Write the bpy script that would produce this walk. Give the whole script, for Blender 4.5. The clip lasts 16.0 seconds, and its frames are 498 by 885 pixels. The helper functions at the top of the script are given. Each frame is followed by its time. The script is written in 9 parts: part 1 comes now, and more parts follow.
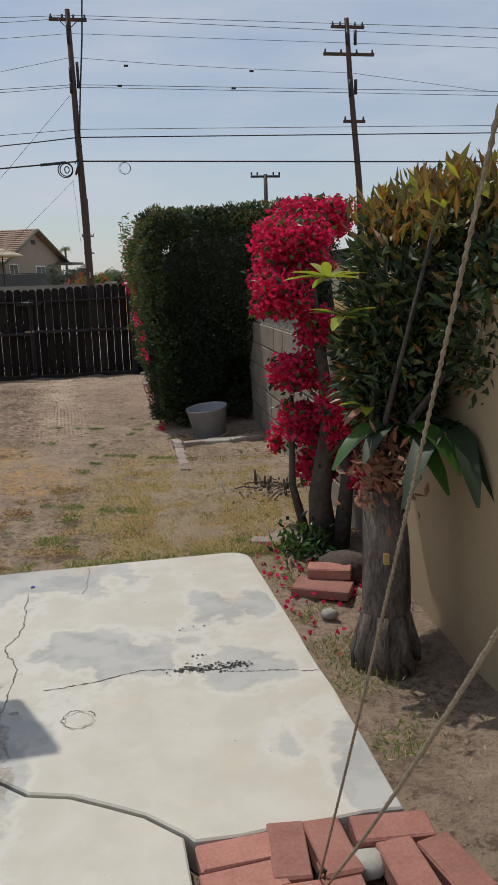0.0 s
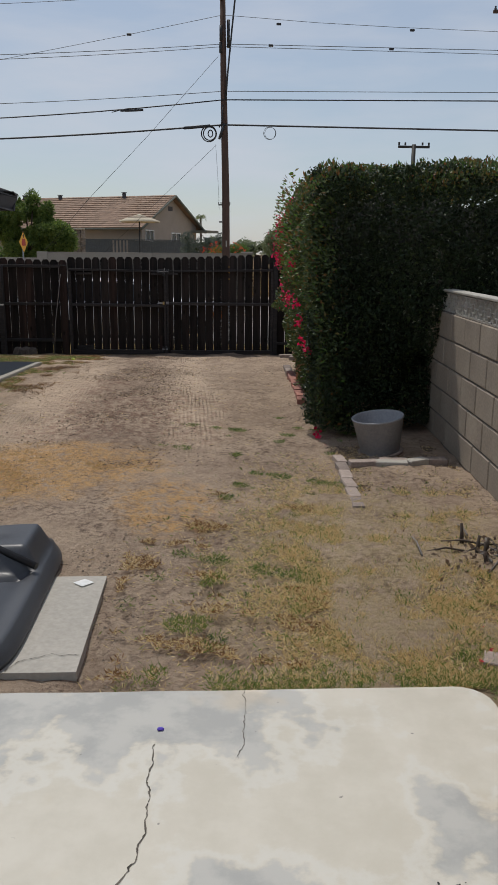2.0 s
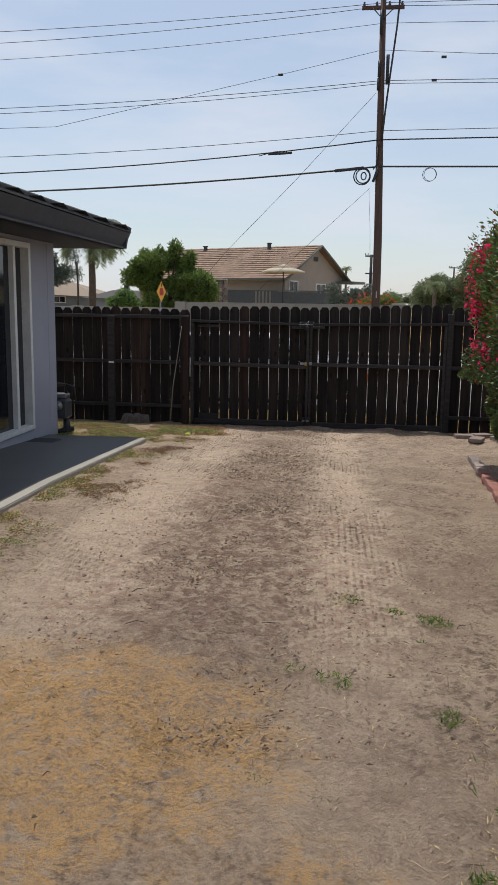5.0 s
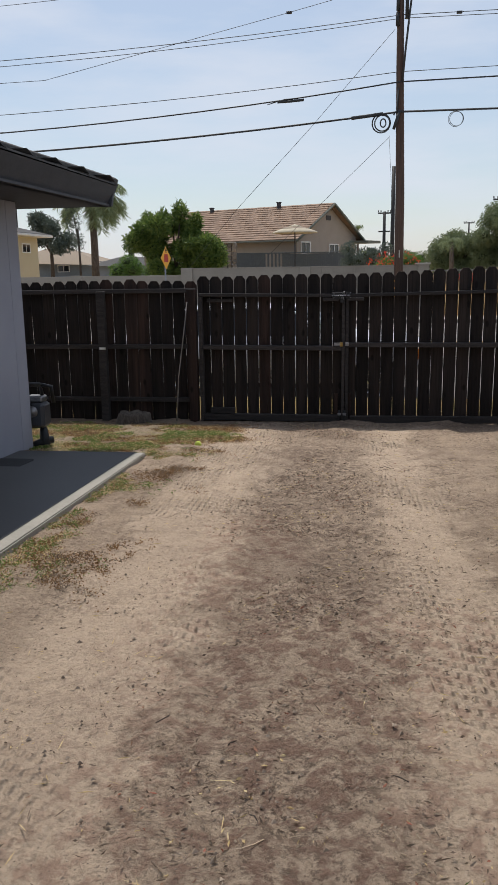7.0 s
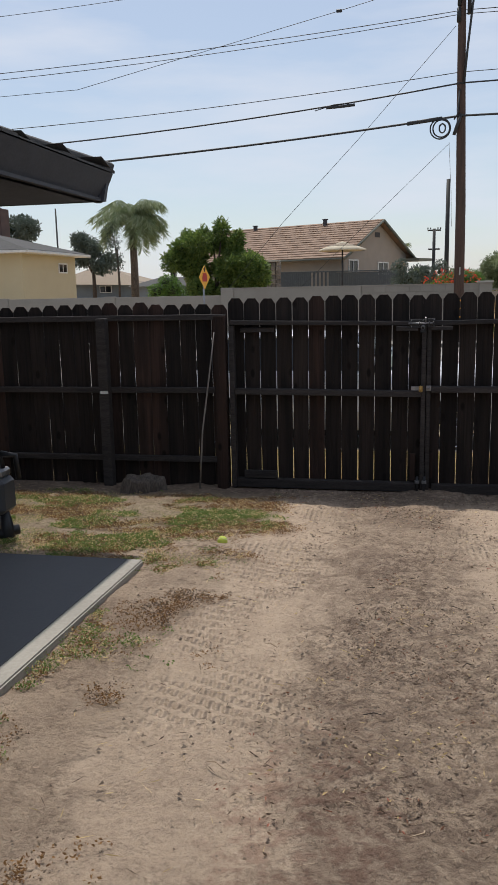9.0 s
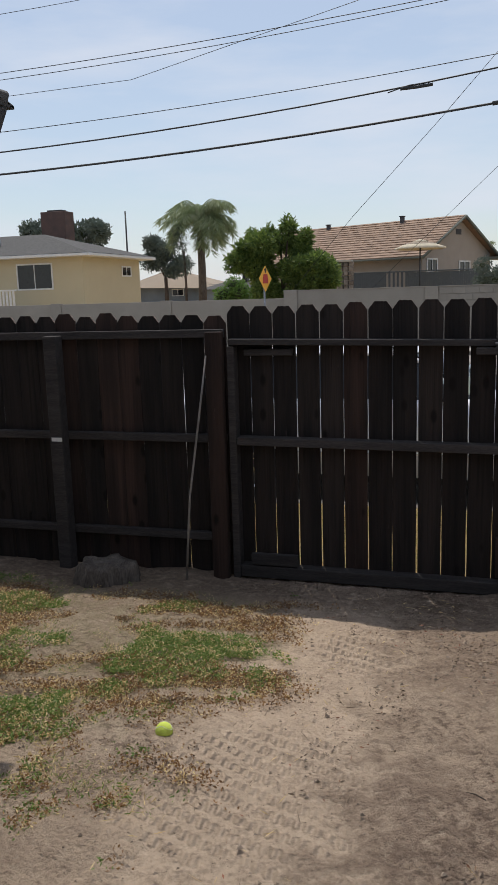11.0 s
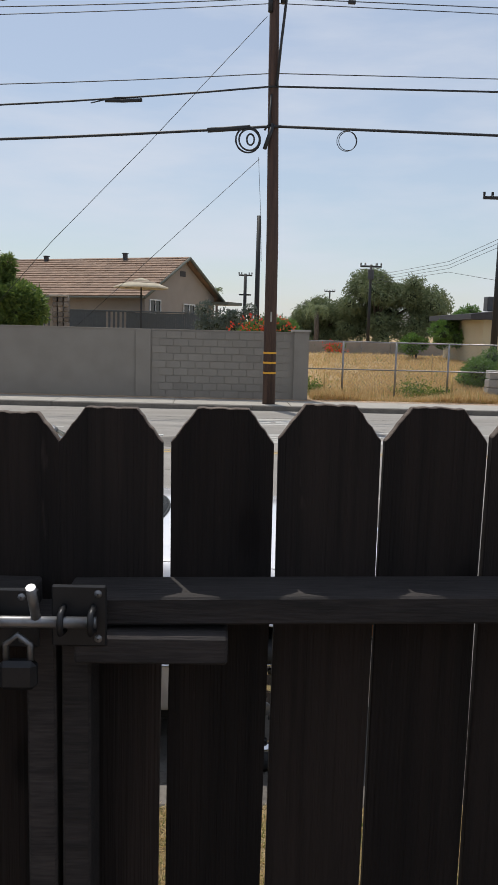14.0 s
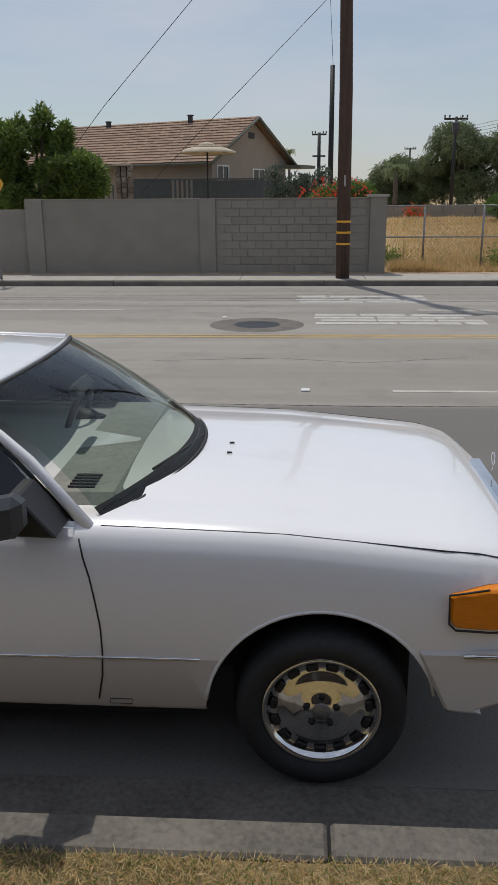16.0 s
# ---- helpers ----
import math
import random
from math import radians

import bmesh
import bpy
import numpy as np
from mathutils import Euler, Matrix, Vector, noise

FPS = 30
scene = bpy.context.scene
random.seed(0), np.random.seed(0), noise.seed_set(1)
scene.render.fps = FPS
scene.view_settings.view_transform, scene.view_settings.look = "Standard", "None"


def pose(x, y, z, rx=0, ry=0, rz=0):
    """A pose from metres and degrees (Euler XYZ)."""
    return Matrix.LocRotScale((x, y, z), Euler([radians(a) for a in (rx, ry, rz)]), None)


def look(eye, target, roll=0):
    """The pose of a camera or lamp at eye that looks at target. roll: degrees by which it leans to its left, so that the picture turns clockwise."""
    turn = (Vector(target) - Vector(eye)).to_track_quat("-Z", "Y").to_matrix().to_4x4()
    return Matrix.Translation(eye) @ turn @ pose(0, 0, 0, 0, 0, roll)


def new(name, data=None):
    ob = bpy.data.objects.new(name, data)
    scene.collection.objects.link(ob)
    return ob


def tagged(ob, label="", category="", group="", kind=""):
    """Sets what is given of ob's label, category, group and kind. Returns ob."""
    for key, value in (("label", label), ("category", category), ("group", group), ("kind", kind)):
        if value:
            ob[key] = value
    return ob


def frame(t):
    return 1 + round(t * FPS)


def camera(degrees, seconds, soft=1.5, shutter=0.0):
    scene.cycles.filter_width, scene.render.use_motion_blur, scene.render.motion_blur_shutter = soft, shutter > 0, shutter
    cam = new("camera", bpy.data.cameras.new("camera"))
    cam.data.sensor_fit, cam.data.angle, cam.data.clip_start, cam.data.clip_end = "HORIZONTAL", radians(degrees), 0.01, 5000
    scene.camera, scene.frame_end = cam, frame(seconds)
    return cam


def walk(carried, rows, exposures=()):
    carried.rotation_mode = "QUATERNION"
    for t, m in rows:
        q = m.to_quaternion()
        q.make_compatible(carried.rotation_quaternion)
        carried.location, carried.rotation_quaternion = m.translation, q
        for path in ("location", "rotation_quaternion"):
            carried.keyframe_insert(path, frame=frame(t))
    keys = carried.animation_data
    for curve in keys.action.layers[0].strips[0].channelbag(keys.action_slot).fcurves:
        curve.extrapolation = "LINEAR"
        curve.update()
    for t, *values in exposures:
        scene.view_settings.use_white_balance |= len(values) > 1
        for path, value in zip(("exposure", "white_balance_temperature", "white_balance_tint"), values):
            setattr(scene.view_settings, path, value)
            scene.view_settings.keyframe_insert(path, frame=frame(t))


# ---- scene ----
cam = camera(34.4, 16.0)
PATH = [
    (0, (-0.032, -0.037, 1.626), (0.353, 1.885, 1.228), -1.9),
    (0.5, (-0.056, 0.314, 1.64), (0.125, 2.263, 1.232), -2.0),
    (1, (-0.146, 0.643, 1.635), (-0.126, 2.601, 1.23), -2.4),
    (1.5, (-0.188, 1.022, 1.631), (-0.118, 2.974, 1.199), -1.2),
    (2, (-0.19, 1.468, 1.641), (-0.096, 3.413, 1.184), 0.5),
    (2.5, (-0.275, 1.951, 1.628), (-0.254, 3.899, 1.177), 0.2),
    (3, (-0.293, 2.418, 1.61), (-0.317, 4.38, 1.219), -0.1),
    (3.5, (-0.344, 2.914, 1.577), (-0.453, 4.886, 1.26), 0.8),
    (4, (-0.363, 3.454, 1.587), (-0.536, 5.424, 1.288), 0.7),
    (6.3, (-0.577, 5.919, 1.603), (-0.87, 7.855, 1.197), 1.0),
    (6.5, (-0.66, 6.13, 1.618), (-0.931, 8.069, 1.212), -0.1),
    (7, (-0.795, 6.661, 1.656), (-1.069, 8.596, 1.23), -0.9),
    (7.5, (-0.947, 7.245, 1.656), (-1.18, 9.184, 1.228), -0.2),
    (8, (-1.042, 7.814, 1.636), (-1.219, 9.771, 1.263), 1.7),
    (8.5, (-1.132, 8.421, 1.621), (-1.518, 10.347, 1.244), 1.0),
    (9, (-1.152, 9.034, 1.648), (-1.533, 10.961, 1.27), -1.2),
    (11.5, (-1.173, 11.996, 1.641), (-1.761, 13.872, 1.275), -1.8),
    (12, (-1.123, 12.65, 1.665), (-1.633, 14.552, 1.314), -2.2),
    (12.5, (-1.054, 13.290, 1.655), (-1.223, 15.253, 1.311), -1.1),
    (13, (-0.972, 13.870, 1.662), (-1.087, 15.840, 1.331), 1.2),
    (13.5, (-0.906, 14.475, 1.665), (-0.887, 16.456, 1.389), 1.7),
    (14, (-0.790, 15.070, 1.669), (-0.717, 17.050, 1.393), 1.5),
    (14.5, (-0.698, 15.540, 1.682), (-0.622, 17.513, 1.360), 0.8),
    (15, (-0.655, 15.828, 1.732), (-0.712, 17.794, 1.366), 0.5),
    (15.5, (-0.634, 16.006, 1.705), (-0.879, 17.936, 1.242), -1.0),
    (16, (-0.672, 16.056, 1.723), (-0.783, 17.964, 1.135), -0.4),
]
walk(cam, [(t, look(eye, target, roll)) for t, eye, target, roll in PATH],
     [(0, -0.56), (1.5, -0.6), (3.0, -0.36), (4.0, -0.22), (9.0, -0.18), (12.0, -0.2), (14.5, -0.32), (15.2, -0.5), (16, -0.62)])

# ---- light ----
SUN_WAY = Vector((0.175, -0.42, -1.0)).normalized()
world = bpy.data.worlds.new("world")
scene.world = world
world.use_nodes = True
wt = world.node_tree
bg = wt.nodes["Background"]
sky = wt.nodes.new("ShaderNodeTexSky")
sky.sky_type, sky.sun_disc = "NISHITA", False
sky.sun_elevation = math.asin(-SUN_WAY.z)
sky.sun_rotation = math.atan2(-SUN_WAY.x, -SUN_WAY.y)
sky.air_density, sky.dust_density, sky.ozone_density = 1.2, 0.5, 3.5
wtc = wt.nodes.new("ShaderNodeTexCoord")
wmap = wt.nodes.new("ShaderNodeMapping")
wmap.inputs["Scale"].default_value = (1.0, 1.0, 4.5)
wn = wt.nodes.new("ShaderNodeTexNoise")
wn.inputs["Scale"].default_value, wn.inputs["Detail"].default_value, wn.inputs["Roughness"].default_value = 3.2, 7, 0.55
wr = wt.nodes.new("ShaderNodeValToRGB")
wr.color_ramp.elements[0].position, wr.color_ramp.elements[1].position = 0.42, 0.78
wr.color_ramp.elements[0].color, wr.color_ramp.elements[1].color = (0.42, 0.42, 0.42, 1), (0.92, 0.92, 0.92, 1)
wmix = wt.nodes.new("ShaderNodeMixRGB")
wmix.inputs[2].default_value = (6.7, 7.1, 8.0, 1)
wt.links.new(wtc.outputs["Generated"], wmap.inputs[0])
wt.links.new(wmap.outputs[0], wn.inputs[0])
wt.links.new(wn.outputs[0], wr.inputs[0])
wt.links.new(wr.outputs[0], wmix.inputs[0])
wt.links.new(sky.outputs[0], wmix.inputs[1])
wt.links.new(wmix.outputs[0], bg.inputs[0])
bg.inputs[1].default_value = 0.122
sun = new("sun", bpy.data.lights.new("sun", "SUN"))
sun.data.energy, sun.data.angle, sun.data.color = 3.6, radians(0.6), (1.0, 0.95, 0.875)
sun.matrix_world = look((0, 0, 30), Vector((0, 0, 30)) + SUN_WAY)

# ---- materials ----
def nodes_of(name):
    m = bpy.data.materials.new(name)
    m.use_nodes = True
    return m, m.node_tree, m.node_tree.nodes["Principled BSDF"]


def mat(name, c1, c2=None, rough=0.8, metal=0.0, scale=8.0, fine=60.0, bump=0.2, dist=0.004, spread=0.0, stretch=None, island=False, coat=0.0):
    """Two colours mixed by coarse and fine noise, relief, and a spread of lightness from piece to piece."""
    m, nt, b = nodes_of(name)
    c2 = c2 or tuple(v * 0.75 for v in c1)
    tc = nt.nodes.new("ShaderNodeTexCoord")
    src = tc.outputs["Object"]
    if stretch:
        mp = nt.nodes.new("ShaderNodeMapping")
        mp.inputs["Scale"].default_value = stretch
        nt.links.new(src, mp.inputs[0])
        src = mp.outputs[0]
    oi = nt.nodes.new("ShaderNodeObjectInfo")
    big, small = nt.nodes.new("ShaderNodeTexNoise"), nt.nodes.new("ShaderNodeTexNoise")
    for n, s in ((big, scale), (small, fine)):
        n.noise_dimensions = "4D"
        n.inputs["Scale"].default_value, n.inputs["Detail"].default_value = s, 6
        nt.links.new(src, n.inputs["Vector"])
    mul = nt.nodes.new("ShaderNodeMath")
    mul.operation = "MULTIPLY"
    mul.inputs[1].default_value = 37.0
    nt.links.new(oi.outputs["Random"], mul.inputs[0])
    nt.links.new(mul.outputs[0], big.inputs["W"])
    nt.links.new(mul.outputs[0], small.inputs["W"])
    add = nt.nodes.new("ShaderNodeMath")
    add.operation = "ADD"
    nt.links.new(big.outputs[0], add.inputs[0])
    nt.links.new(small.outputs[0], add.inputs[1])
    mr = nt.nodes.new("ShaderNodeMapRange")
    mr.inputs[1].default_value, mr.inputs[2].default_value = 0.78, 1.22
    nt.links.new(add.outputs[0], mr.inputs[0])
    mix = nt.nodes.new("ShaderNodeMixRGB")
    mix.inputs[1].default_value, mix.inputs[2].default_value = (*c1, 1), (*c2, 1)
    nt.links.new(mr.outputs[0], mix.inputs[0])
    out = mix.outputs[0]
    if spread:
        rnd = oi.outputs["Random"]
        if island:
            rnd = nt.nodes.new("ShaderNodeNewGeometry").outputs["Random Per Island"]
        hs = nt.nodes.new("ShaderNodeHueSaturation")
        vr = nt.nodes.new("ShaderNodeMapRange")
        vr.inputs[3].default_value, vr.inputs[4].default_value = 1 - spread, 1 + spread
        nt.links.new(rnd, vr.inputs[0])
        nt.links.new(vr.outputs[0], hs.inputs["Value"])
        nt.links.new(out, hs.inputs["Color"])
        out = hs.outputs[0]
    nt.links.new(out, b.inputs["Base Color"])
    b.inputs["Roughness"].default_value, b.inputs["Metallic"].default_value = rough, metal
    if coat:
        b.inputs["Coat Weight"].default_value, b.inputs["Coat Roughness"].default_value = coat, 0.04
    if bump:
        bp = nt.nodes.new("ShaderNodeBump")
        bp.inputs["Strength"].default_value, bp.inputs["Distance"].default_value = bump, dist
        nt.links.new(add.outputs[0], bp.inputs["Height"])
        nt.links.new(bp.outputs[0], b.inputs["Normal"])
    return m


def leafmat(name, c1, c2, rough=0.45, trans=0.25):
    """Leaves: colour differs from leaf to leaf, some light passes through."""
    m, nt, b = nodes_of(name)
    g = nt.nodes.new("ShaderNodeNewGeometry")
    mix = nt.nodes.new("ShaderNodeMixRGB")
    mix.inputs[1].default_value, mix.inputs[2].default_value = (*c1, 1), (*c2, 1)
    nt.links.new(g.outputs["Random Per Island"], mix.inputs[0])
    nt.links.new(mix.outputs[0], b.inputs["Base Color"])
    b.inputs["Roughness"].default_value = rough
    tr = nt.nodes.new("ShaderNodeBsdfTranslucent")
    nt.links.new(mix.outputs[0], tr.inputs[0])
    ms = nt.nodes.new("ShaderNodeMixShader")
    ms.inputs[0].default_value = trans
    nt.links.new(b.outputs[0], ms.inputs[1])
    nt.links.new(tr.outputs[0], ms.inputs[2])
    nt.links.new(ms.outputs[0], nt.nodes["Material Output"].inputs[0])
    return m


class Net:
    """Short arithmetic on shader values."""

    def __init__(self, nt):
        self.nt = nt

    def put(self, node, slot, v):
        if hasattr(v, "is_output"):
            self.nt.links.new(v, node.inputs[slot])
        else:
            node.inputs[slot].default_value = v

    def m(self, op, a, b=0.0, clamp=False):
        n = self.nt.nodes.new("ShaderNodeMath")
        n.operation, n.use_clamp = op, clamp
        self.put(n, 0, a), self.put(n, 1, b)
        return n.outputs[0]

    def noise(self, vec, scale, detail=6, rough=0.55):
        n = self.nt.nodes.new("ShaderNodeTexNoise")
        n.inputs["Scale"].default_value, n.inputs["Detail"].default_value, n.inputs["Roughness"].default_value = scale, detail, rough
        self.nt.links.new(vec, n.inputs["Vector"])
        return n.outputs[0]

    def ramp(self, v, a, b):
        n = self.nt.nodes.new("ShaderNodeMapRange")
        n.interpolation_type = "SMOOTHSTEP"
        self.put(n, 0, v)
        n.inputs[1].default_value, n.inputs[2].default_value = a, b
        return n.outputs[0]

    def mix(self, f, a, b):
        n = self.nt.nodes.new("ShaderNodeMixRGB")
        self.put(n, 0, f)
        for s, c in ((1, a), (2, b)):
            self.put(n, s, c if hasattr(c, "is_output") else (*c, 1))
        return n.outputs[0]

    def blob(self, x, y, cx, cy, rx, ry, wob):
        """1 inside a ragged ellipse, 0 outside."""
        dx = self.m("DIVIDE", self.m("SUBTRACT", x, cx), rx)
        dy = self.m("DIVIDE", self.m("SUBTRACT", y, cy), ry)
        r = self.m("ADD", self.m("MULTIPLY", dx, dx), self.m("MULTIPLY", dy, dy))
        r = self.m("ADD", r, self.m("MULTIPLY", self.m("SUBTRACT", wob, 0.5), 3.0))
        return self.m("SUBTRACT", 1.0, self.ramp(r, 0.4, 1.5))


def ground_material():
    m, nt, b = nodes_of("yard_soil")
    N = Net(nt)
    tc = nt.nodes.new("ShaderNodeTexCoord")
    P = tc.outputs["Object"]
    sep = nt.nodes.new("ShaderNodeSeparateXYZ")
    nt.links.new(P, sep.inputs[0])
    x, y = sep.outputs[0], sep.outputs[1]
    big, mid, fine = N.noise(P, 0.9), N.noise(P, 5.0, 8, 0.6), N.noise(P, 55.0, 8, 0.7)
    mid2 = N.noise(P, 14.0, 8, 0.65)
    col = N.mix(N.ramp(mid, 0.35, 0.65), (0.52, 0.385, 0.27), (0.40, 0.288, 0.20))
    col = N.mix(N.m("MULTIPLY", N.ramp(big, 0.45, 0.65), 0.45), col, (0.268, 0.185, 0.132))
    flecks = N.noise(P, 24.0, 8, 0.75)
    col = N.mix(N.m("MULTIPLY", N.m("MULTIPLY", N.ramp(flecks, 0.51, 0.57), N.ramp(N.noise(P, 2.2, 5), 0.42, 0.6)), 0.75), col, (0.154, 0.105, 0.075))
    col = N.mix(N.m("MULTIPLY", N.ramp(flecks, 0.50, 0.36), 0.5), col, (0.556, 0.429, 0.305))
    # wheel tracks: pale packed sand, with a darker littered strip between them
    bend = N.m("MULTIPLY", N.m("POWER", N.m("MAXIMUM", N.m("SUBTRACT", y, 8.0), 0.0), 1.0), -0.03)
    xs = N.m("SUBTRACT", x, bend)
    wob = N.m("MULTIPLY", N.m("SUBTRACT", mid, 0.5), 0.9)
    xw = N.m("ADD", xs, wob)
    along = N.ramp(y, 6.0, 9.0)
    left = N.m("SUBTRACT", 1.0, N.ramp(N.m("ABSOLUTE", N.m("ADD", xw, 1.74)), 0.22, 0.48))
    right = N.m("SUBTRACT", 1.0, N.ramp(N.m("ABSOLUTE", N.m("ADD", xw, 0.33)), 0.12, 0.40))
    tracks = N.m("MULTIPLY", N.m("MAXIMUM", left, right), along)
    col = N.mix(N.m("MULTIPLY", tracks, 0.6), col, N.mix(N.ramp(mid2, 0.3, 0.7), (0.525, 0.40, 0.285), (0.44, 0.33, 0.235)))
    hump = N.m("MULTIPLY", N.m("SUBTRACT", 1.0, N.ramp(N.m("ABSOLUTE", N.m("ADD", xw, 0.95)), 0.22, 0.5)), N.m("MULTIPLY", N.ramp(y, 6.5, 8.5), N.m("SUBTRACT", 1.0, N.m("MULTIPLY", N.ramp(y, 13.2, 14.6), 0.6))))
    litter = N.m("MULTIPLY", hump, N.ramp(mid2, 0.44, 0.58))
    col = N.mix(N.m("MULTIPLY", litter, 0.5), col, (0.16, 0.107, 0.078))
    crumbs = N.m("MULTIPLY", N.m("ADD", 0.35, N.m("MULTIPLY", hump, 0.65)), N.ramp(N.noise(P, 38.0, 6, 0.8), 0.55, 0.60))
    col = N.mix(N.m("MULTIPLY", crumbs, 0.6), col, (0.11, 0.078, 0.058))
    red = N.m("MULTIPLY", N.m("MAXIMUM", N.blob(x, y, -0.9, 8.7, 0.9, 1.6, big), N.blob(x, y, -1.4, 10.7, 0.3, 1.0, mid)), N.ramp(mid2, 0.45, 0.6))
    col = N.mix(N.m("MULTIPLY", red, 0.45), col, (0.268, 0.137, 0.094))
    # dry straw patch, thin dry grass by the slab, the weedy strip by the gate
    straw = N.m("MULTIPLY", N.blob(x, y, -1.3, 6.75, 0.75, 0.75, mid), N.ramp(mid2, 0.3, 0.55))
    straw2 = N.m("MULTIPLY", N.blob(x, y, -0.45, 5.9, 0.28, 0.5, mid), N.ramp(mid2, 0.35, 0.6))
    col = N.mix(N.m("MULTIPLY", N.m("MAXIMUM", straw, straw2), N.m("ADD", 0.25, N.m("MULTIPLY", N.ramp(fine, 0.62, 0.42), 0.7))), col, (0.60, 0.335, 0.105))
    dry = N.m("MULTIPLY", N.blob(x, y, 0.65, 4.8, 0.8, 1.3, mid), N.ramp(mid2, 0.3, 0.6))
    col = N.mix(N.m("MULTIPLY", dry, 0.45), col, (0.42, 0.33, 0.14))
    weed = N.m("MULTIPLY", N.blob(x, y, -3.3, 14.8, 1.1, 1.0, mid), N.ramp(mid2, 0.3, 0.6))
    col = N.mix(N.m("MULTIPLY", weed, 0.3), col, (0.165, 0.175, 0.056))
    verge = N.m("MULTIPLY", N.ramp(y, 16.2, 16.3), N.m("SUBTRACT", 1.0, N.ramp(y, 18.2, 18.3)))
    col = N.mix(N.m("MULTIPLY", verge, 0.8), col, (0.350, 0.263, 0.113))
    # dark band before the fence: leaf debris, plus the fence's shade painted in
    debris_shade = N.m("MULTIPLY", N.m("MULTIPLY", N.ramp(y, 15.3, 15.8), N.m("SUBTRACT", 1.0, N.ramp(y, 16.15, 16.25))), N.ramp(mid2, 0.25, 0.55))
    col = N.mix(N.m("MULTIPLY", debris_shade, 0.65), col, (0.13, 0.09, 0.065))
    field = N.ramp(y, 37.0, 37.4)
    col = N.mix(N.m("MULTIPLY", field, 0.9), col, N.mix(N.ramp(mid, 0.4, 0.6), (0.494, 0.341, 0.160), (0.371, 0.263, 0.132)))
    col = N.mix(N.m("MULTIPLY", N.ramp(fine, 0.5, 0.72), 0.45), col, (0.124, 0.088, 0.066))
    col = N.mix(N.m("MULTIPLY", N.ramp(fine, 0.46, 0.3), 0.5), col, (0.515, 0.419, 0.310))
    hs = nt.nodes.new("ShaderNodeHueSaturation")
    hs.inputs["Value"].default_value, hs.inputs["Saturation"].default_value = 1.18, 0.92
    nt.links.new(col, hs.inputs["Color"])
    nt.links.new(hs.outputs[0], b.inputs["Base Color"])
    b.inputs["Roughness"].default_value = 0.95
    b.inputs["Specular IOR Level"].default_value = 0.15
    bp = nt.nodes.new("ShaderNodeBump")
    bp.inputs["Strength"].default_value, bp.inputs["Distance"].default_value = 1.0, 0.05
    tread = N.m("MULTIPLY", N.m("SINE", N.m("MULTIPLY", N.m("ADD", xs, N.m("MULTIPLY", big, 0.05)), 165.0)), N.ramp(N.m("SINE", N.m("ADD", N.m("MULTIPLY", y, 75.0), N.m("MULTIPLY", xs, 30.0))), -0.6, 0.2))
    worn = N.m("MULTIPLY", N.m("MULTIPLY", tread, tracks), N.ramp(N.noise(P, 1.3, 3), 0.42, 0.58))
    h = N.m("ADD", N.m("ADD", N.m("MULTIPLY", fine, 0.6), mid2), N.m("MULTIPLY", flecks, 0.8))
    h = N.m("ADD", N.m("MULTIPLY", h, N.m("SUBTRACT", 1.0, N.m("MULTIPLY", tracks, 0.45))), N.m("MULTIPLY", worn, 0.3))
    nt.links.new(h, bp.inputs["Height"])
    nt.links.new(bp.outputs[0], b.inputs["Normal"])
    return m


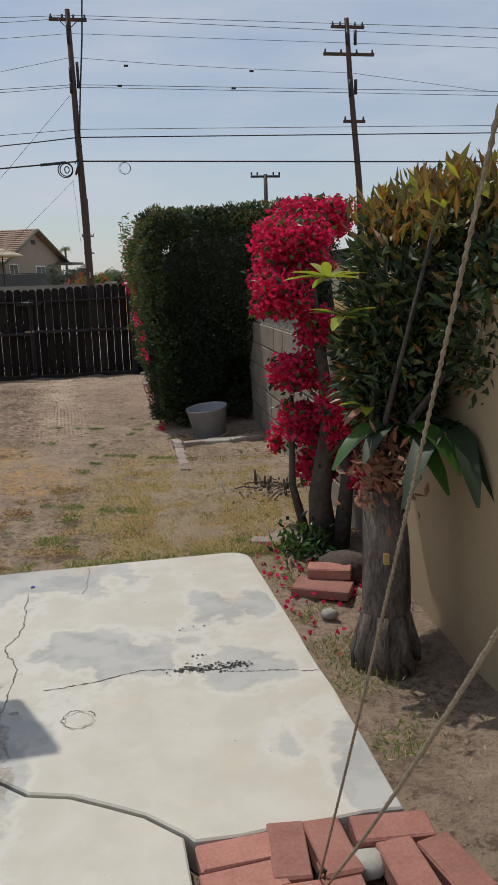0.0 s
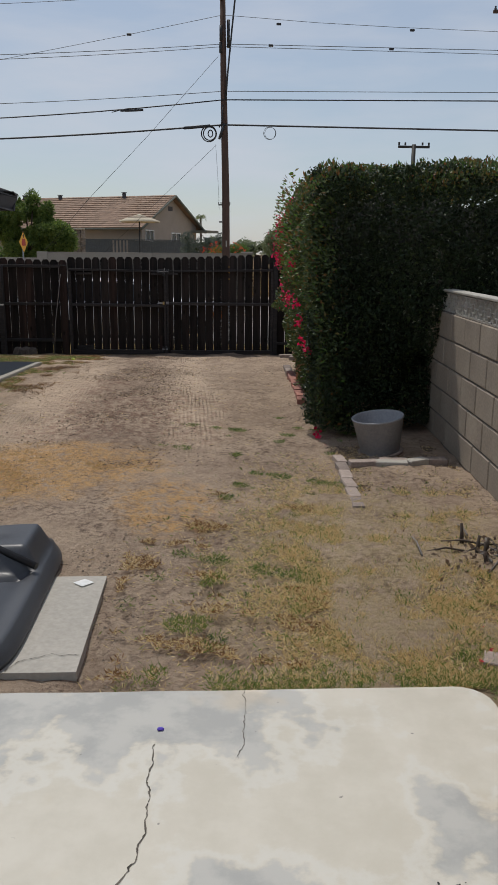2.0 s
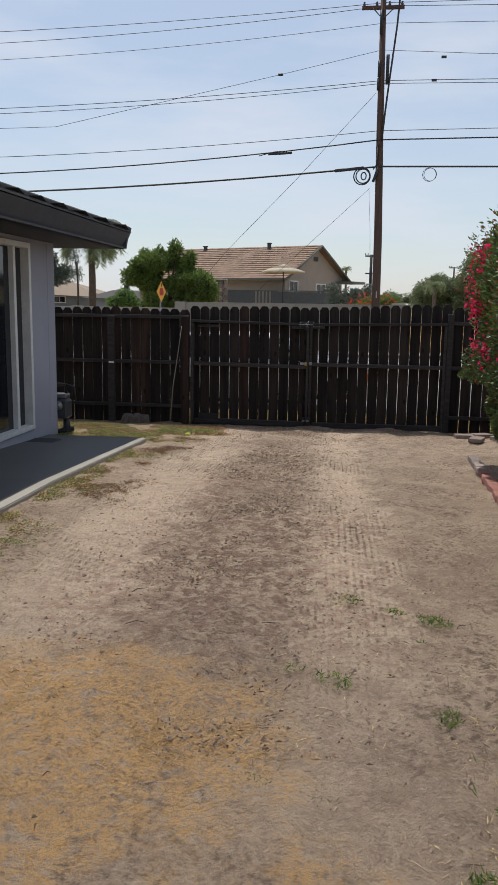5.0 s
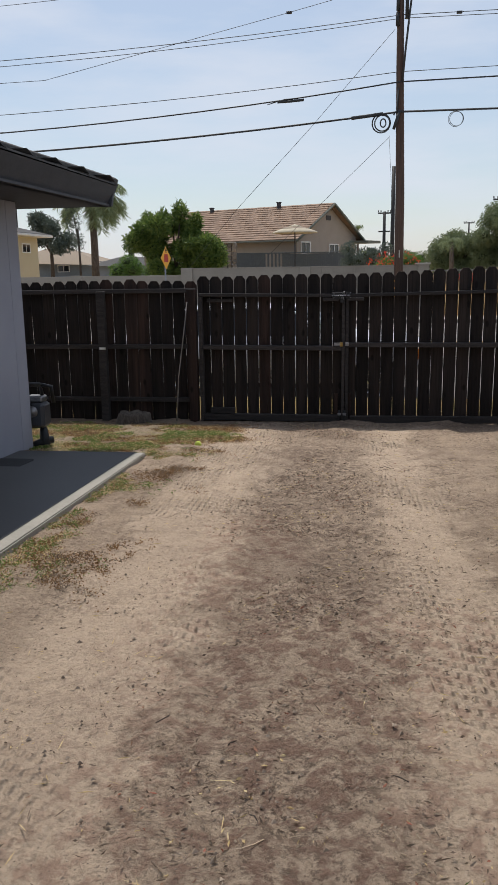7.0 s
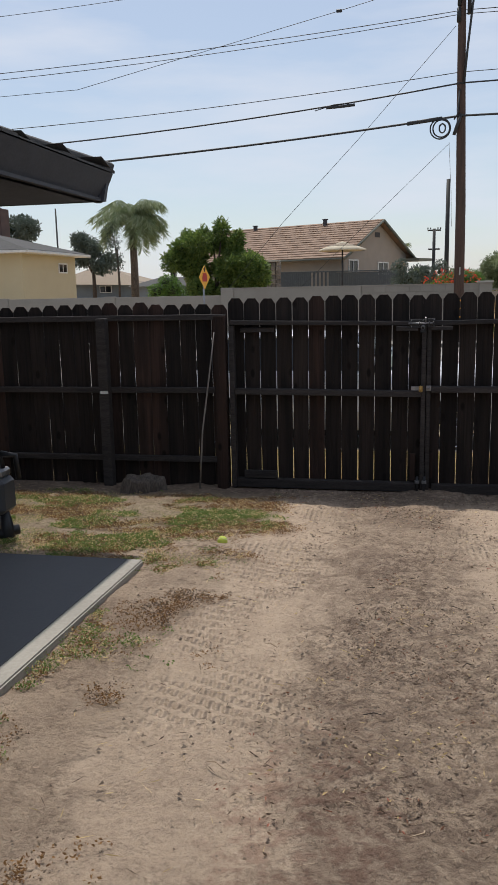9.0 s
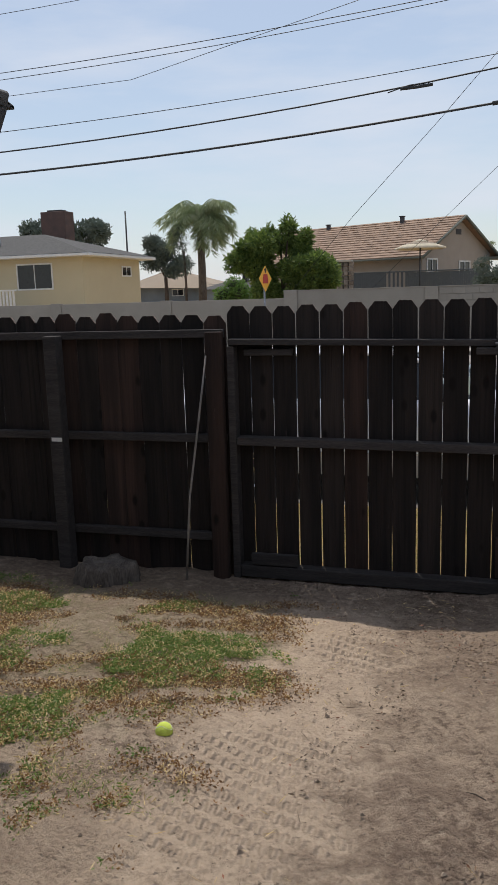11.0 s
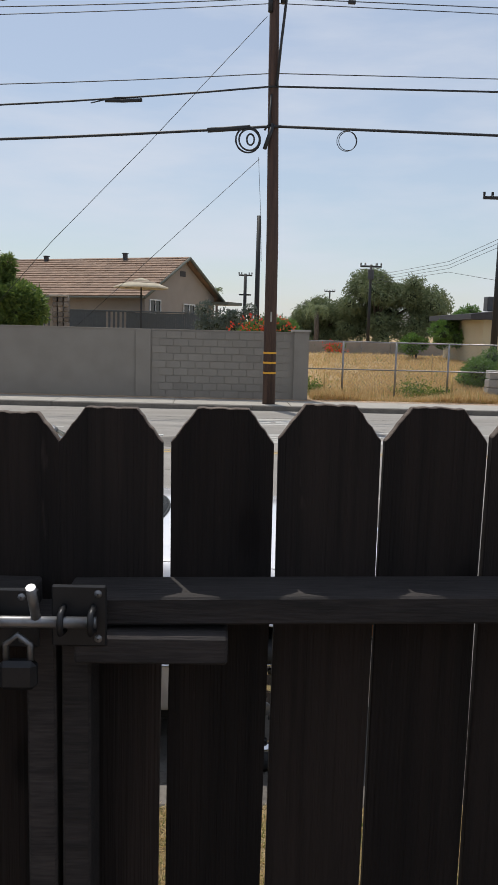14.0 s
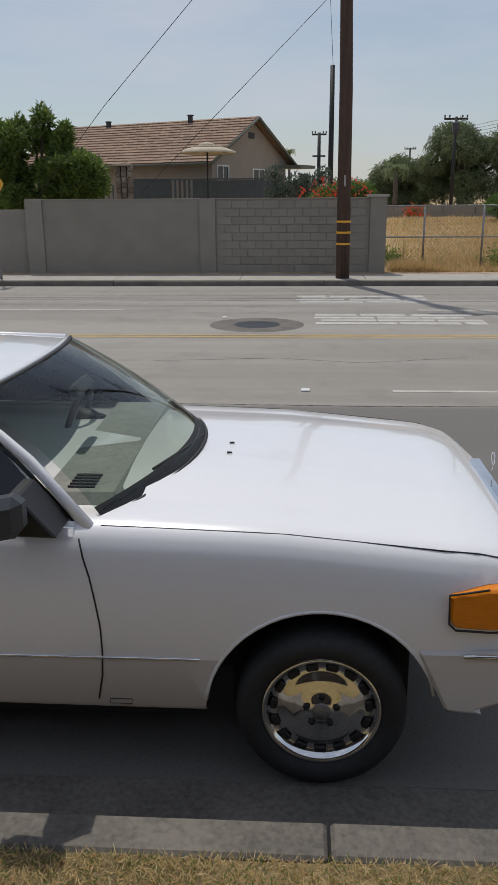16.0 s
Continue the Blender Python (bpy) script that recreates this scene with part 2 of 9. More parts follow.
def slab_material():
    m, nt, b = nodes_of("painted_concrete")
    N = Net(nt)
    P = nt.nodes.new("ShaderNodeTexCoord").outputs["Object"]
    big, mid, fine = N.noise(P, 1.7, 8, 0.5), N.noise(P, 7.0, 8, 0.6), N.noise(P, 90.0, 5, 0.6)
    col = N.mix(N.ramp(mid, 0.3, 0.7), (0.52, 0.485, 0.405), (0.585, 0.55, 0.47))
    edge = N.m("ADD", big, N.m("MULTIPLY", N.m("SUBTRACT", mid, 0.5), 0.25))
    sep = nt.nodes.new("ShaderNodeSeparateXYZ")
    nt.links.new(P, sep.inputs[0])
    b1 = N.m("SUBTRACT", 1.0, N.ramp(N.m("ABSOLUTE", N.m("SUBTRACT", sep.outputs[1], 2.58)), 0.03, 0.36))
    b2 = N.m("SUBTRACT", 1.0, N.ramp(N.m("ABSOLUTE", N.m("ADD", sep.outputs[0], 0.38)), 0.03, 0.3))
    b3 = N.m("SUBTRACT", 1.0, N.ramp(N.m("ABSOLUTE", N.m("SUBTRACT", sep.outputs[0], 0.66)), 0.0, 0.15))
    edge = N.m("ADD", edge, N.m("MULTIPLY", N.m("MAXIMUM", N.m("MAXIMUM", b1, b2), b3), 0.10))
    worn = N.ramp(edge, 0.585, 0.62)
    col = N.mix(N.m("MULTIPLY", worn, 0.75), col, N.mix(N.ramp(mid, 0.4, 0.6), (0.31, 0.32, 0.32), (0.42, 0.42, 0.40)))
    rim = N.m("MULTIPLY", N.ramp(edge, 0.54, 0.57), N.m("SUBTRACT", 1.0, N.ramp(edge, 0.575, 0.60)))
    col = N.mix(N.m("MULTIPLY", rim, 0.5), col, (0.60, 0.59, 0.54))
    # rough patched mortar along the long crack
    wav = N.m("MULTIPLY", N.m("SUBTRACT", N.noise(P, 3.2, 5), 0.5), 0.5)
    along = N.m("MULTIPLY", N.m("SUBTRACT", 1.0, N.ramp(N.m("ADD", sep.outputs[1], wav), 2.70, 2.74)), N.ramp(sep.outputs[1], 1.98, 2.06))
    wide = N.m("ADD", 0.012, N.m("MULTIPLY", N.ramp(N.noise(P, 5.0, 3), 0.35, 0.62), 0.10))
    off = N.m("SUBTRACT", N.m("ABSOLUTE", N.m("ADD", N.m("ADD", sep.outputs[0], 0.40), N.m("MULTIPLY", wav, 0.35))), wide)
    mend = N.m("MULTIPLY", along, N.m("SUBTRACT", 1.0, N.ramp(off, -0.004, 0.004)))
    col = N.mix(N.m("MULTIPLY", mend, 0.85), col, N.mix(N.ramp(N.noise(P, 60.0, 5, 0.7), 0.35, 0.65), (0.40, 0.36, 0.30), (0.24, 0.215, 0.18)))
    stain = N.m("MULTIPLY", N.ramp(N.noise(P, 2.6, 4), 0.6, 0.72), 0.35)
    col = N.mix(stain, col, (0.56, 0.45, 0.30))
    spots = N.ramp(N.noise(P, 26.0, 2), 0.76, 0.79)
    col = N.mix(N.m("MULTIPLY", spots, 0.7), col, (0.15, 0.14, 0.13))
    nt.links.new(col, b.inputs["Base Color"])
    b.inputs["Roughness"].default_value = 0.75
    bp = nt.nodes.new("ShaderNodeBump")
    bp.inputs["Strength"].default_value, bp.inputs["Distance"].default_value = 0.35, 0.004
    nt.links.new(N.m("ADD", N.m("MULTIPLY", fine, 0.4), N.m("SUBTRACT", mid, N.m("MULTIPLY", worn, 0.6))), bp.inputs["Height"])
    nt.links.new(bp.outputs[0], b.inputs["Normal"])
    return m


def asphalt_material():
    m, nt, b = nodes_of("asphalt")
    N = Net(nt)
    P = nt.nodes.new("ShaderNodeTexCoord").outputs["Object"]
    mp = nt.nodes.new("ShaderNodeMapping")
    mp.inputs["Scale"].default_value = (0.12, 1.2, 1)
    nt.links.new(P, mp.inputs[0])
    streak, mid, fine = N.noise(mp.outputs[0], 1.0, 6), N.noise(P, 2.0, 8), N.noise(P, 70.0, 6, 0.7)
    sep = nt.nodes.new("ShaderNodeSeparateXYZ")
    nt.links.new(P, sep.inputs[0])
    col = N.mix(N.ramp(streak, 0.35, 0.65), (0.265, 0.245, 0.215), (0.33, 0.305, 0.27))
    older = N.m("SUBTRACT", 1.0, N.ramp(sep.outputs[1], 23.9, 24.1))
    col = N.mix(N.m("MULTIPLY", older, 0.8), col, (0.125, 0.118, 0.108))
    col = N.mix(N.m("MULTIPLY", N.ramp(mid, 0.5, 0.7), 0.3), col, (0.18, 0.165, 0.145))
    col = N.mix(N.m("MULTIPLY", N.ramp(fine, 0.5, 0.7), 0.5), col, (0.06, 0.055, 0.05))
    nt.links.new(col, b.inputs["Base Color"])
    b.inputs["Roughness"].default_value = 0.9
    bp = nt.nodes.new("ShaderNodeBump")
    bp.inputs["Strength"].default_value, bp.inputs["Distance"].default_value = 0.5, 0.006
    nt.links.new(fine, bp.inputs["Height"])
    nt.links.new(bp.outputs[0], b.inputs["Normal"])
    return m


SOIL, SLAB, ASPHALT = ground_material(), slab_material(), asphalt_material()

def fence_wood(name, c1, c2, seed):
    """Sawn board: grooves along it, broad streaks, knots, pale scuffs; each board its own."""
    m, nt, b = nodes_of(name)
    N = Net(nt)
    P = nt.nodes.new("ShaderNodeTexCoord").outputs["Object"]
    rnd = nt.nodes.new("ShaderNodeObjectInfo").outputs["Random"]
    shift = nt.nodes.new("ShaderNodeCombineXYZ")
    N.put(shift, 0, N.m("MULTIPLY", rnd, 31.0)), N.put(shift, 2, N.m("MULTIPLY", rnd, 57.0 + seed))
    add = nt.nodes.new("ShaderNodeVectorMath")
    nt.links.new(P, add.inputs[0]), nt.links.new(shift.outputs[0], add.inputs[1])

    def scaled(v):
        mp = nt.nodes.new("ShaderNodeMapping")
        mp.inputs["Scale"].default_value = v
        nt.links.new(add.outputs[0], mp.inputs[0])
        return mp.outputs[0]

    groove = N.noise(scaled((150.0, 20.0, 1.5)), 1.0, 3, 0.5)
    grain = N.noise(scaled((45.0, 20.0, 1.2)), 1.0, 6, 0.6)
    streak = N.noise(scaled((9.0, 4.0, 0.7)), 1.0, 5, 0.55)
    cells = nt.nodes.new("ShaderNodeTexVoronoi")
    cells.inputs["Scale"].default_value = 1.0
    nt.links.new(scaled((7.5, 2.0, 3.6)), cells.inputs["Vector"])
    knot = N.m("SUBTRACT", 1.0, N.ramp(cells.outputs["Distance"], 0.09, 0.2))
    col = N.mix(N.ramp(streak, 0.35, 0.65), c1, c2)
    col = N.mix(N.m("MULTIPLY", N.ramp(grain, 0.45, 0.7), 0.6), col, tuple(v * 0.6 for v in c2))
    hs = nt.nodes.new("ShaderNodeHueSaturation")
    mr = nt.nodes.new("ShaderNodeMapRange")
    mr.inputs[3].default_value, mr.inputs[4].default_value = 0.75, 1.4
    nt.links.new(N.m("FRACT", N.m("MULTIPLY", rnd, 7.3)), mr.inputs[0])
    nt.links.new(mr.outputs[0], hs.inputs["Value"]), nt.links.new(col, hs.inputs["Color"])
    col = N.mix(N.m("MULTIPLY", knot, 0.8), hs.outputs[0], (0.006, 0.004, 0.0035))
    scuff = N.m("MULTIPLY", N.ramp(N.noise(scaled((30.0, 20.0, 5.0)), 1.0, 4), 0.68, 0.76), 0.45)
    col = N.mix(scuff, col, tuple(v * 3.0 for v in c1))
    nt.links.new(col, b.inputs["Base Color"])
    b.inputs["Roughness"].default_value = 0.85
    b.inputs["Specular IOR Level"].default_value = 0.25
    bp = nt.nodes.new("ShaderNodeBump")
    bp.inputs["Strength"].default_value, bp.inputs["Distance"].default_value = 1.0, 0.004
    nt.links.new(N.m("ADD", N.m("MULTIPLY", groove, 1.2), N.m("SUBTRACT", grain, N.m("MULTIPLY", knot, 0.5))), bp.inputs["Height"])
    nt.links.new(bp.outputs[0], b.inputs["Normal"])
    return m


WOOD = fence_wood("fence_wood", (0.029, 0.0215, 0.018), (0.0135, 0.011, 0.010), 0)
WOOD_RED = fence_wood("fence_wood_reddish", (0.058, 0.034, 0.026), (0.026, 0.0175, 0.0145), 3)
ENDGRAIN = mat("rough_end_grain", (0.20, 0.155, 0.12), (0.085, 0.065, 0.055), 0.95, scale=30, fine=300, bump=0.8, dist=0.002)
RAIL = mat("rail_wood", (0.048, 0.040, 0.037), (0.018, 0.0155, 0.0145), 0.85, scale=5, fine=40, bump=0.5, dist=0.003, spread=0.2, stretch=(0.7, 7, 7))
GREYWOOD = mat("weathered_wood", (0.30, 0.27, 0.24), (0.16, 0.14, 0.12), 0.9, scale=5, fine=40, bump=0.5, stretch=(6, 6, 1))
POLEWOOD = mat("pole_wood", (0.105, 0.062, 0.045), (0.05, 0.032, 0.026), 0.9, scale=3, fine=30, bump=0.5, dist=0.01, stretch=(6, 6, 0.25))
STEEL = mat("grey_steel", (0.33, 0.33, 0.34), (0.2, 0.2, 0.2), 0.45, 0.8, bump=0.05)
BLACKMETAL = mat("black_metal", (0.03, 0.03, 0.032), None, 0.45, 0.4, bump=0.05)
BRASS = mat("brass", (0.55, 0.38, 0.14), (0.3, 0.2, 0.08), 0.35, 0.9, bump=0.05)
WIRE = mat("cable_black", (0.025, 0.027, 0.03), None, 0.6, bump=0)
BLOCK = mat("concrete_block", (0.34, 0.29, 0.225), (0.24, 0.20, 0.16), 0.9, scale=3, fine=70, bump=0.4, spread=0.07)
MORTAR = mat("mortar", (0.17, 0.15, 0.125), (0.11, 0.10, 0.085), 0.95, fine=80, bump=0.4)
LATTICE = mat("screen_block", (0.45, 0.43, 0.38), (0.33, 0.31, 0.27), 0.9, fine=80, bump=0.3)
TANWALL = mat("tan_stucco", (0.40, 0.30, 0.175), (0.33, 0.25, 0.15), 0.9, scale=2, fine=110, bump=0.5)
FARBLOCK = mat("far_block", (0.29, 0.262, 0.225), (0.245, 0.22, 0.188), 0.9, scale=2, fine=60, bump=0.3, spread=0.06)
CONCRETE = mat("concrete_grey", (0.42, 0.39, 0.34), (0.33, 0.31, 0.27), 0.85, scale=2, fine=60, bump=0.3)
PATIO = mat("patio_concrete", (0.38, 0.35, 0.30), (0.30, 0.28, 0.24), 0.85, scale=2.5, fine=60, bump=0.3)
# Dark slate tone that carries the eave's shade on the patio floor.
PATIOSHADE = mat("slate_floor_shade", (0.085, 0.084, 0.082), (0.068, 0.068, 0.068), 0.55, scale=1.2, fine=70, bump=0.12)
KERB = mat("kerb_concrete", (0.19, 0.17, 0.145), (0.10, 0.09, 0.078), 0.9, scale=3, fine=50, bump=0.5)
BRICK = mat("red_brick", (0.40, 0.185, 0.14), (0.30, 0.13, 0.10), 0.9, scale=12, fine=110, bump=0.5, spread=0.2)
STONE = mat("pale_stone", (0.36, 0.29, 0.25), (0.25, 0.2, 0.17), 0.9, scale=10, fine=80, bump=0.5, spread=0.25)
HOUSE = mat("blue_grey_stucco", (0.36, 0.37, 0.42), (0.31, 0.32, 0.37), 0.9, scale=2, fine=140, bump=0.4)
DARKTRIM = mat("dark_trim", (0.055, 0.055, 0.062), (0.04, 0.04, 0.045), 0.7, bump=0.15)
SHINGLE = mat("grey_shingle", (0.11, 0.105, 0.10), (0.06, 0.058, 0.055), 0.95, scale=9, fine=90, bump=0.5, spread=0.3, island=True)
TILE = mat("brown_roof", (0.32, 0.215, 0.15), (0.25, 0.17, 0.12), 0.9, scale=1.5, fine=20, bump=0.4, spread=0.15, island=True)
WHITE = mat("white_paint", (0.74, 0.74, 0.72), (0.62, 0.62, 0.6), 0.5, fine=50, bump=0.1)
GREYPLASTIC = mat("charcoal_plastic", (0.058, 0.062, 0.070), (0.040, 0.043, 0.050), 0.42, scale=4, fine=200, bump=0.12)
DARKPLASTIC = mat("black_plastic", (0.018, 0.018, 0.02), None, 0.5, bump=0.1)
BUCKET = mat("dirty_white_plastic", (0.33, 0.335, 0.35), (0.25, 0.255, 0.27), 0.55, scale=5, bump=0.1)
TERRA = mat("terracotta", (0.42, 0.22, 0.16), (0.33, 0.17, 0.12), 0.85, scale=4, bump=0.2)
BARK = mat("grey_bark", (0.17, 0.14, 0.115), (0.06, 0.048, 0.04), 0.95, scale=7, fine=45, bump=1.0, dist=0.012, stretch=(2.5, 2.5, 0.7))
BARKDARK = mat("dark_bark", (0.10, 0.075, 0.06), (0.05, 0.04, 0.03), 0.95, scale=7, fine=45, bump=0.8, dist=0.01)
ROPE = mat("hemp_rope", (0.34, 0.28, 0.20), (0.20, 0.16, 0.11), 0.9, scale=60, fine=300, bump=0.5, dist=0.001)
CLOD = mat("soil_clod", (0.42, 0.33, 0.25), (0.26, 0.20, 0.15), 0.95, fine=90, bump=0.4, spread=0.35, island=True)
# Darker than the tree leaves: the crowns' inner shade put into the colour.
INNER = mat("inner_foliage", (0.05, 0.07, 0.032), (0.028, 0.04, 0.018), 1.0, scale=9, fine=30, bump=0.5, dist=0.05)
# Near-black shade colour for the insides of shrubs; cracks use it too.
SHADE = mat("deep_shade", (0.02, 0.022, 0.016), (0.008, 0.008, 0.006), 1.0, scale=9, bump=0)
PAINTW = mat("road_white", (0.55, 0.53, 0.48), (0.36, 0.34, 0.31), 0.8, scale=5, fine=40, bump=0.3)
PAINTY = mat("road_yellow", (0.55, 0.36, 0.10), (0.36, 0.26, 0.12), 0.8, scale=5, fine=40, bump=0.3)
YELLOW = mat("sign_yellow", (0.85, 0.42, 0.03), (0.8, 0.38, 0.03), 0.5, bump=0)
REDPAINT = mat("sign_red", (0.55, 0.03, 0.02), None, 0.5, bump=0)
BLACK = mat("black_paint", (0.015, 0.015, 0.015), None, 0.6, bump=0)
PURPLE = mat("purple_plastic", (0.12, 0.07, 0.5), None, 0.4, bump=0)
BALL = mat("tennis_felt", (0.62, 0.72, 0.10), (0.5, 0.58, 0.1), 0.95, fine=200, bump=0.5)
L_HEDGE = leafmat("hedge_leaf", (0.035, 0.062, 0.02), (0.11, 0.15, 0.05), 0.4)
L_HEDGE2 = leafmat("hedge_leaf_young", (0.12, 0.15, 0.03), (0.24, 0.10, 0.035), 0.45)
L_RED = leafmat("bougainvillea_bract", (0.60, 0.008, 0.05), (0.82, 0.03, 0.15), 0.6, 0.5)
L_GREEN = leafmat("broad_leaf", (0.03, 0.085, 0.02), (0.10, 0.20, 0.03), 0.35, 0.3)
L_LIME = leafmat("lime_leaf", (0.30, 0.38, 0.03), (0.45, 0.42, 0.05), 0.4, 0.45)
L_ORANGE = leafmat("croton_leaf", (0.42, 0.17, 0.03), (0.24, 0.22, 0.04), 0.4, 0.3)
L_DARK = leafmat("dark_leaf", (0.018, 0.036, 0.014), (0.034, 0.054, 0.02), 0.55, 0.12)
L_PINK = leafmat("withered_leaf", (0.38, 0.14, 0.09), (0.30, 0.20, 0.12), 0.7, 0.3)
L_TREE = leafmat("tree_leaf", (0.06, 0.115, 0.028), (0.20, 0.27, 0.06), 0.5, 0.45)
L_WILLOW = leafmat("pepper_tree_leaf", (0.12, 0.16, 0.075), (0.21, 0.25, 0.12), 0.6, 0.25)
L_PALM = leafmat("palm_leaf", (0.17, 0.23, 0.11), (0.32, 0.37, 0.20), 0.5, 0.45)
L_BRIGHT = leafmat("bright_leaf", (0.08, 0.17, 0.03), (0.15, 0.26, 0.05), 0.5, 0.3)
L_BLUE = leafmat("eucalyptus_leaf", (0.09, 0.12, 0.10), (0.13, 0.16, 0.13), 0.7, 0.2)
L_FLOWER = leafmat("orange_blossom", (0.75, 0.12, 0.03), (0.8, 0.05, 0.05), 0.6, 0.3)
G_DRY = leafmat("dry_grass", (0.82, 0.67, 0.38), (0.64, 0.47, 0.23), 0.8, 0.4)
G_GREEN = leafmat("green_grass", (0.15, 0.24, 0.05), (0.30, 0.34, 0.10), 0.7, 0.5)
G_RUST = leafmat("rusty_weed", (0.34, 0.19, 0.07), (0.22, 0.12, 0.06), 0.85, 0.3)
G_WEED = leafmat("clover_weed", (0.12, 0.20, 0.045), (0.26, 0.33, 0.09), 0.6, 0.35)
G_STRAW = leafmat("field_grass", (0.66, 0.47, 0.22), (0.50, 0.34, 0.16), 0.85, 0.5)
LITTER = leafmat("leaf_litter", (0.16, 0.11, 0.08), (0.30, 0.23, 0.16), 0.9, 0.1)


def glass_material(name, tint, rough=0.02, alpha=0.35):
    m, nt, b = nodes_of(name)
    tr, gl, mx, fr = (nt.nodes.new(k) for k in ("ShaderNodeBsdfTransparent", "ShaderNodeBsdfGlossy", "ShaderNodeMixShader", "ShaderNodeFresnel"))
    tr.inputs[0].default_value = (*tint, 1)
    gl.inputs["Roughness"].default_value = rough
    fr.inputs[0].default_value = 1.5
    nt.links.new(fr.outputs[0], mx.inputs[0])
    nt.links.new(tr.outputs[0], mx.inputs[1])
    nt.links.new(gl.outputs[0], mx.inputs[2])
    nt.links.new(mx.outputs[0], nt.nodes["Material Output"].inputs[0])
    return m


CARGLASS = glass_material("tinted_glass", (0.62, 0.72, 0.66), 0.05)
BOARDGLASS = glass_material("clear_acrylic", (0.80, 0.86, 0.90))
HOUSEGLASS = mat("dark_window_glass", (0.015, 0.018, 0.022), None, 0.06, bump=0)
CARPAINT = mat("white_car_paint", (0.84, 0.83, 0.84), (0.82, 0.81, 0.82), 0.25, scale=1, bump=0, coat=0.8)
CARLOWER = mat("pale_grey_cladding", (0.62, 0.59, 0.57), (0.60, 0.57, 0.55), 0.35, scale=1, bump=0, coat=0.3)
CHROME = mat("chrome", (0.82, 0.82, 0.82), (0.75, 0.75, 0.75), 0.08, 1.0, bump=0)
RUBBER = mat("rubber", (0.018, 0.018, 0.019), (0.03, 0.03, 0.03), 0.75, bump=0.2)
AMBER = mat("amber_lens", (0.85, 0.28, 0.01), (0.7, 0.2, 0.01), 0.15, bump=0.3, fine=200)
LEATHER = mat("grey_leather", (0.30, 0.30, 0.27), (0.2, 0.2, 0.19), 0.6, bump=0.1)

# ---- mesh helpers ----
def part(name, bm, material, parent=None, label="", at=None):
    """Links a bmesh as one mesh object, under a thing or a part."""
    me = bpy.data.meshes.new(name)
    bm.to_mesh(me)
    bm.free()
    for m in material if isinstance(material, (list, tuple)) else [material]:
        me.materials.append(m)
    ob = new(name, me)
    if parent:
        ob.parent = parent
    if at is not None:
        ob.matrix_basis = at
    return tagged(ob, label)


def shared(name, me, parent, m):
    ob = new(name, me)
    ob.parent = parent
    ob.matrix_basis = m
    return ob


def thing(name, label, category, group="", at=(0, 0, 0), kind=""):
    ob = new(name)
    ob.empty_display_size = 0.1
    ob.location = at
    return tagged(ob, label, category, group, kind)


def mesh_np(name, verts, faces, material, smooth=False, mat_index=None):
    """A mesh from arrays: faces is (n, k)."""
    me = bpy.data.meshes.new(name)
    verts, faces = np.asarray(verts, np.float32), np.asarray(faces, np.int32)
    n, k = faces.shape
    me.vertices.add(len(verts)), me.vertices.foreach_set("co", verts.ravel())
    me.loops.add(n * k), me.loops.foreach_set("vertex_index", faces.ravel())
    me.polygons.add(n), me.polygons.foreach_set("loop_start", np.arange(n, dtype=np.int32) * k)
    for m in material if isinstance(material, (list, tuple)) else [material]:
        me.materials.append(m)
    if mat_index is not None:
        me.polygons.foreach_set("material_index", np.asarray(mat_index, np.int32))
    me.polygons.foreach_set("use_smooth", np.full(n, smooth))
    me.update(calc_edges=True)
    return me


def boxm(bm, x0, x1, y0, y1, z0, z1, bevel=0.0, m=None, mi=0):
    r = bmesh.ops.create_cube(bm, size=1)
    vs = r["verts"]
    t = Matrix.Translation(((x0 + x1) / 2, (y0 + y1) / 2, (z0 + z1) / 2)) @ Matrix.Diagonal((x1 - x0, y1 - y0, z1 - z0, 1))
    bmesh.ops.transform(bm, matrix=t, verts=vs)
    if bevel:
        es = list({e for v in vs for e in v.link_edges})
        bevelled = bmesh.ops.bevel(bm, geom=es, offset=bevel, segments=1, affect="EDGES")
        vs = list({v for f in bevelled["faces"] for v in f.verts} | {v for v in vs if v.is_valid})
    if m is not None:
        bmesh.ops.transform(bm, matrix=m, verts=vs)
    if mi:
        for f in {f for v in vs for f in v.link_faces}:
            f.material_index = mi
    return vs


def box(name, dims, material, parent=None, bevel=0.004, label="", m=None):
    bm = bmesh.new()
    boxm(bm, *dims, bevel=bevel, m=m)
    return part(name, bm, material, parent, label)


def tube(points, radii, sides=8, cap=True):
    """A bmesh tube along points."""
    bm = bmesh.new()
    pts = [Vector(p) for p in points]
    if not hasattr(radii, "__len__"):
        radii = [radii] * len(pts)
    rings, side = [], None
    for i, p in enumerate(pts):
        d = (pts[min(i + 1, len(pts) - 1)] - pts[max(i - 1, 0)]).normalized()
        if side is None:
            side = d.orthogonal().normalized()
        side = (side - d * side.dot(d)).normalized()
        up = d.cross(side)
        rings.append([bm.verts.new(p + (side * math.cos(a) + up * math.sin(a)) * radii[i]) for a in [2 * math.pi * k / sides for k in range(sides)]])
    for a, b in zip(rings, rings[1:]):
        for k in range(sides):
            bm.faces.new((a[k], a[(k + 1) % sides], b[(k + 1) % sides], b[k])).smooth = True
    if cap:
        bm.faces.new(rings[0][::-1]), bm.faces.new(rings[-1])
    bmesh.ops.recalc_face_normals(bm, faces=bm.faces)
    return bm


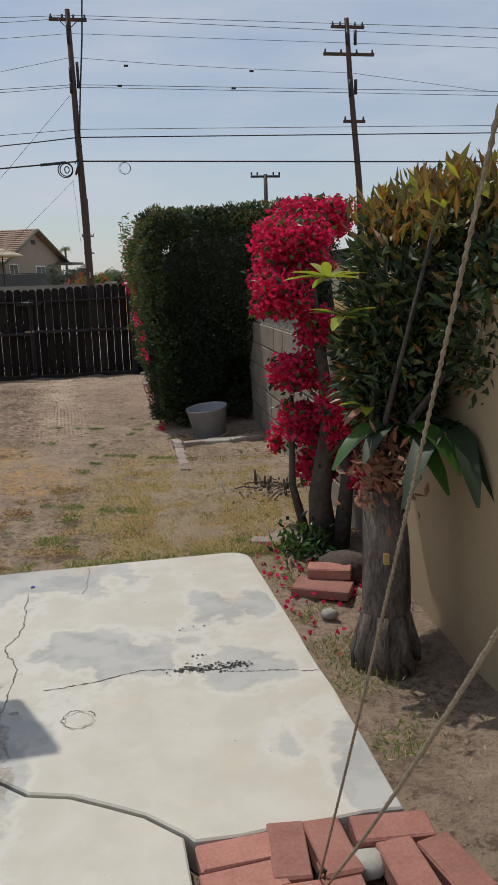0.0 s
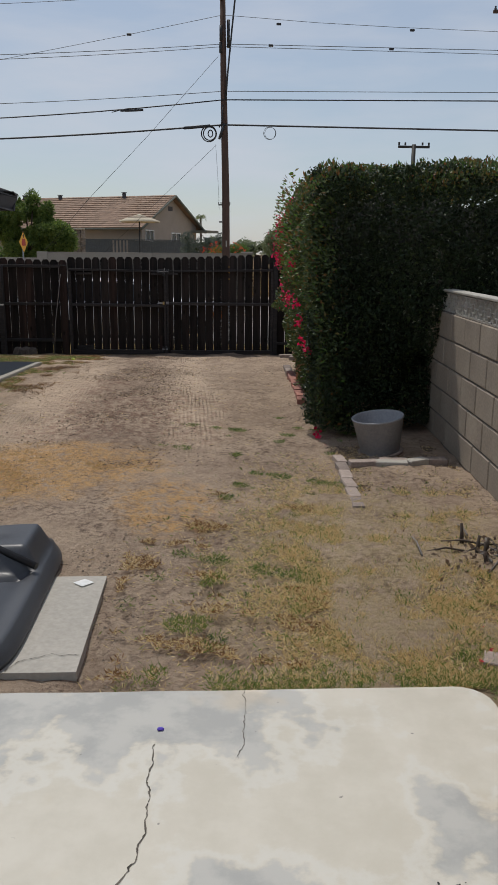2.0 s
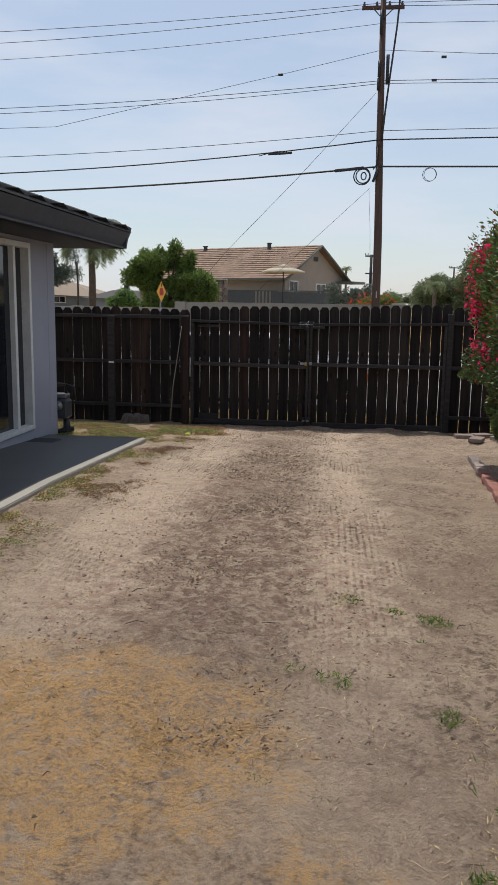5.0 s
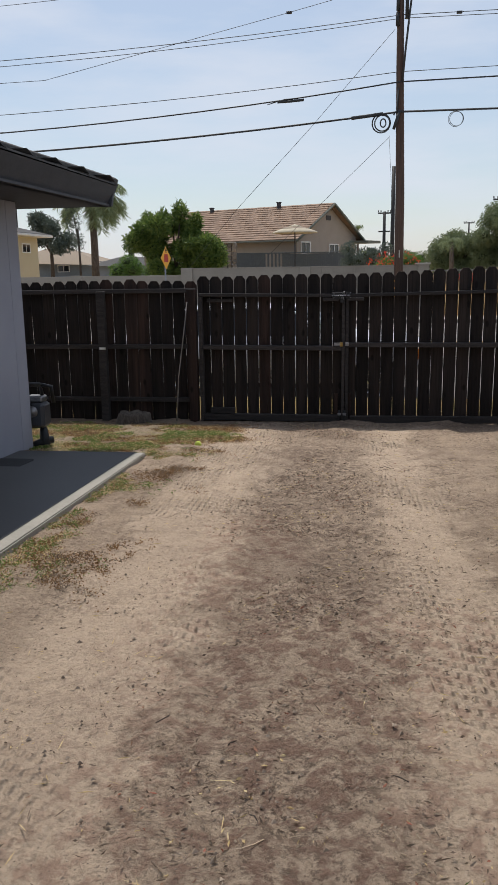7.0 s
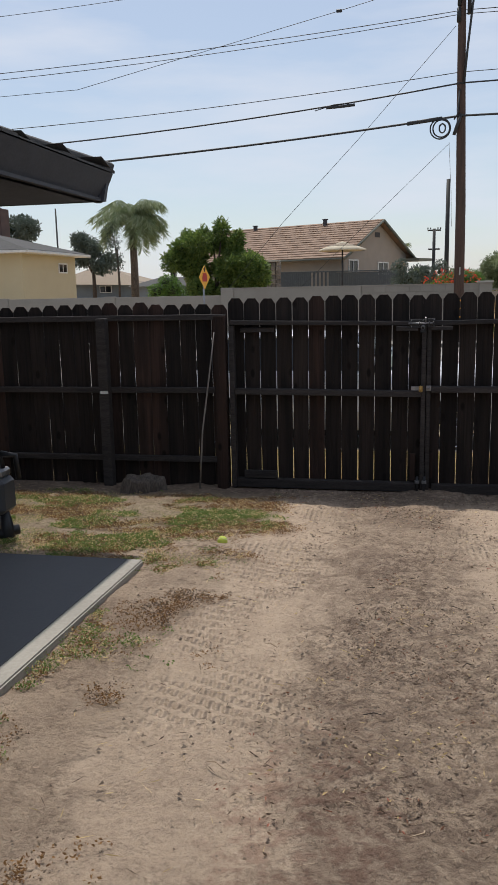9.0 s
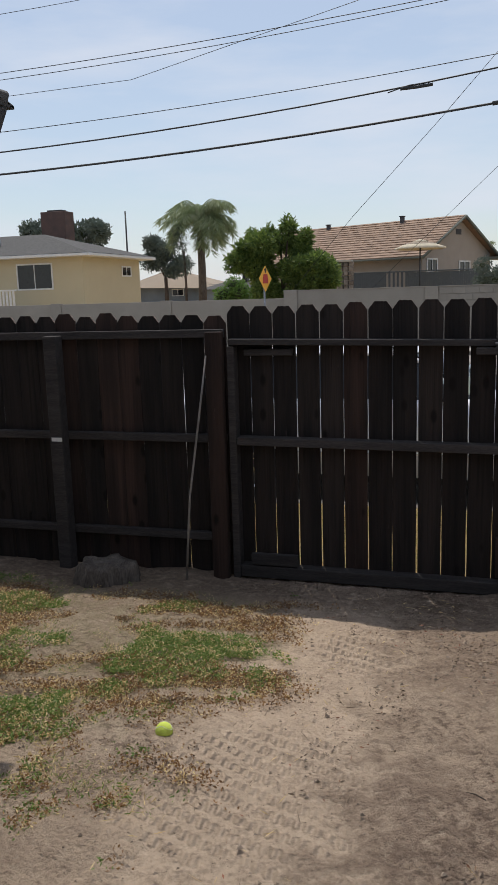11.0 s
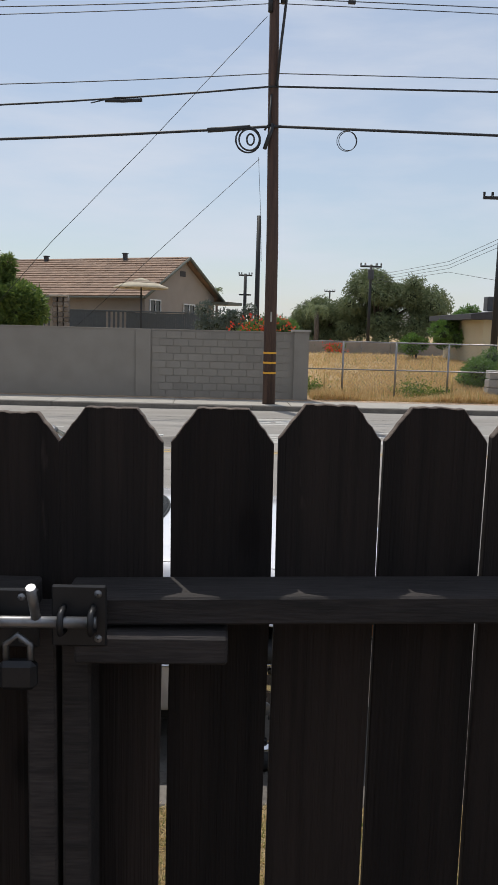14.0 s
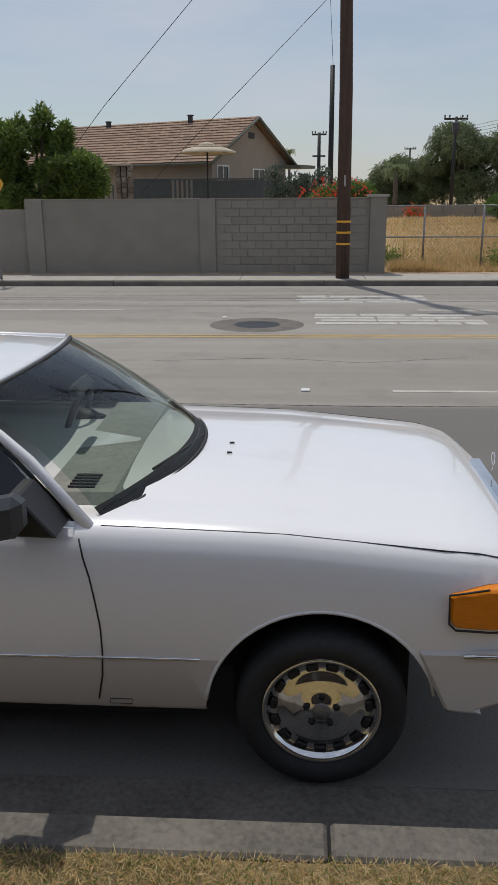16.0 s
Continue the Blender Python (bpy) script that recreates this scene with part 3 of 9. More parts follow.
def lathe(profile, sides=32, axis="z"):
    """profile: (radius, height) pairs, turned about z (or y)."""
    bm = bmesh.new()
    rings = []
    for r, h in profile:
        ring = []
        for k in range(sides):
            a = 2 * math.pi * k / sides
            p = (r * math.cos(a), r * math.sin(a), h)
            ring.append(bm.verts.new(p if axis == "z" else (p[0], h, p[1])))
        rings.append(ring)
    for a, b in zip(rings, rings[1:]):
        for k in range(sides):
            bm.faces.new((a[k], a[(k + 1) % sides], b[(k + 1) % sides], b[k])).smooth = True
    bmesh.ops.remove_doubles(bm, verts=bm.verts, dist=1e-5)
    bmesh.ops.recalc_face_normals(bm, faces=bm.faces)
    return bm


def prism(outline, y0, y1, bevel=0.0):
    """A plate: an (x, z) outline drawn out from y0 to y1."""
    bm = bmesh.new()
    a = [bm.verts.new((x, y0, z)) for x, z in outline]
    b = [bm.verts.new((x, y1, z)) for x, z in outline]
    n = len(a)
    bm.faces.new(a), bm.faces.new(b[::-1])
    for k in range(n):
        bm.faces.new((a[k], b[k], b[(k + 1) % n], a[(k + 1) % n]))
    bmesh.ops.recalc_face_normals(bm, faces=bm.faces)
    if bevel:
        bmesh.ops.bevel(bm, geom=list(bm.edges), offset=bevel, segments=1, affect="EDGES")
    return bm


def flat(outline, z0, z1):
    """A plate: an (x, y) outline from z0 to z1."""
    bm = prism([(x, y) for x, y in outline], z0, z1)
    for v in bm.verts:
        v.co = (v.co.x, v.co.z, v.co.y)
    bmesh.ops.recalc_face_normals(bm, faces=bm.faces)
    return bm


def leaves(name, pos, way, length, width, mats, idx=None, rng=None, fold=0.25, droop=0.0):
    """Many leaves as folded diamonds: pos (n, 3), way (n, 3) from stalk to tip."""
    rng = rng or np.random.default_rng(1)
    n = len(pos)
    way = way / np.maximum(np.linalg.norm(way, axis=1, keepdims=True), 1e-6)
    side = np.cross(way, rng.normal(size=(n, 3)))
    side /= np.maximum(np.linalg.norm(side, axis=1, keepdims=True), 1e-6)
    up = np.cross(side, way)
    length = np.asarray(length).reshape(-1, 1) * np.ones((n, 1))
    width = np.asarray(width).reshape(-1, 1) * np.ones((n, 1))
    midp = pos + way * length * 0.5 - up * width * fold
    tip = pos + way * length - np.array([[0, 0, 1.0]]) * droop * length
    v = np.stack([pos, midp + side * width / 2 + up * width * fold, tip, midp - side * width / 2 + up * width * fold, midp], 1).reshape(-1, 3)
    base = np.arange(n)[:, None] * 5
    f = np.concatenate([base + np.array([[0, 4, 1]]), base + np.array([[1, 4, 2]]), base + np.array([[2, 4, 3]]), base + np.array([[3, 4, 0]])], 1).reshape(-1, 3)
    mi = None if idx is None else np.repeat(idx, 4)
    return new(name, mesh_np(name, v, f, mats, mat_index=mi))


def quads(name, pos, way, length, width, mats, idx=None, rng=None):
    """Small single leaves, one folded pair of triangles each."""
    rng = rng or np.random.default_rng(1)
    n = len(pos)
    way = way / np.maximum(np.linalg.norm(way, axis=1, keepdims=True), 1e-6)
    side = np.cross(way, rng.normal(size=(n, 3)))
    side /= np.maximum(np.linalg.norm(side, axis=1, keepdims=True), 1e-6)
    up = np.cross(side, way)
    length = np.asarray(length).reshape(-1, 1) * np.ones((n, 1))
    width = np.asarray(width).reshape(-1, 1) * np.ones((n, 1))
    midp = pos + way * length * 0.45 + up * width * 0.2
    v = np.stack([pos, midp + side * width / 2, pos + way * length, midp - side * width / 2], 1).reshape(-1, 3)
    base = np.arange(n)[:, None] * 4
    f = np.concatenate([base + np.array([[0, 1, 2]]), base + np.array([[0, 2, 3]])], 1).reshape(-1, 3)
    mi = None if idx is None else np.repeat(idx, 2)
    return new(name, mesh_np(name, v, f, mats, mat_index=mi))


def lumpy(bm, centre, radius, amount=0.2, sub=3, seed=0):
    r = bmesh.ops.create_icosphere(bm, subdivisions=sub, radius=1)
    for v in r["verts"]:
        k = 1 + amount * noise.noise(v.co * 2.3 + Vector((seed, 0, 0)))
        v.co = Vector(centre) + Vector((v.co.x * radius[0], v.co.y * radius[1], v.co.z * radius[2])) * k
        for f in v.link_faces:
            f.smooth = True


def crown(name, tree, clumps, n, size, material, seed=1, droop=0.0, shell=0.5, ratio=0.45):
    """Leaves spread over lumpy clumps (x, y, z, rx, ry, rz)."""
    rng = np.random.default_rng(seed)
    c = np.array(clumps, float)
    wgt = c[:, 3] * c[:, 5]
    pick = rng.choice(len(c), n, p=wgt / wgt.sum())
    d = rng.normal(size=(n, 3))
    d /= np.linalg.norm(d, axis=1, keepdims=True)
    r = shell + (1 - shell) * rng.random((n, 1)) ** 0.6
    r *= 1 + 0.18 * np.sin(d[:, :1] * 7 + pick[:, None]) * np.cos(d[:, 2:] * 6)
    pos = c[pick, :3] + d * r * c[pick, 3:]
    way = d + rng.normal(size=(n, 3)) * 0.8 - np.array([[0, 0, droop]])
    ob = quads(name, pos, way, size * rng.uniform(0.6, 1.3, n), size * ratio * rng.uniform(0.7, 1.2, n), [material], rng=rng)
    ob.parent = tree
    return ob

# ---- ground ----
LEVELS = [(-25, 0.22), (5, 0.235), (7.5, 0.215), (10.5, 0.16), (13.3, 0.03), (14, -0.005), (16.1, -0.15), (17, -0.175), (18.0, -0.185), (18.03, -0.40), (35.6, -0.40), (35.7, -0.26), (37.2, -0.19), (45, -0.1), (75, 0.15), (150, 0.2), (1600, 0.2)]
LY, LZ = [a for a, b in LEVELS], [b for a, b in LEVELS]


def level(y):
    return float(np.interp(y, LY, LZ))


def ground():
    rng = np.random.default_rng(4)
    fx = np.arange(-4.2, 2.4, 0.035)
    xs = np.concatenate([[-1500, -400, -150, -80, -50, -30, -20, -14, -10, -7.5, -6, -5], fx, [2.7, 3.2, 4, 6, 9, 14, 20, 30, 50, 80, 150, 400, 1500]])
    fy = np.append(np.arange(-0.6, 17.98, 0.035), 18.0)
    ys = np.concatenate([[-1500, -300, -60, -25, -12, -6, -3, -1.5], fy, [18.03, 25, 35.6, 35.7, 37.2, 38, 40, 45, 52, 60, 75, 100, 150, 300, 700, 1600]])
    X, Y = np.meshgrid(xs, ys)
    Z = np.interp(Y, LY, LZ)
    inside = (X > -4.2) & (X < 2.4) & (Y > -0.6) & (Y < 18.1)
    bump = np.zeros_like(Z)
    for k, (s, a) in enumerate([(0.9, 0.012), (2.3, 0.009), (5.5, 0.006), (12, 0.004), (22, 0.0025)]):
        for j in range(4):
            th, ph = rng.random() * 6.28, rng.random() * 6.28
            bump += a * 0.6 * np.sin(s * 2.2 * (X * np.cos(th) + Y * np.sin(th)) + ph + 1.5 * np.sin(s * X * 0.7 + j) + 1.3 * np.cos(s * Y * 0.6 + k))
    rough = 0.0016 + 0.0035 * np.exp(-((X - (-0.95 - 0.03 * np.maximum(Y - 8, 0))) / 0.42) ** 2) * np.clip((Y - 5.5) / 2, 0, 1) * (Y < 14.5)
    bump += rng.normal(size=Z.shape) * rough
    bend = -0.03 * np.maximum(Y - 8.0, 0)
    for c in (-1.74, -0.33):
        d = X - bend - c
        rut = np.exp(-(d / 0.24) ** 2) * np.clip((Y - 6.5) / 2, 0, 1) * (Y < 16)
        bump -= rut * 0.014
        bump = bump * (1 - 0.6 * rut)
        bump += rut * 0.004 * np.sign(np.sin(Y * 2 * np.pi / 0.09 + (d > 0) * 2)) * (np.abs(d) < 0.16)
    near_edge = (Y > 16.9)
    Z = Z + bump * inside * np.where(near_edge, 0.3, 1.0) - 0.004 * inside
    Z -= 0.06 * ((X < 0.66) & (Y < 3.77)) + 0.06 * ((X < -2.74) & (Y < 13.36) & (Y > 6)) + 0.035 * ((X > -1.2) & (X < -0.76) & (Y > 4.12) & (Y < 4.80)) + 0.05 * ((X < 0.14) & (Y < 1.7))
    v = np.stack([X, Y, Z], -1).reshape(-1, 3)
    nx, ny = len(xs), len(ys)
    i = (np.arange(ny - 1)[:, None] * nx + np.arange(nx - 1)[None, :]).ravel()
    f = np.stack([i, i + 1, i + nx + 1, i + nx], 1)
    return tagged(new("ground", mesh_np("ground", v, f, SOIL, smooth=True)), kind="structure")


ground()


def arc_slab(name, pts, z0, z1, material, label=""):
    bm = flat(pts, z0, z1)
    top = [e for e in bm.edges if all(abs(v.co.z - z1) < 1e-5 for v in e.verts)]
    bmesh.ops.bevel(bm, geom=top, offset=0.005, segments=1, affect="EDGES")
    return tagged(part(name, bm, material, None, label), kind="structure")


corner = [(0.60 + 0.11 * math.sin(a), 3.72 + 0.11 * math.cos(a)) for a in np.linspace(0, math.pi / 2, 6)]
rr = random.Random(3)
right_edge = [(0.712 + rr.uniform(-0.004, 0.004) - 0.012 * (y < 2), y) for y in np.linspace(3.5, 1.72, 12)]
near_edge = [(x, 1.725 + rr.uniform(-0.008, 0.008)) for x in np.linspace(0.6, 0.15, 5)]
seam = [(0.13, 1.76), (0.04, 1.86), (-0.06, 1.93), (-0.15, 1.99), (-0.27, 2.03), (-0.38, 2.14), (-0.5, 2.2), (-1.2, 2.3), (-6, 2.5)]
far_edge = [(x, 3.83 + rr.uniform(-0.006, 0.006) + 0.0 * x) for x in np.linspace(-6, 0.55, 30)]
arc_slab("slab", far_edge + corner + right_edge + near_edge + seam, 0.02, 0.262, SLAB)
seam2 = [(x - 0.004, y - 0.007) for x, y in seam]
arc_slab("slab", seam2[::-1] + [(0.125, 1.60), (0.14, 1.2), (0.15, 0.4), (0.15, -4), (-6, -4)], 0.02, 0.257, SLAB)


CRACK = mat("crack_shadow", (0.16, 0.14, 0.115), (0.06, 0.052, 0.045), 1.0, scale=30, bump=0)


def crack(points, width, seed, material=CRACK, z=0.2635):
    """A ragged dark seam lying in the slab's face."""
    r = random.Random(seed)
    pts, wx, wy = [], 0.0, 0.0
    for a, b in zip(points, points[1:]):
        n = max(2, int((Vector(a) - Vector(b)).length / (0.01 if width < 0.005 else 0.03)))
        for k in range(n):
            t = k / n
            wx, wy = wx * 0.8 + r.uniform(-0.0055, 0.0055), wy * 0.8 + r.uniform(-0.0055, 0.0055)
            pts.append((a[0] + (b[0] - a[0]) * t + wx, a[1] + (b[1] - a[1]) * t + wy))
    bm = bmesh.new()
    prev = None
    for i, (x, y) in enumerate(pts):
        dx, dy = (pts[min(i + 1, len(pts) - 1)][0] - pts[max(i - 1, 0)][0], pts[min(i + 1, len(pts) - 1)][1] - pts[max(i - 1, 0)][1])
        l = math.hypot(dx, dy) or 1
        w = width * r.uniform(0.1, 1.0)
        cur = [bm.verts.new((x - dy / l * w, y + dx / l * w, z)), bm.verts.new((x + dy / l * w, y - dx / l * w, z))]
        if prev:
            bm.faces.new((prev[0], prev[1], cur[1], cur[0]))
        prev = cur
    bmesh.ops.recalc_face_normals(bm, faces=bm.faces)
    return tagged(part("crack", bm, material), kind="structure")


crack([(-0.25, 2.60), (-0.1, 2.62), (0.1, 2.66), (0.32, 2.60), (0.5, 2.55), (0.71, 2.49)], 0.003, 1)
crack([(-0.36, 3.53), (-0.36, 3.2), (-0.40, 2.96), (-0.35, 2.76), (-0.37, 2.56), (-0.40, 2.4), (-0.42, 2.18)], 0.003, 2)
crack([(-0.08, 3.83), (-0.1, 3.6), (-0.12, 3.45)], 0.0015, 3)
crack([(-0.42, 2.18), (-0.50, 2.1), (-0.52, 2.02), (-0.60, 1.97)], 0.003, 6)
crack([(-0.42, 2.40), (-0.36, 2.3), (-0.33, 2.22), (-0.40, 2.14)], 0.0015, 7)


def blotches():
    """Dark lichen spots along the crack."""
    r = random.Random(9)
    bm = bmesh.new()
    for cx, cy, n, sp in ((0.27, 2.62, 110, 0.045), (0.42, 2.61, 90, 0.045), (0.3, 2.72, 6, 0.02), (0.31, 2.98, 2, 0.01), (0.38, 2.98, 2, 0.008), (0.25, 2.96, 2, 0.02)):
        for k in range(n):
            x, y = cx + r.gauss(0, sp), cy + r.gauss(0, sp * 0.35)
            s = r.uniform(0.002, 0.0065)
            vs = [bm.verts.new((x + s * math.cos(a) * r.uniform(0.5, 1.4), y + s * math.sin(a) * r.uniform(0.4, 1.1), 0.2645 + k * 2e-5)) for a in np.linspace(0, 5.4, 7)]
            bm.faces.new(vs)
    bmesh.ops.recalc_face_normals(bm, faces=bm.faces)
    return tagged(part("lichen", bm, BLACK), kind="stuff")


blotches()
ring = [(-0.13 + 0.055 * math.cos(a), 2.38 + 0.055 * math.sin(a)) for a in np.linspace(0, 6.28, 24)]
crack(ring, 0.002, 8, KERB)
crack([(x * 0.8 - 0.026, y * 0.8 + 0.476) for x, y in ring], 0.0012, 9, KERB)
box("screw_cap", (-0.352, -0.332, 3.60, 3.615, 0.262, 0.27), PURPLE)
tagged(bpy.data.objects["screw_cap"], "small purple plastic cap lying on the slab", "cap")


def sheet(name, x0, x1, y0, y1, z, material, zb=None, kind="structure"):
    return tagged(box(name, (x0, x1, y0, y1, zb if zb is not None else z - 0.05, z), material, bevel=0), kind=kind)


# street: asphalt, gutter and kerbs, markings
sheet("road", -300, 300, 18.5, 35.25, -0.33, ASPHALT, -0.5)
gut = prism([(0, 0)] * 0 + [(18.165, -0.5), (18.165, -0.318), (18.5, -0.332), (18.5, -0.5)], -150, 150)
for v in gut.verts:
    v.co = (v.co.y, v.co.x, v.co.z)
bmesh.ops.recalc_face_normals(gut, faces=gut.faces)
tagged(part("gutter", gut, KERB), kind="structure")


def kerbs(y0, y1, z0, z1, joints):
    r = random.Random(5)
    for a, b in zip(joints, joints[1:]):
        bm = bmesh.new()
        boxm(bm, a + 0.006, b - 0.006, y0, y1, z0, z1 + r.uniform(-0.004, 0.004), bevel=0.012)
        tagged(part("kerb", bm, KERB), kind="structure")


kerbs(18.01, 18.165, -0.5, -0.19, [-60, -16, -10.2, -7.1, -4, -0.55, 2.5, 5.5, 8.5, 14, 60])
kerbs(35.25, 35.42, -0.5, -0.21, [-200, -60, -30, -20, -15, -10, -5, 0, 4, 8, 14, 20, 30, 60, 200])
for a, b in zip([-60, -20, -14, -11, -8, -5, -2, 1, 4, 7, 10, 14, 20], [-20, -14, -11, -8, -5, -2, 1, 4, 7, 10, 14, 20, 60]):
    tagged(box("sidewalk", (a + 0.006, b - 0.006, 35.425, 37.15, -0.4, -0.205), CONCRETE, bevel=0.006), kind="structure")
for y0, y1 in ((28.08, 28.16), (28.26, 28.34)):
    sheet("road_marking", -150, 150, y0, y1, -0.326, PAINTY, -0.3295)
sheet("road_marking", 0.4, 9.0, 24.62, 24.70, -0.326, PAINTW, -0.3295)
sheet("road_marking", -30, -12, 24.62, 24.70, -0.326, PAINTW, -0.3295)
for a, b in ((-19, -13), (-6.6, -3.9), (1.6, 7.6), (14, 20)):
    sheet("road_marking", a, b, 31.05, 31.17, -0.326, PAINTW, -0.3295)
for k, x in enumerate((-0.55, -1.9, 5.0, -8)):
    box("road_stud", (x - 0.05, x + 0.05, (24.66, 30.1, 28.2, 24.66)[k] - 0.05, (24.66, 30.1, 28.2, 24.66)[k] + 0.05, -0.33, -0.31), WHITE, bevel=0.008)
    tagged([o for o in scene.objects if o.name.startswith("road_stud")][-1], "small white reflector stud on the asphalt", "road stud", "road studs")
crack([(-9, 24.05), (-4, 24.12), (0, 24.0), (6, 24.1)], 0.012, 21, SHADE, -0.3285)
crack([(-9, 33.5), (-3, 33.4), (3, 33.6), (9, 33.5)], 0.012, 22, SHADE, -0.3285)
crack([(-2.5, 26.3), (-0.9, 26.5), (0.2, 26.2), (1.6, 26.6)], 0.008, 23, SHADE, -0.3285)


def road_words():
    """Stretched white road lettering, too slanted to be read: long strokes."""
    for k, (x0, x1, y0, y1) in enumerate(((-0.7, 2.0, 32.15, 33.4), (-0.35, 2.5, 29.35, 30.65))):
        r = random.Random(k)
        word = thing("road_lettering", "worn white stretched lettering painted on the asphalt", "road marking", "road letterings", kind="")
        rows = 4
        for j in range(rows):
            ya = y0 + (y1 - y0) * j / rows
            x = x0 + r.uniform(0, 0.15)
            while x < x1 - 0.2:
                l = r.uniform(0.5, 1.5)
                bm = bmesh.new()
                boxm(bm, x, min(x + l, x1), ya + 0.03, ya + (y1 - y0) / rows - r.uniform(0.02, 0.09), -0.3295, -0.326)
                part("stroke", bm, PAINTW, word)
                x += l + r.uniform(0.03, 0.12)


road_words()
cover = thing("manhole_cover", "round dark iron manhole cover in a tarred patch", "manhole cover", at=(-1.3, 29.35, -0.33))
part("patch", lathe([(0.001, 0.003), (0.75, 0.003), (0.78, 0.0)], 36), KERB, cover)
part("lid", lathe([(0.001, 0.008), (0.34, 0.008), (0.36, 0.005), (0.38, 0.004)], 36), BLACKMETAL, cover)


# ---- walls ----
def wall_frame():
    """The side wall's own axes: along it from (1.19, 1.0), heading a little to the right."""
    ang = math.atan2(0.062, 1.0)
    return Matrix.Translation((1.185, 1.0, 0)) @ Matrix.Rotation(-ang, 4, "Z")


WF = wall_frame()
side_wall = thing("wall_east", "", "", kind="structure")
bm = bmesh.new()
boxm(bm, 0.006, 0.18, 2.35, 15.2, -0.3, 1.225, m=WF)
part("wall_core", bm, MORTAR, side_wall)
bm = bmesh.new()
boxm(bm, -0.004, 0.18, -5, 2.345, -0.1, 1.55, m=WF, bevel=0.006)
part("stucco_panel", bm, TANWALL, side_wall)
bm0 = bmesh.new()
boxm(bm0, -0.0, 0.02, -0.194, 0.194, -0.094, 0.094, bevel=0.006)
block_me = bpy.data.meshes.new("block")
bm0.to_mesh(block_me), bm0.free()
block_me.materials.append(BLOCK)
for row in range(5):
    for k in range(13):
        y = 2.55 + k * 0.4 + (0.2 if row % 2 else 0) 
        if y > 7.6:
            continue
        shared("block", block_me, side_wall, WF @ Matrix.Translation((-0.002 - 0.002 * ((k * 7 + row * 3) % 3), y, 0.325 + row * 0.2)))


def screen_block_mesh():
    bm = bmesh.new()
    s, t = 0.094, 0.012
    for a in (-1, 1):
        boxm(bm, 0, 0.055, a * s - t / 2, a * s + t / 2, -s, s)
        boxm(bm, 0, 0.055, -s, s, a * 0.08 - t / 2, a * 0.08 + t / 2)
        boxm(bm, 0, 0.055, a * 0.038 - t / 2, a * 0.038 + t / 2, -0.038, 0.038)
        boxm(bm, 0, 0.055, -0.038, 0.038, a * 0.034 - t / 2, a * 0.034 + t / 2)
        boxm(bm, 0, 0.055, *sorted((a * 0.038, a * s)), -t / 2, t / 2)
        boxm(bm, 0, 0.055, -t / 2, t / 2, *sorted((a * 0.034, a * 0.08)))
        for c in (-1, 1):
            boxm(bm, 0, 0.055, *sorted((a * 0.066, a * s)), *sorted((c * 0.052, c * 0.08)))
    me = bpy.data.meshes.new("screen_block")
    bm.to_mesh(me), bm.free()
    me.materials.append(LATTICE)
    return me


SB = screen_block_mesh()
for k in range(28):
    shared("screen_block", SB, side_wall, WF @ Matrix.Translation((0.02, 2.45 + k * 0.19, 1.225 + 0.070)) @ Matrix.Diagonal((1, 1, 0.8, 1)))
bm = bmesh.new()
boxm(bm, 0.0, 0.10, 2.35, 15.2, 1.372, 1.39, bevel=0.004, m=WF)
part("wall_cap", bm, LATTICE, side_wall)

# far wall across the street
far_wall = thing("wall_north", "", "", kind="structure")
box("wall_core", (-7.2, 1.2, 37.22, 37.36, -0.3, 1.62), FARBLOCK, far_wall)
box("wall_core", (-60, -7.6, 37.30, 37.44, -0.3, 1.40), FARBLOCK, far_wall)
for x0, x1, z in ((-7.62, -7.18, 1.66), (-3.12, -2.72, 1.645), (1.19, 1.6, 1.66), (-16.2, -15.8, 1.43), (-12.0, -11.6, 1.43)):
    box("pillar", (x0, x1, 37.16 + (0.09 if x0 < -8 else 0), 37.42, -0.3, z), FARBLOCK, far_wall)
box("pillar_cap", (1.12, 1.64, 37.1, 37.48, 1.66, 1.72), CONCRETE, far_wall)
for x0, x1, z in ((-7.18, -3.12, 1.62), (-2.72, 1.19, 1.62)):
    box("wall_cap", (x0, x1, 37.2, 37.38, z, z + 0.03), FARBLOCK, far_wall)
bm0 = bmesh.new()
boxm(bm0, -0.192, 0.192, -0.01, 0.01, -0.092, 0.092, bevel=0.004)
fb = bpy.data.meshes.new("block")
bm0.to_mesh(fb), bm0.free()
fb.materials.append(FARBLOCK)
for row in range(9):
    for k in range(10):
        x = -2.5 + k * 0.4 + (0.2 if row % 2 else 0)
        if x < 1.05:
            shared("block", fb, far_wall, Matrix.Translation((x, 37.213, -0.09 + row * 0.2 - 0.01)))


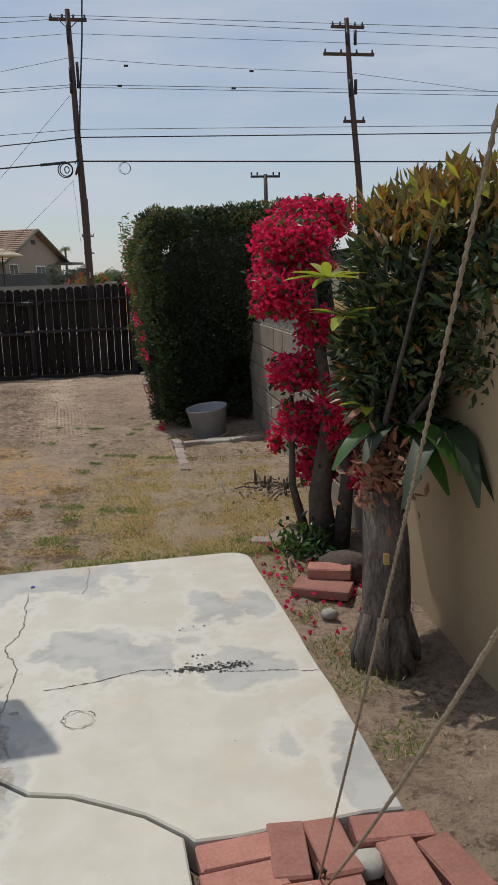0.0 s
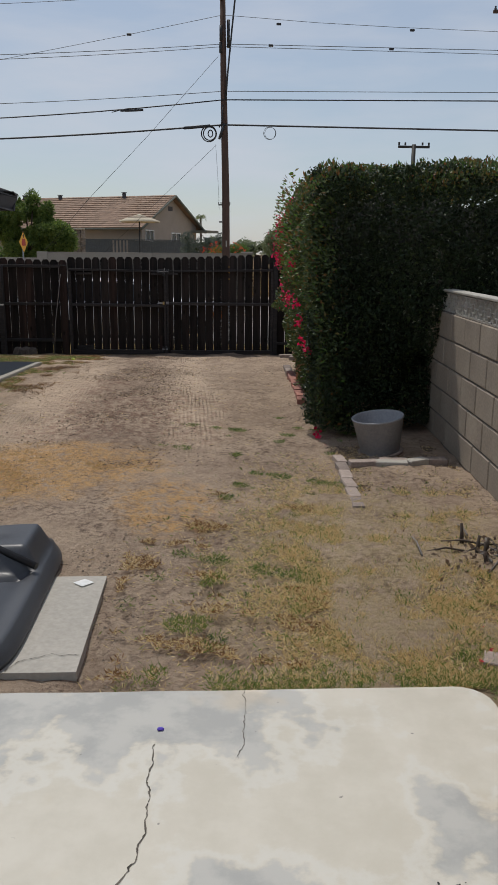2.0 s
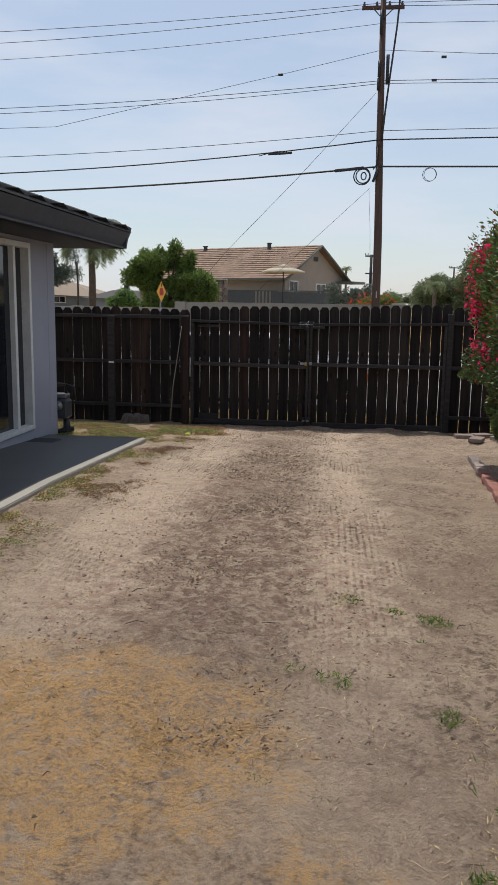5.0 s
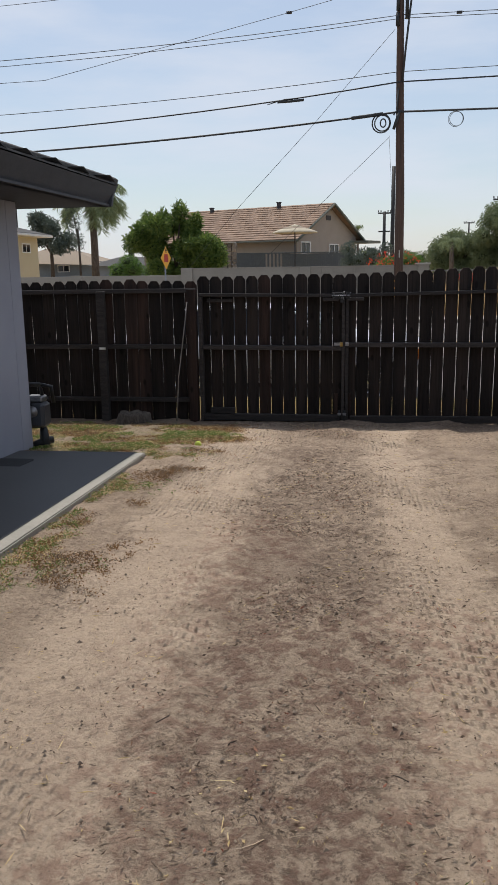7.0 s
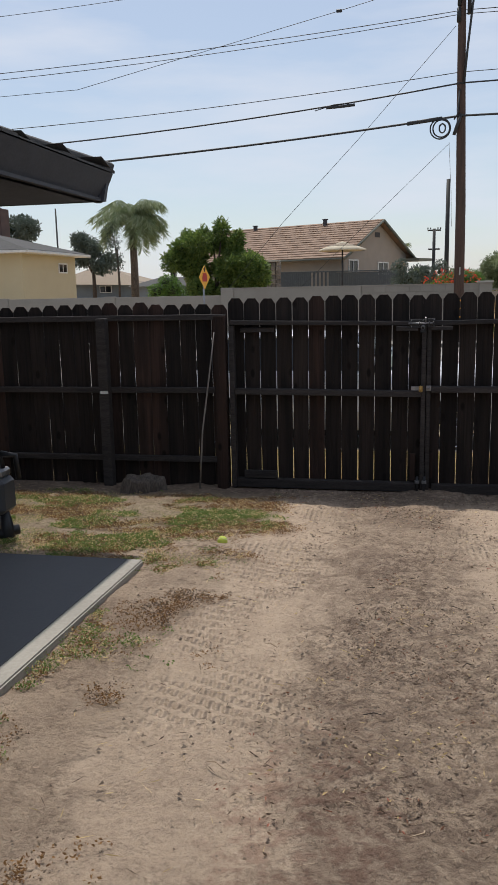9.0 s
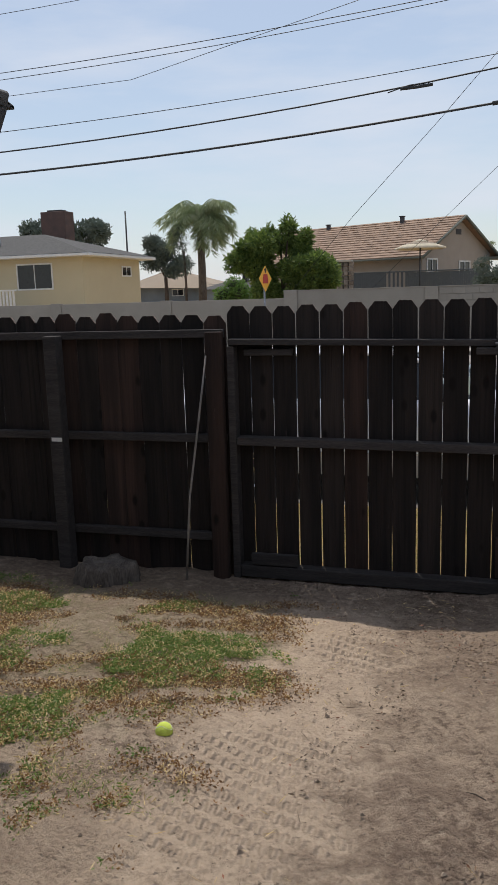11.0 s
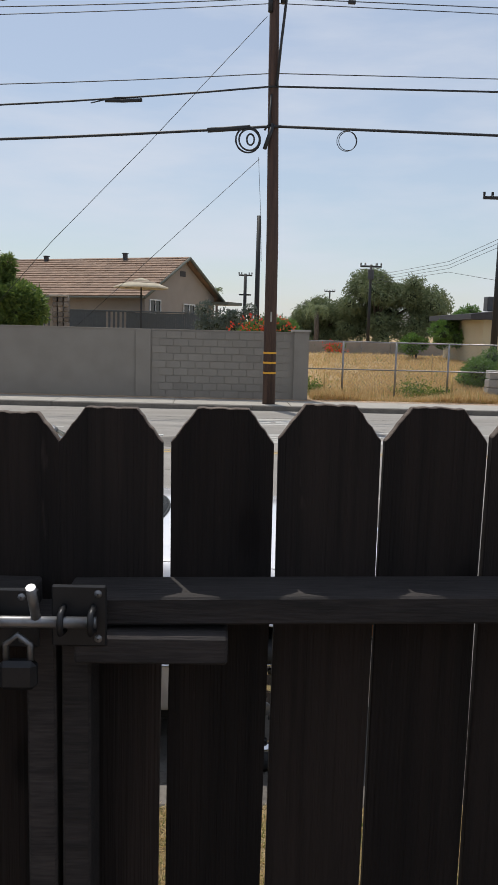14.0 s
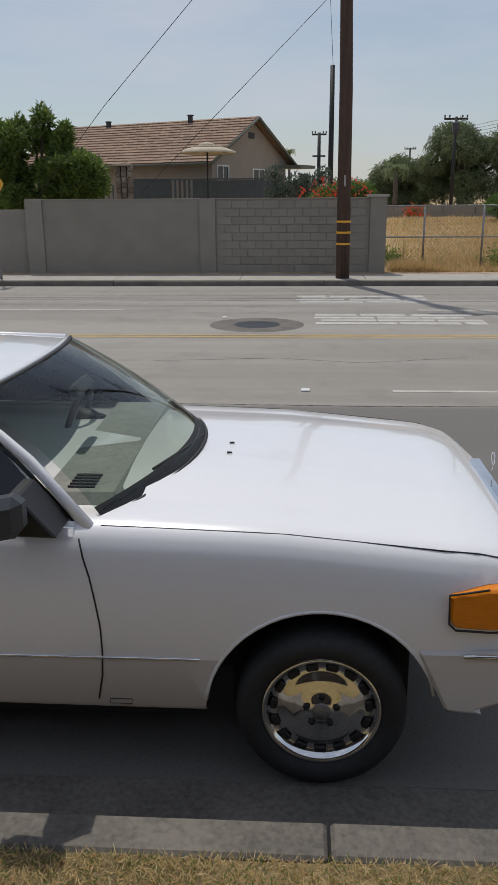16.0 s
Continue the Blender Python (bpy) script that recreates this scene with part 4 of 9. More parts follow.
# ---- timber fence and gate ----
def board_mesh(name, h, w, seed, material):
    """A sawn board with clipped corners; rough end grain along its top."""
    r = random.Random(seed)
    c = 0.034
    line = [(-w / 2, h - 0.045), (-w / 2 + c, h), (w / 2 - c, h), (w / 2, h - 0.045)]
    top = []
    for a, b in zip(line, line[1:]):
        n = 8
        top += [(a[0] + (b[0] - a[0]) * k / n, a[1] + (b[1] - a[1]) * k / n + (r.uniform(-0.0012, 0.0012) if k else 0)) for k in range(n)]
    top.append(line[-1])
    left = [(-w / 2 + r.uniform(-0.0018, 0.0018), z) for z in np.linspace(0, h - 0.045, 9)[:-1]]
    right = [(w / 2 + r.uniform(-0.0018, 0.0018), z) for z in np.linspace(h - 0.045, 0, 9)[1:]]
    bm = prism(left + top + right, 0, 0.016, bevel=0.0012)
    for f in bm.faces:
        if f.normal.z > 0.3:
            f.material_index = 1
    me = bpy.data.meshes.new(name)
    bm.to_mesh(me), bm.free()
    me.materials.append(material)
    me.materials.append(ENDGRAIN)
    return me


def fence_run(owner, x0, x1, z_top, z_bot, pitch, w, seed, lean=0.0, red=0.15, jitter=0.012, reds=None, rise=0.0):
    r = random.Random(seed)
    ms = [board_mesh("board", z_top - z_bot, w + d, seed + i, WOOD) for i, d in enumerate((0, 0.0015, -0.002))]
    mr = [board_mesh("board", z_top - z_bot, w + d, seed + 9 + i, WOOD_RED) for i, d in enumerate((0, 0.002, -0.001))]
    n = int(round((x1 - x0) / pitch))
    for k in range(n):
        x = x0 + (k + 0.5) * (x1 - x0) / n
        is_red = r.random() < red if reds is None else k in reds
        me = (mr if is_red else ms)[r.randrange(3)]
        shared("board", me, owner, pose(x + r.uniform(-0.0015, 0.0015), 16.112 + r.uniform(0, 0.004), z_bot + rise * k / n + r.uniform(-jitter, jitter) + 0.006 * math.sin(x * 3), 0, r.uniform(-0.06, 0.06) + lean, 0))


def rail(owner, x0, x1, z, h=0.042, z2=None, y0=16.022, name="rail"):
    bm = bmesh.new()
    boxm(bm, x0, x1, y0, 16.108, -h / 2, h / 2, bevel=0.003)
    for v in bm.verts:
        t = (v.co.x - x0) / (x1 - x0)
        v.co.z += z + ((z2 if z2 is not None else z) - z) * t + 0.004 * math.sin(v.co.x * 2)
    return part(name, bm, RAIL, owner)


gate_l = thing("gate_leaf", "dark weathered wooden gate leaf with dog-eared boards, closed", "gate", "gate leaves", at=(0, 0, 0))
fence_run(gate_l, -2.722, -0.988, 1.562, -0.17, 0.1445, 0.1380, 11, reds=(5,), jitter=0.006)
rail(gate_l, -2.69, -1.02, 1.344, 0.036, z2=1.326)
rail(gate_l, -2.65, -1.025, 0.735, 0.05, z2=0.725)
rail(gate_l, -2.65, -1.06, -0.10, 0.075)
box("stile", (-2.702, -2.655, 16.03, 16.108, -0.15, 1.32), RAIL, gate_l, 0.003, m=Matrix.Rotation(0, 4, "X"))
box("stile", (-1.024, -0.988, 16.03, 16.108, -0.2, 1.31), RAIL, gate_l, 0.003)
box("brace_block", (-2.60, -2.30, 16.06, 16.1, 1.26, 1.30), RAIL, gate_l, 0.003)
box("brace_block", (-2.58, -2.28, 16.02, 16.06, -0.05, 0.02), RAIL, gate_l, 0.003)
box("brace_block", (-1.11, -1.062, 16.07, 16.108, -0.05, 0.19), WOOD_RED, gate_l, 0.003)
box("brace_block", (-1.24, -1.06, 16.0, 16.06, 1.262, 1.3), RAIL, gate_l, 0.003)
gate_r = thing("gate_leaf", "dark weathered wooden gate leaf with dog-eared boards, closed", "gate", "gate leaves")
fence_run(gate_r, -1.001, 0.990, 1.572, -0.17, 0.142, 0.1352, 31, reds=(), jitter=0.006, rise=0.06)
rail(gate_r, -0.978, 0.92, 1.326, 0.036, z2=1.352)
rail(gate_r, -0.940, 0.92, 0.765, 0.05, z2=0.75)
rail(gate_r, -0.92, 0.92, -0.11, 0.075)
box("stile", (-0.981, -0.945, 16.03, 16.108, -0.2, 1.31), RAIL, gate_r, 0.003)
box("stile", (0.88, 0.92, 16.01, 16.02, -0.15, 1.33), RAIL, gate_r, 0.003)
box("brace_block", (-0.963, -0.915, 16.07, 16.108, -0.02, 0.2), WOOD_RED, gate_r, 0.003)
box("brace_block", (-0.96, -0.775, 16.0, 16.06, 1.265, 1.3), RAIL, gate_r, 0.003)

bolt = thing("slide_bolt", "black steel slide bolt across the gate leaves", "bolt")
box("backplate", (-1.135, -1.0, 15.994, 16.0, 1.288, 1.36), BLACKMETAL, bolt, 0.002)
box("backplate", (-0.985, -0.92, 15.994, 16.0, 1.29, 1.365), BLACKMETAL, bolt, 0.002)
part("rod", tube([(-1.14, 15.98, 1.325), (-0.93, 15.98, 1.325)], 0.007, 10), STEEL, bolt)
for x in (-1.12, -1.05, -0.97, -0.935):
    part("loop", tube([(x, 15.992, 1.31), (x, 15.97, 1.315), (x, 15.967, 1.325), (x, 15.97, 1.337), (x, 15.992, 1.34)], 0.004, 6), BLACKMETAL, bolt)
part("knob", tube([(-1.0, 15.98, 1.33), (-1.0, 15.955, 1.375)], 0.006, 8), STEEL, bolt)
for x, z in ((-1.115, 1.35), (-1.115, 1.298), (-1.02, 1.35), (-1.02, 1.298), (-0.93, 1.355), (-0.93, 1.3)):
    part("screw", lathe([(0.001, -0.0015), (0.004, -0.001), (0.005, 0.001)], 10, "y"), STEEL, bolt, at=Matrix.Translation((x, 15.993, z)))
lock = thing("padlock", "small black padlock hanging from the bolt", "padlock", at=(-1.02, 15.975, 1.265))
box("body", (-0.022, 0.022, -0.01, 0.01, -0.02, 0.016), BLACKMETAL, lock, 0.006)
part("shackle", tube([(-0.014, 0, 0.014), (-0.014, 0, 0.035), (0, 0, 0.046), (0.014, 0, 0.035), (0.014, 0, 0.014)], 0.004, 8), STEEL, lock)
hasp = thing("latch", "tarnished brass hasp and staple on the gate", "latch")
box("strap", (-1.11, -1.02, 16.012, 16.02, 0.755, 0.79), STEEL, hasp, 0.003)
box("hinge_plate", (-1.045, -1.012, 16.004, 16.012, 0.745, 0.795), BRASS, hasp, 0.003)
box("catch_plate", (-0.985, -0.94, 16.012, 16.02, 0.752, 0.798), STEEL, hasp, 0.003)
part("knuckle", tube([(-1.03, 16.002, 0.742), (-1.03, 16.002, 0.798)], 0.005, 8), BRASS, hasp)
part("staple", lathe([(0.004, -0.014), (0.012, -0.013), (0.014, -0.004), (0.014, 0.0)], 14, "y"), STEEL, hasp, at=Matrix.Translation((-0.962, 16.012, 0.775)))
for x in (-1.045, -0.985):
    rod = thing("drop_rod", "grey steel drop rod at the foot of the gate", "drop rod", "drop rods")
    part("rod", tube([(x, 16.015, 0.0), (x, 16.015, -0.2)], 0.012, 10), BLACKMETAL, rod)
    box("bracket", (x - 0.02, x + 0.02, 16.0, 16.03, -0.19, -0.165), STEEL, rod, 0.002)
    box("bracket", (x - 0.02, x + 0.02, 16.0, 16.03, -0.06, -0.035), STEEL, rod, 0.002)

fence_l = thing("fence", "dark brown board fence with dog-eared tops and posts", "fence", "fence sections")
fence_run(fence_l, -8.3, -2.728, 1.52, -0.17, 0.1455, 0.142, 51, red=0.25)
for z in (1.395, 0.74, 0.10):
    rail(fence_l, -8.3, -2.735, z, 0.05, y0=16.06)
for x in (-3.87, -6.3):
    box("post", (x - 0.045, x + 0.045, 15.965, 16.055, -0.3, 1.40), RAIL, fence_l, 0.004)
    box("mark", (x - 0.03, x + 0.045, 15.96, 15.964, 0.72, 0.745), WHITE, fence_l, 0)
box("post", (-2.83, -2.725, 16.0, 16.055, -0.3, 1.41), WOOD_RED, fence_l, 0.004)
fence_r = thing("fence", "dark board fence disappearing under the overhanging hedge", "fence", "fence sections")
fence_run(fence_r, 1.0, 3.4, 1.60, -0.17, 0.147, 0.141, 71, red=0.05)
for z in (1.37, 0.75, 0.05):
    rail(fence_r, 1.0, 3.4, z, 0.05, y0=16.06)
box("post", (0.925, 1.0, 16.0, 16.1, -0.3, 1.5), RAIL, fence_r, 0.004)
stick = thing("stick", "thin pale wooden stick leaning against the fence", "stick")
part("shaft", tube([(-2.96, 15.86, -0.13), (-2.93, 15.9, 0.4), (-2.865, 15.95, 0.9), (-2.82, 15.99, 1.27)], [0.008, 0.007, 0.007, 0.005], 7), GREYWOOD, stick)
stump = thing("cut_stump", "low grey cut stump by the foot of the fence", "stump", at=(-3.45, 15.75, -0.13))
bm = tube([(0, 0, -0.1), (0, 0, 0.03), (0.01, 0, 0.10), (0.012, 0, 0.125), (0.012, 0, 0.128)], [0.21, 0.19, 0.175, 0.165, 0.10], 40)
for v in bm.verts:
    a = math.atan2(v.co.y, v.co.x)
    k = 1 + 0.08 * math.sin(9 * a) + 0.05 * math.sin(17 * a + 1) + 0.12 * math.sin(2 * a)
    v.co.x, v.co.y = v.co.x * k, v.co.y * k * 0.8
    v.co.z += 0.012 * math.sin(5 * a) * (v.co.z > 0.05)
part("stump", bm, BARK, stump)

# ---- house with patio ----
house = thing("house_wall", "", "", kind="structure")
box("wall", (-9, -3.85, 13.50, 13.72, -0.1, 2.25), HOUSE, house, 0.004)
box("wall", (-4.0, -3.85, 12.99, 13.495, -0.05, 2.25), HOUSE, house, 0.003)
box("wall", (-4.0, -3.85, 11.0, 12.985, 2.20, 2.25), HOUSE, house, 0)
box("wall", (-4.0, -3.85, 6.0, 11.0, -0.05, 2.25), HOUSE, house, 0.003)
box("wall", (-4.0, -3.85, 11.0, 12.985, -0.05, 0.20), HOUSE, house, 0.0)
box("floor", (-9, -4.01, 6.0, 13.49, 0.0, 0.05), PATIO, house, 0)
box("wall", (-9, -8.9, 6.0, 13.49, 0.06, 2.25), HOUSE, house, 0)
box("wall", (-9, -4.01, 5.9, 5.99, 0.0, 2.25), HOUSE, house, 0)
sd = thing("sliding_door", "white framed sliding glass door with dark glass, closed", "door")
for dims in ((-3.99, -3.83, 12.93, 12.985, 0.2, 2.2), (-3.99, -3.83, 11.0, 12.93, 2.145, 2.2), (-3.99, -3.83, 11.0, 12.93, 0.2, 0.25), (-3.95, -3.87, 12.62, 12.68, 0.25, 2.145), (-3.95, -3.87, 11.9, 11.96, 0.25, 2.145), (-3.99, -3.83, 11.0, 11.05, 0.25, 2.145)):
    box("frame", dims, WHITE, sd, 0.003)
box("pane", (-3.935, -3.925, 12.68, 12.93, 0.25, 2.145), HOUSEGLASS, sd, 0)
box("pane", (-3.935, -3.925, 11.96, 12.62, 0.25, 2.145), HOUSEGLASS, sd, 0)
box("pane", (-3.935, -3.925, 11.05, 11.9, 0.25, 2.145), HOUSEGLASS, sd, 0)
roof = thing("roof", "", "", kind="structure")
box("soffit", (-9, -3.22, 6, 14.52, 2.25, 2.27), DARKTRIM, roof, 0)
fas = prism([(-3.26, 2.25), (-3.17, 2.44), (-3.2, 2.445), (-3.30, 2.25)], 6, 14.58)
part("fascia", fas, DARKTRIM, roof)
bm = prism([(14.50, 2.25), (14.60, 2.44), (14.56, 2.445), (14.45, 2.25)], -9, -3.2)
for v in bm.verts:
    v.co = (v.co.y, v.co.x, v.co.z)
bmesh.ops.recalc_face_normals(bm, faces=bm.faces)
part("fascia", bm, DARKTRIM, roof)


def shingles():
    """Rows of overlapping shingles on the slope above the eave."""
    r = random.Random(6)
    v, f = [], []
    slope = math.atan(0.32)
    for row in range(22):
        d0 = row * 0.2
        x0 = -3.185 - d0 * math.cos(slope)
        z0 = 2.455 + d0 * math.sin(slope)
        y = 6.0
        y_end = 14.66 - d0 * math.cos(slope)
        while y < y_end:
            w = r.uniform(0.14, 0.34)
            th = r.uniform(0.008, 0.02)
            y1 = min(y + w - 0.006, y_end)
            x1, z1 = x0 - 0.26 * math.cos(slope), z0 + 0.26 * math.sin(slope) - 0.004
            b = len(v)
            for yy in (y, y1):
                v += [(x0, yy, z0), (x0, yy, z0 + th), (x1, yy, z1 + 0.004), (x1, yy, z1)]
            f += [(b, b + 1, b + 5, b + 4), (b + 1, b + 2, b + 6, b + 5), (b, b + 3, b + 2, b + 1), (b + 4, b + 5, b + 6, b + 7), (b, b + 4, b + 7, b + 3)]
            y += w
    for row in range(22):
        d0 = row * 0.2
        y0 = 14.66 - d0 * math.cos(slope)
        z0 = 2.455 + d0 * math.sin(slope)
        x = -3.185 - d0 * math.cos(slope)
        while x > -8.9:
            w = r.uniform(0.14, 0.34)
            th = r.uniform(0.008, 0.02)
            b = len(v)
            y1, z1 = y0 - 0.26 * math.cos(slope), z0 + 0.26 * math.sin(slope) - 0.004
            for xx in (x, x - w + 0.006):
                v += [(xx, y0, z0), (xx, y0, z0 + th), (xx, y1, z1 + 0.004), (xx, y1, z1)]
            f += [(b, b + 4, b + 5, b + 1), (b + 1, b + 5, b + 6, b + 2), (b, b + 1, b + 2, b + 3), (b + 4, b + 7, b + 6, b + 5), (b, b + 3, b + 7, b + 4)]
            x -= w
    ob = new("shingles", mesh_np("shingles", v, f, SHINGLE))
    ob.parent = roof
    tagged(ob, kind="stuff")


shingles()
part("hip_cap", tube([(-3.2, 14.62, 2.475), (-7.1, 10.72, 3.76)], 0.055, 5), SHINGLE, roof)
bm = bmesh.new()
pts = [(-3.2, 6, 2.44), (-3.2, 14.58, 2.44), (-9, 14.58, 2.44), (-9, 6, 2.44), (-9, 6, 4.2), (-9, 9.0, 4.2)]
vs = [bm.verts.new(p) for p in pts]
for f in ((0, 1, 5, 4), (1, 2, 5), (0, 4, 3), (2, 3, 4, 5), (0, 3, 2, 1)):
    bm.faces.new([vs[i] for i in f])
bmesh.ops.recalc_face_normals(bm, faces=bm.faces)
part("roof_deck", bm, SHINGLE, roof)
ys_p = [6.0, 7.5, 9.0, 10.5, 12.0, 13.42]


def floor_strip(x0, x1, ys, low, high):
    """A slab that follows the fall of the ground, cut across at each y."""
    bm = bmesh.new()
    rows = []
    for y in ys:
        z = level(y) - 0.062
        rows.append([bm.verts.new(p) for p in ((x0, y, z + low), (x1, y, z + low), (x1, y, z + high), (x0, y, z + high))])
    for a, b in zip(rows, rows[1:]):
        for k in range(4):
            bm.faces.new((a[k], a[(k + 1) % 4], b[(k + 1) % 4], b[k]))
    bm.faces.new(rows[0][::-1]), bm.faces.new(rows[-1])
    bmesh.ops.recalc_face_normals(bm, faces=bm.faces)
    return bm


bm = floor_strip(-3.85, -2.68, ys_p, 0, 0.1)
bmesh.ops.bevel(bm, geom=[e for e in bm.edges if all(v.co.x > -2.7 for v in e.verts) and e.is_manifold and e.calc_face_angle(0) > 1.0], offset=0.008, segments=2, affect="EDGES")
tagged(part("patio", bm, PATIO), kind="structure")
# Thin dark sheet deepens the eave's shade and stops at its shadow edge.
tagged(part("patio_coating", floor_strip(-3.845, -2.775, ys_p[:-1] + [13.41], 0.1002, 0.104), PATIOSHADE), kind="structure")
mat_thing = thing("doormat", "dark rubber doormat lying on the patio", "doormat", at=(-3.83, 12.55, 0.088))
box("mat", (0.0, 0.30, -0.36, 0.42, -0.012, 0.012), RUBBER, mat_thing, 0.005)

meter = thing("gas_meter", "grey gas meter with dark pipes at the house corner", "gas meter", at=(-3.95, 13.84, 0.0))
box("body", (0.0, 0.21, -0.09, 0.11, 0.2, 0.44), GREYPLASTIC, meter, 0.03)
box("top_case", (0.02, 0.19, -0.06, 0.09, 0.44, 0.5), STEEL, meter, 0.015)
part("dial", lathe([(0.001, -0.12), (0.05, -0.115), (0.055, -0.09)], 16, "y"), STEEL, meter, at=Matrix.Translation((0.1, 0, 0.36)))
part("pipe", tube([(-0.0, -0.04, -0.15), (-0.0, -0.04, 0.56), (0.02, -0.04, 0.60), (0.15, 0.02, 0.6), (0.16, 0.03, 0.5)], 0.018, 10), BLACKMETAL, meter)
part("pipe", tube([(-0.10, -0.08, 0.62), (0.0, -0.04, 0.62), (0.16, 0.0, 0.61)], 0.016, 10), BLACKMETAL, meter)
part("riser", tube([(0.16, 0.03, -0.15), (0.16, 0.03, 0.06), (0.15, 0.02, 0.22)], [0.05, 0.05, 0.03], 12), BLACKMETAL, meter)
part("valve", tube([(0.05, -0.06, 0.02), (0.16, 0.03, 0.06), (0.22, 0.08, 0.06)], 0.035, 10), BLACKMETAL, meter)
part("pipe", tube([(0.16, 0.02, 0.6), (0.24, 0.06, 0.58), (0.25, 0.07, 0.42)], 0.02, 10), BLACKMETAL, meter)
part("regulator", lathe([(0.001, -0.05), (0.08, -0.045), (0.095, -0.01), (0.095, 0.01), (0.05, 0.04), (0.001, 0.045)], 22, "y"), STEEL, meter, at=pose(-0.03, -0.22, 0.38, 0, 0, 55))
part("pipe", tube([(-0.02, -0.2, 0.38), (0.0, -0.1, 0.42), (0.0, -0.04, 0.42)], 0.018, 10), BLACKMETAL, meter)

# ---- yard things ----
ROPE_ENDS = ((0.339, 0.654, 1.786), (0.28, 0.532, 1.363))
def brick(name, x, y, z, rz, size=(0.2, 0.095, 0.057), label="weathered red clay brick lying in the soil", group="bricks by the slab", material=BRICK, rx=0, ry=0, cat="brick"):
    bm = bmesh.new()
    l, w, h = size
    boxm(bm, -l / 2, l / 2, -w / 2, w / 2, -h / 2, h / 2, bevel=0.005)
    r = random.Random(int(abs(x * 1000) + abs(y * 100)))
    for v in bm.verts:
        v.co += Vector((r.uniform(-1, 1), r.uniform(-1, 1), r.uniform(-1, 1))) * 0.002
    ob = part(name, bm, material)
    ob.matrix_basis = pose(x, y, z, rx, ry, rz)
    return tagged(ob, label, cat, group)


for x, y, a, dz in ((0.25, 1.665, 3, 0), (0.245, 1.565, 4, 0), (0.37, 1.64, 82, 0.003), (0.475, 1.63, 92, 0.0), (0.64, 1.65, -6, 0.012), (0.625, 1.50, 92, 0.012), (0.735, 1.49, 100, 0.01), (0.47, 1.50, 88, -0.01), (0.245, 1.46, 3, 0), (0.37, 1.43, 86, 0), (0.25, 1.35, 0, 0), (0.65, 1.27, 90, 0.0), (0.46, 1.27, 85, -0.01)):
    brick("brick", x, y, 0.235 + dz, a)
brick("paver", 1.0, 3.33, 0.30, -22, (0.2, 0.1, 0.05), "red clay brick stacked on another by the stump", "bricks by the stump")
brick("paver", 0.94, 3.24, 0.255, -30, (0.26, 0.14, 0.045), "pale pink paving stone beside the slab", "bricks by the stump")
brick("paver", 0.86, 4.02, 0.235, -20, (0.17, 0.1, 0.03), "flat pinkish broken paving stone in the grass", "broken paving stones", STONE)
brick("paver", 0.96, 4.08, 0.237, 40, (0.16, 0.1, 0.03), "flat pinkish broken paving stone in the grass", "broken paving stones", STONE)
brick("paver", 1.06, 3.98, 0.235, 10, (0.14, 0.1, 0.03), "flat pinkish broken paving stone in the grass", "broken paving stones", STONE)


def rock(x, y, z, s, label, seed, material=STONE, name="stone"):
    bm = bmesh.new()
    lumpy(bm, (0, 0, 0), s, 0.45, 2, seed)
    ob = part(name, bm, material)
    ob.location = (x, y, z)
    return tagged(ob, label, "stone", "loose stones")


rock(0.89, 2.98, 0.25, (0.035, 0.03, 0.025), "small round grey stone on the soil", 1, CONCRETE)
rock(0.55, 1.57, 0.24, (0.05, 0.04, 0.03), "rough grey stone between the bricks", 2, CONCRETE)
rock(1.1, 3.4, 0.27, (0.13, 0.1, 0.09), "rounded brown rock at the foot of the shrub", 3, BARKDARK)
for k in range(6):
    y = 5.9 + k * 0.205
    brick("edging_brick", 0.655 + 0.012 * k, y, 0.222, 90 + (k % 3 - 1) * 3, (0.195, 0.075, 0.05), "pale worn edging brick sunk in the soil", "pale edging bricks", STONE)
for k in range(17):
    y = 9.55 + k * 0.21
    brick("edging_brick", 0.735 + 0.01 * k, y, level(y) + 0.008 + 0.012 * (k % 2), 88 + (k * 7 % 5 - 2) * 2, (0.2, 0.09, 0.055), "reddish edging brick along the planting bed", "red edging bricks", BRICK if k < 12 else STONE)
for k, (x, y, l, a) in enumerate(((0.86, 6.80, 0.2, 4), (1.05, 6.78, 0.22, -6), (1.08, 6.84, 0.2, 3), (1.24, 6.83, 0.16, 25), (1.36, 6.86, 0.2, -5))):
    brick("edging_brick", x, y, 0.235, a, (l, 0.09, 0.05), "grey stone edging piece in front of the bucket", "stone edging pieces", CONCRETE if k % 2 else STONE)
for k, (x, y, a) in enumerate(((1.35, 15.3, 20), (1.2, 14.7, 70), (1.55, 15.0, 35), (1.1, 15.1, 5))):
    brick("paver", x, y, level(y) + 0.03, a, (0.24, 0.16, 0.05), "loose paving piece in the planting bed", "loose paving pieces", STONE)

# bucket and terracotta planter
bucket = thing("bucket", "dirty white plastic bucket tilting in the hedge's shade", "bucket", at=(1.06, 7.2, 0.225))
bucket.rotation_euler = (radians(3), radians(-7), 0)
part("pail", lathe([(0.001, 0), (0.135, 0), (0.142, 0.006), (0.185, 0.255), (0.191, 0.258), (0.191, 0.27), (0.183, 0.27), (0.178, 0.262), (0.135, 0.02), (0.001, 0.018)], 36), BUCKET, bucket)
part("soil", lathe([(0.001, 0.12), (0.152, 0.118)], 20), SOIL, bucket)
part("saucer", lathe([(0.001, -0.012), (0.165, -0.012), (0.17, 0.01), (0.15, 0.01), (0.001, -0.002)], 28), STONE, bucket)
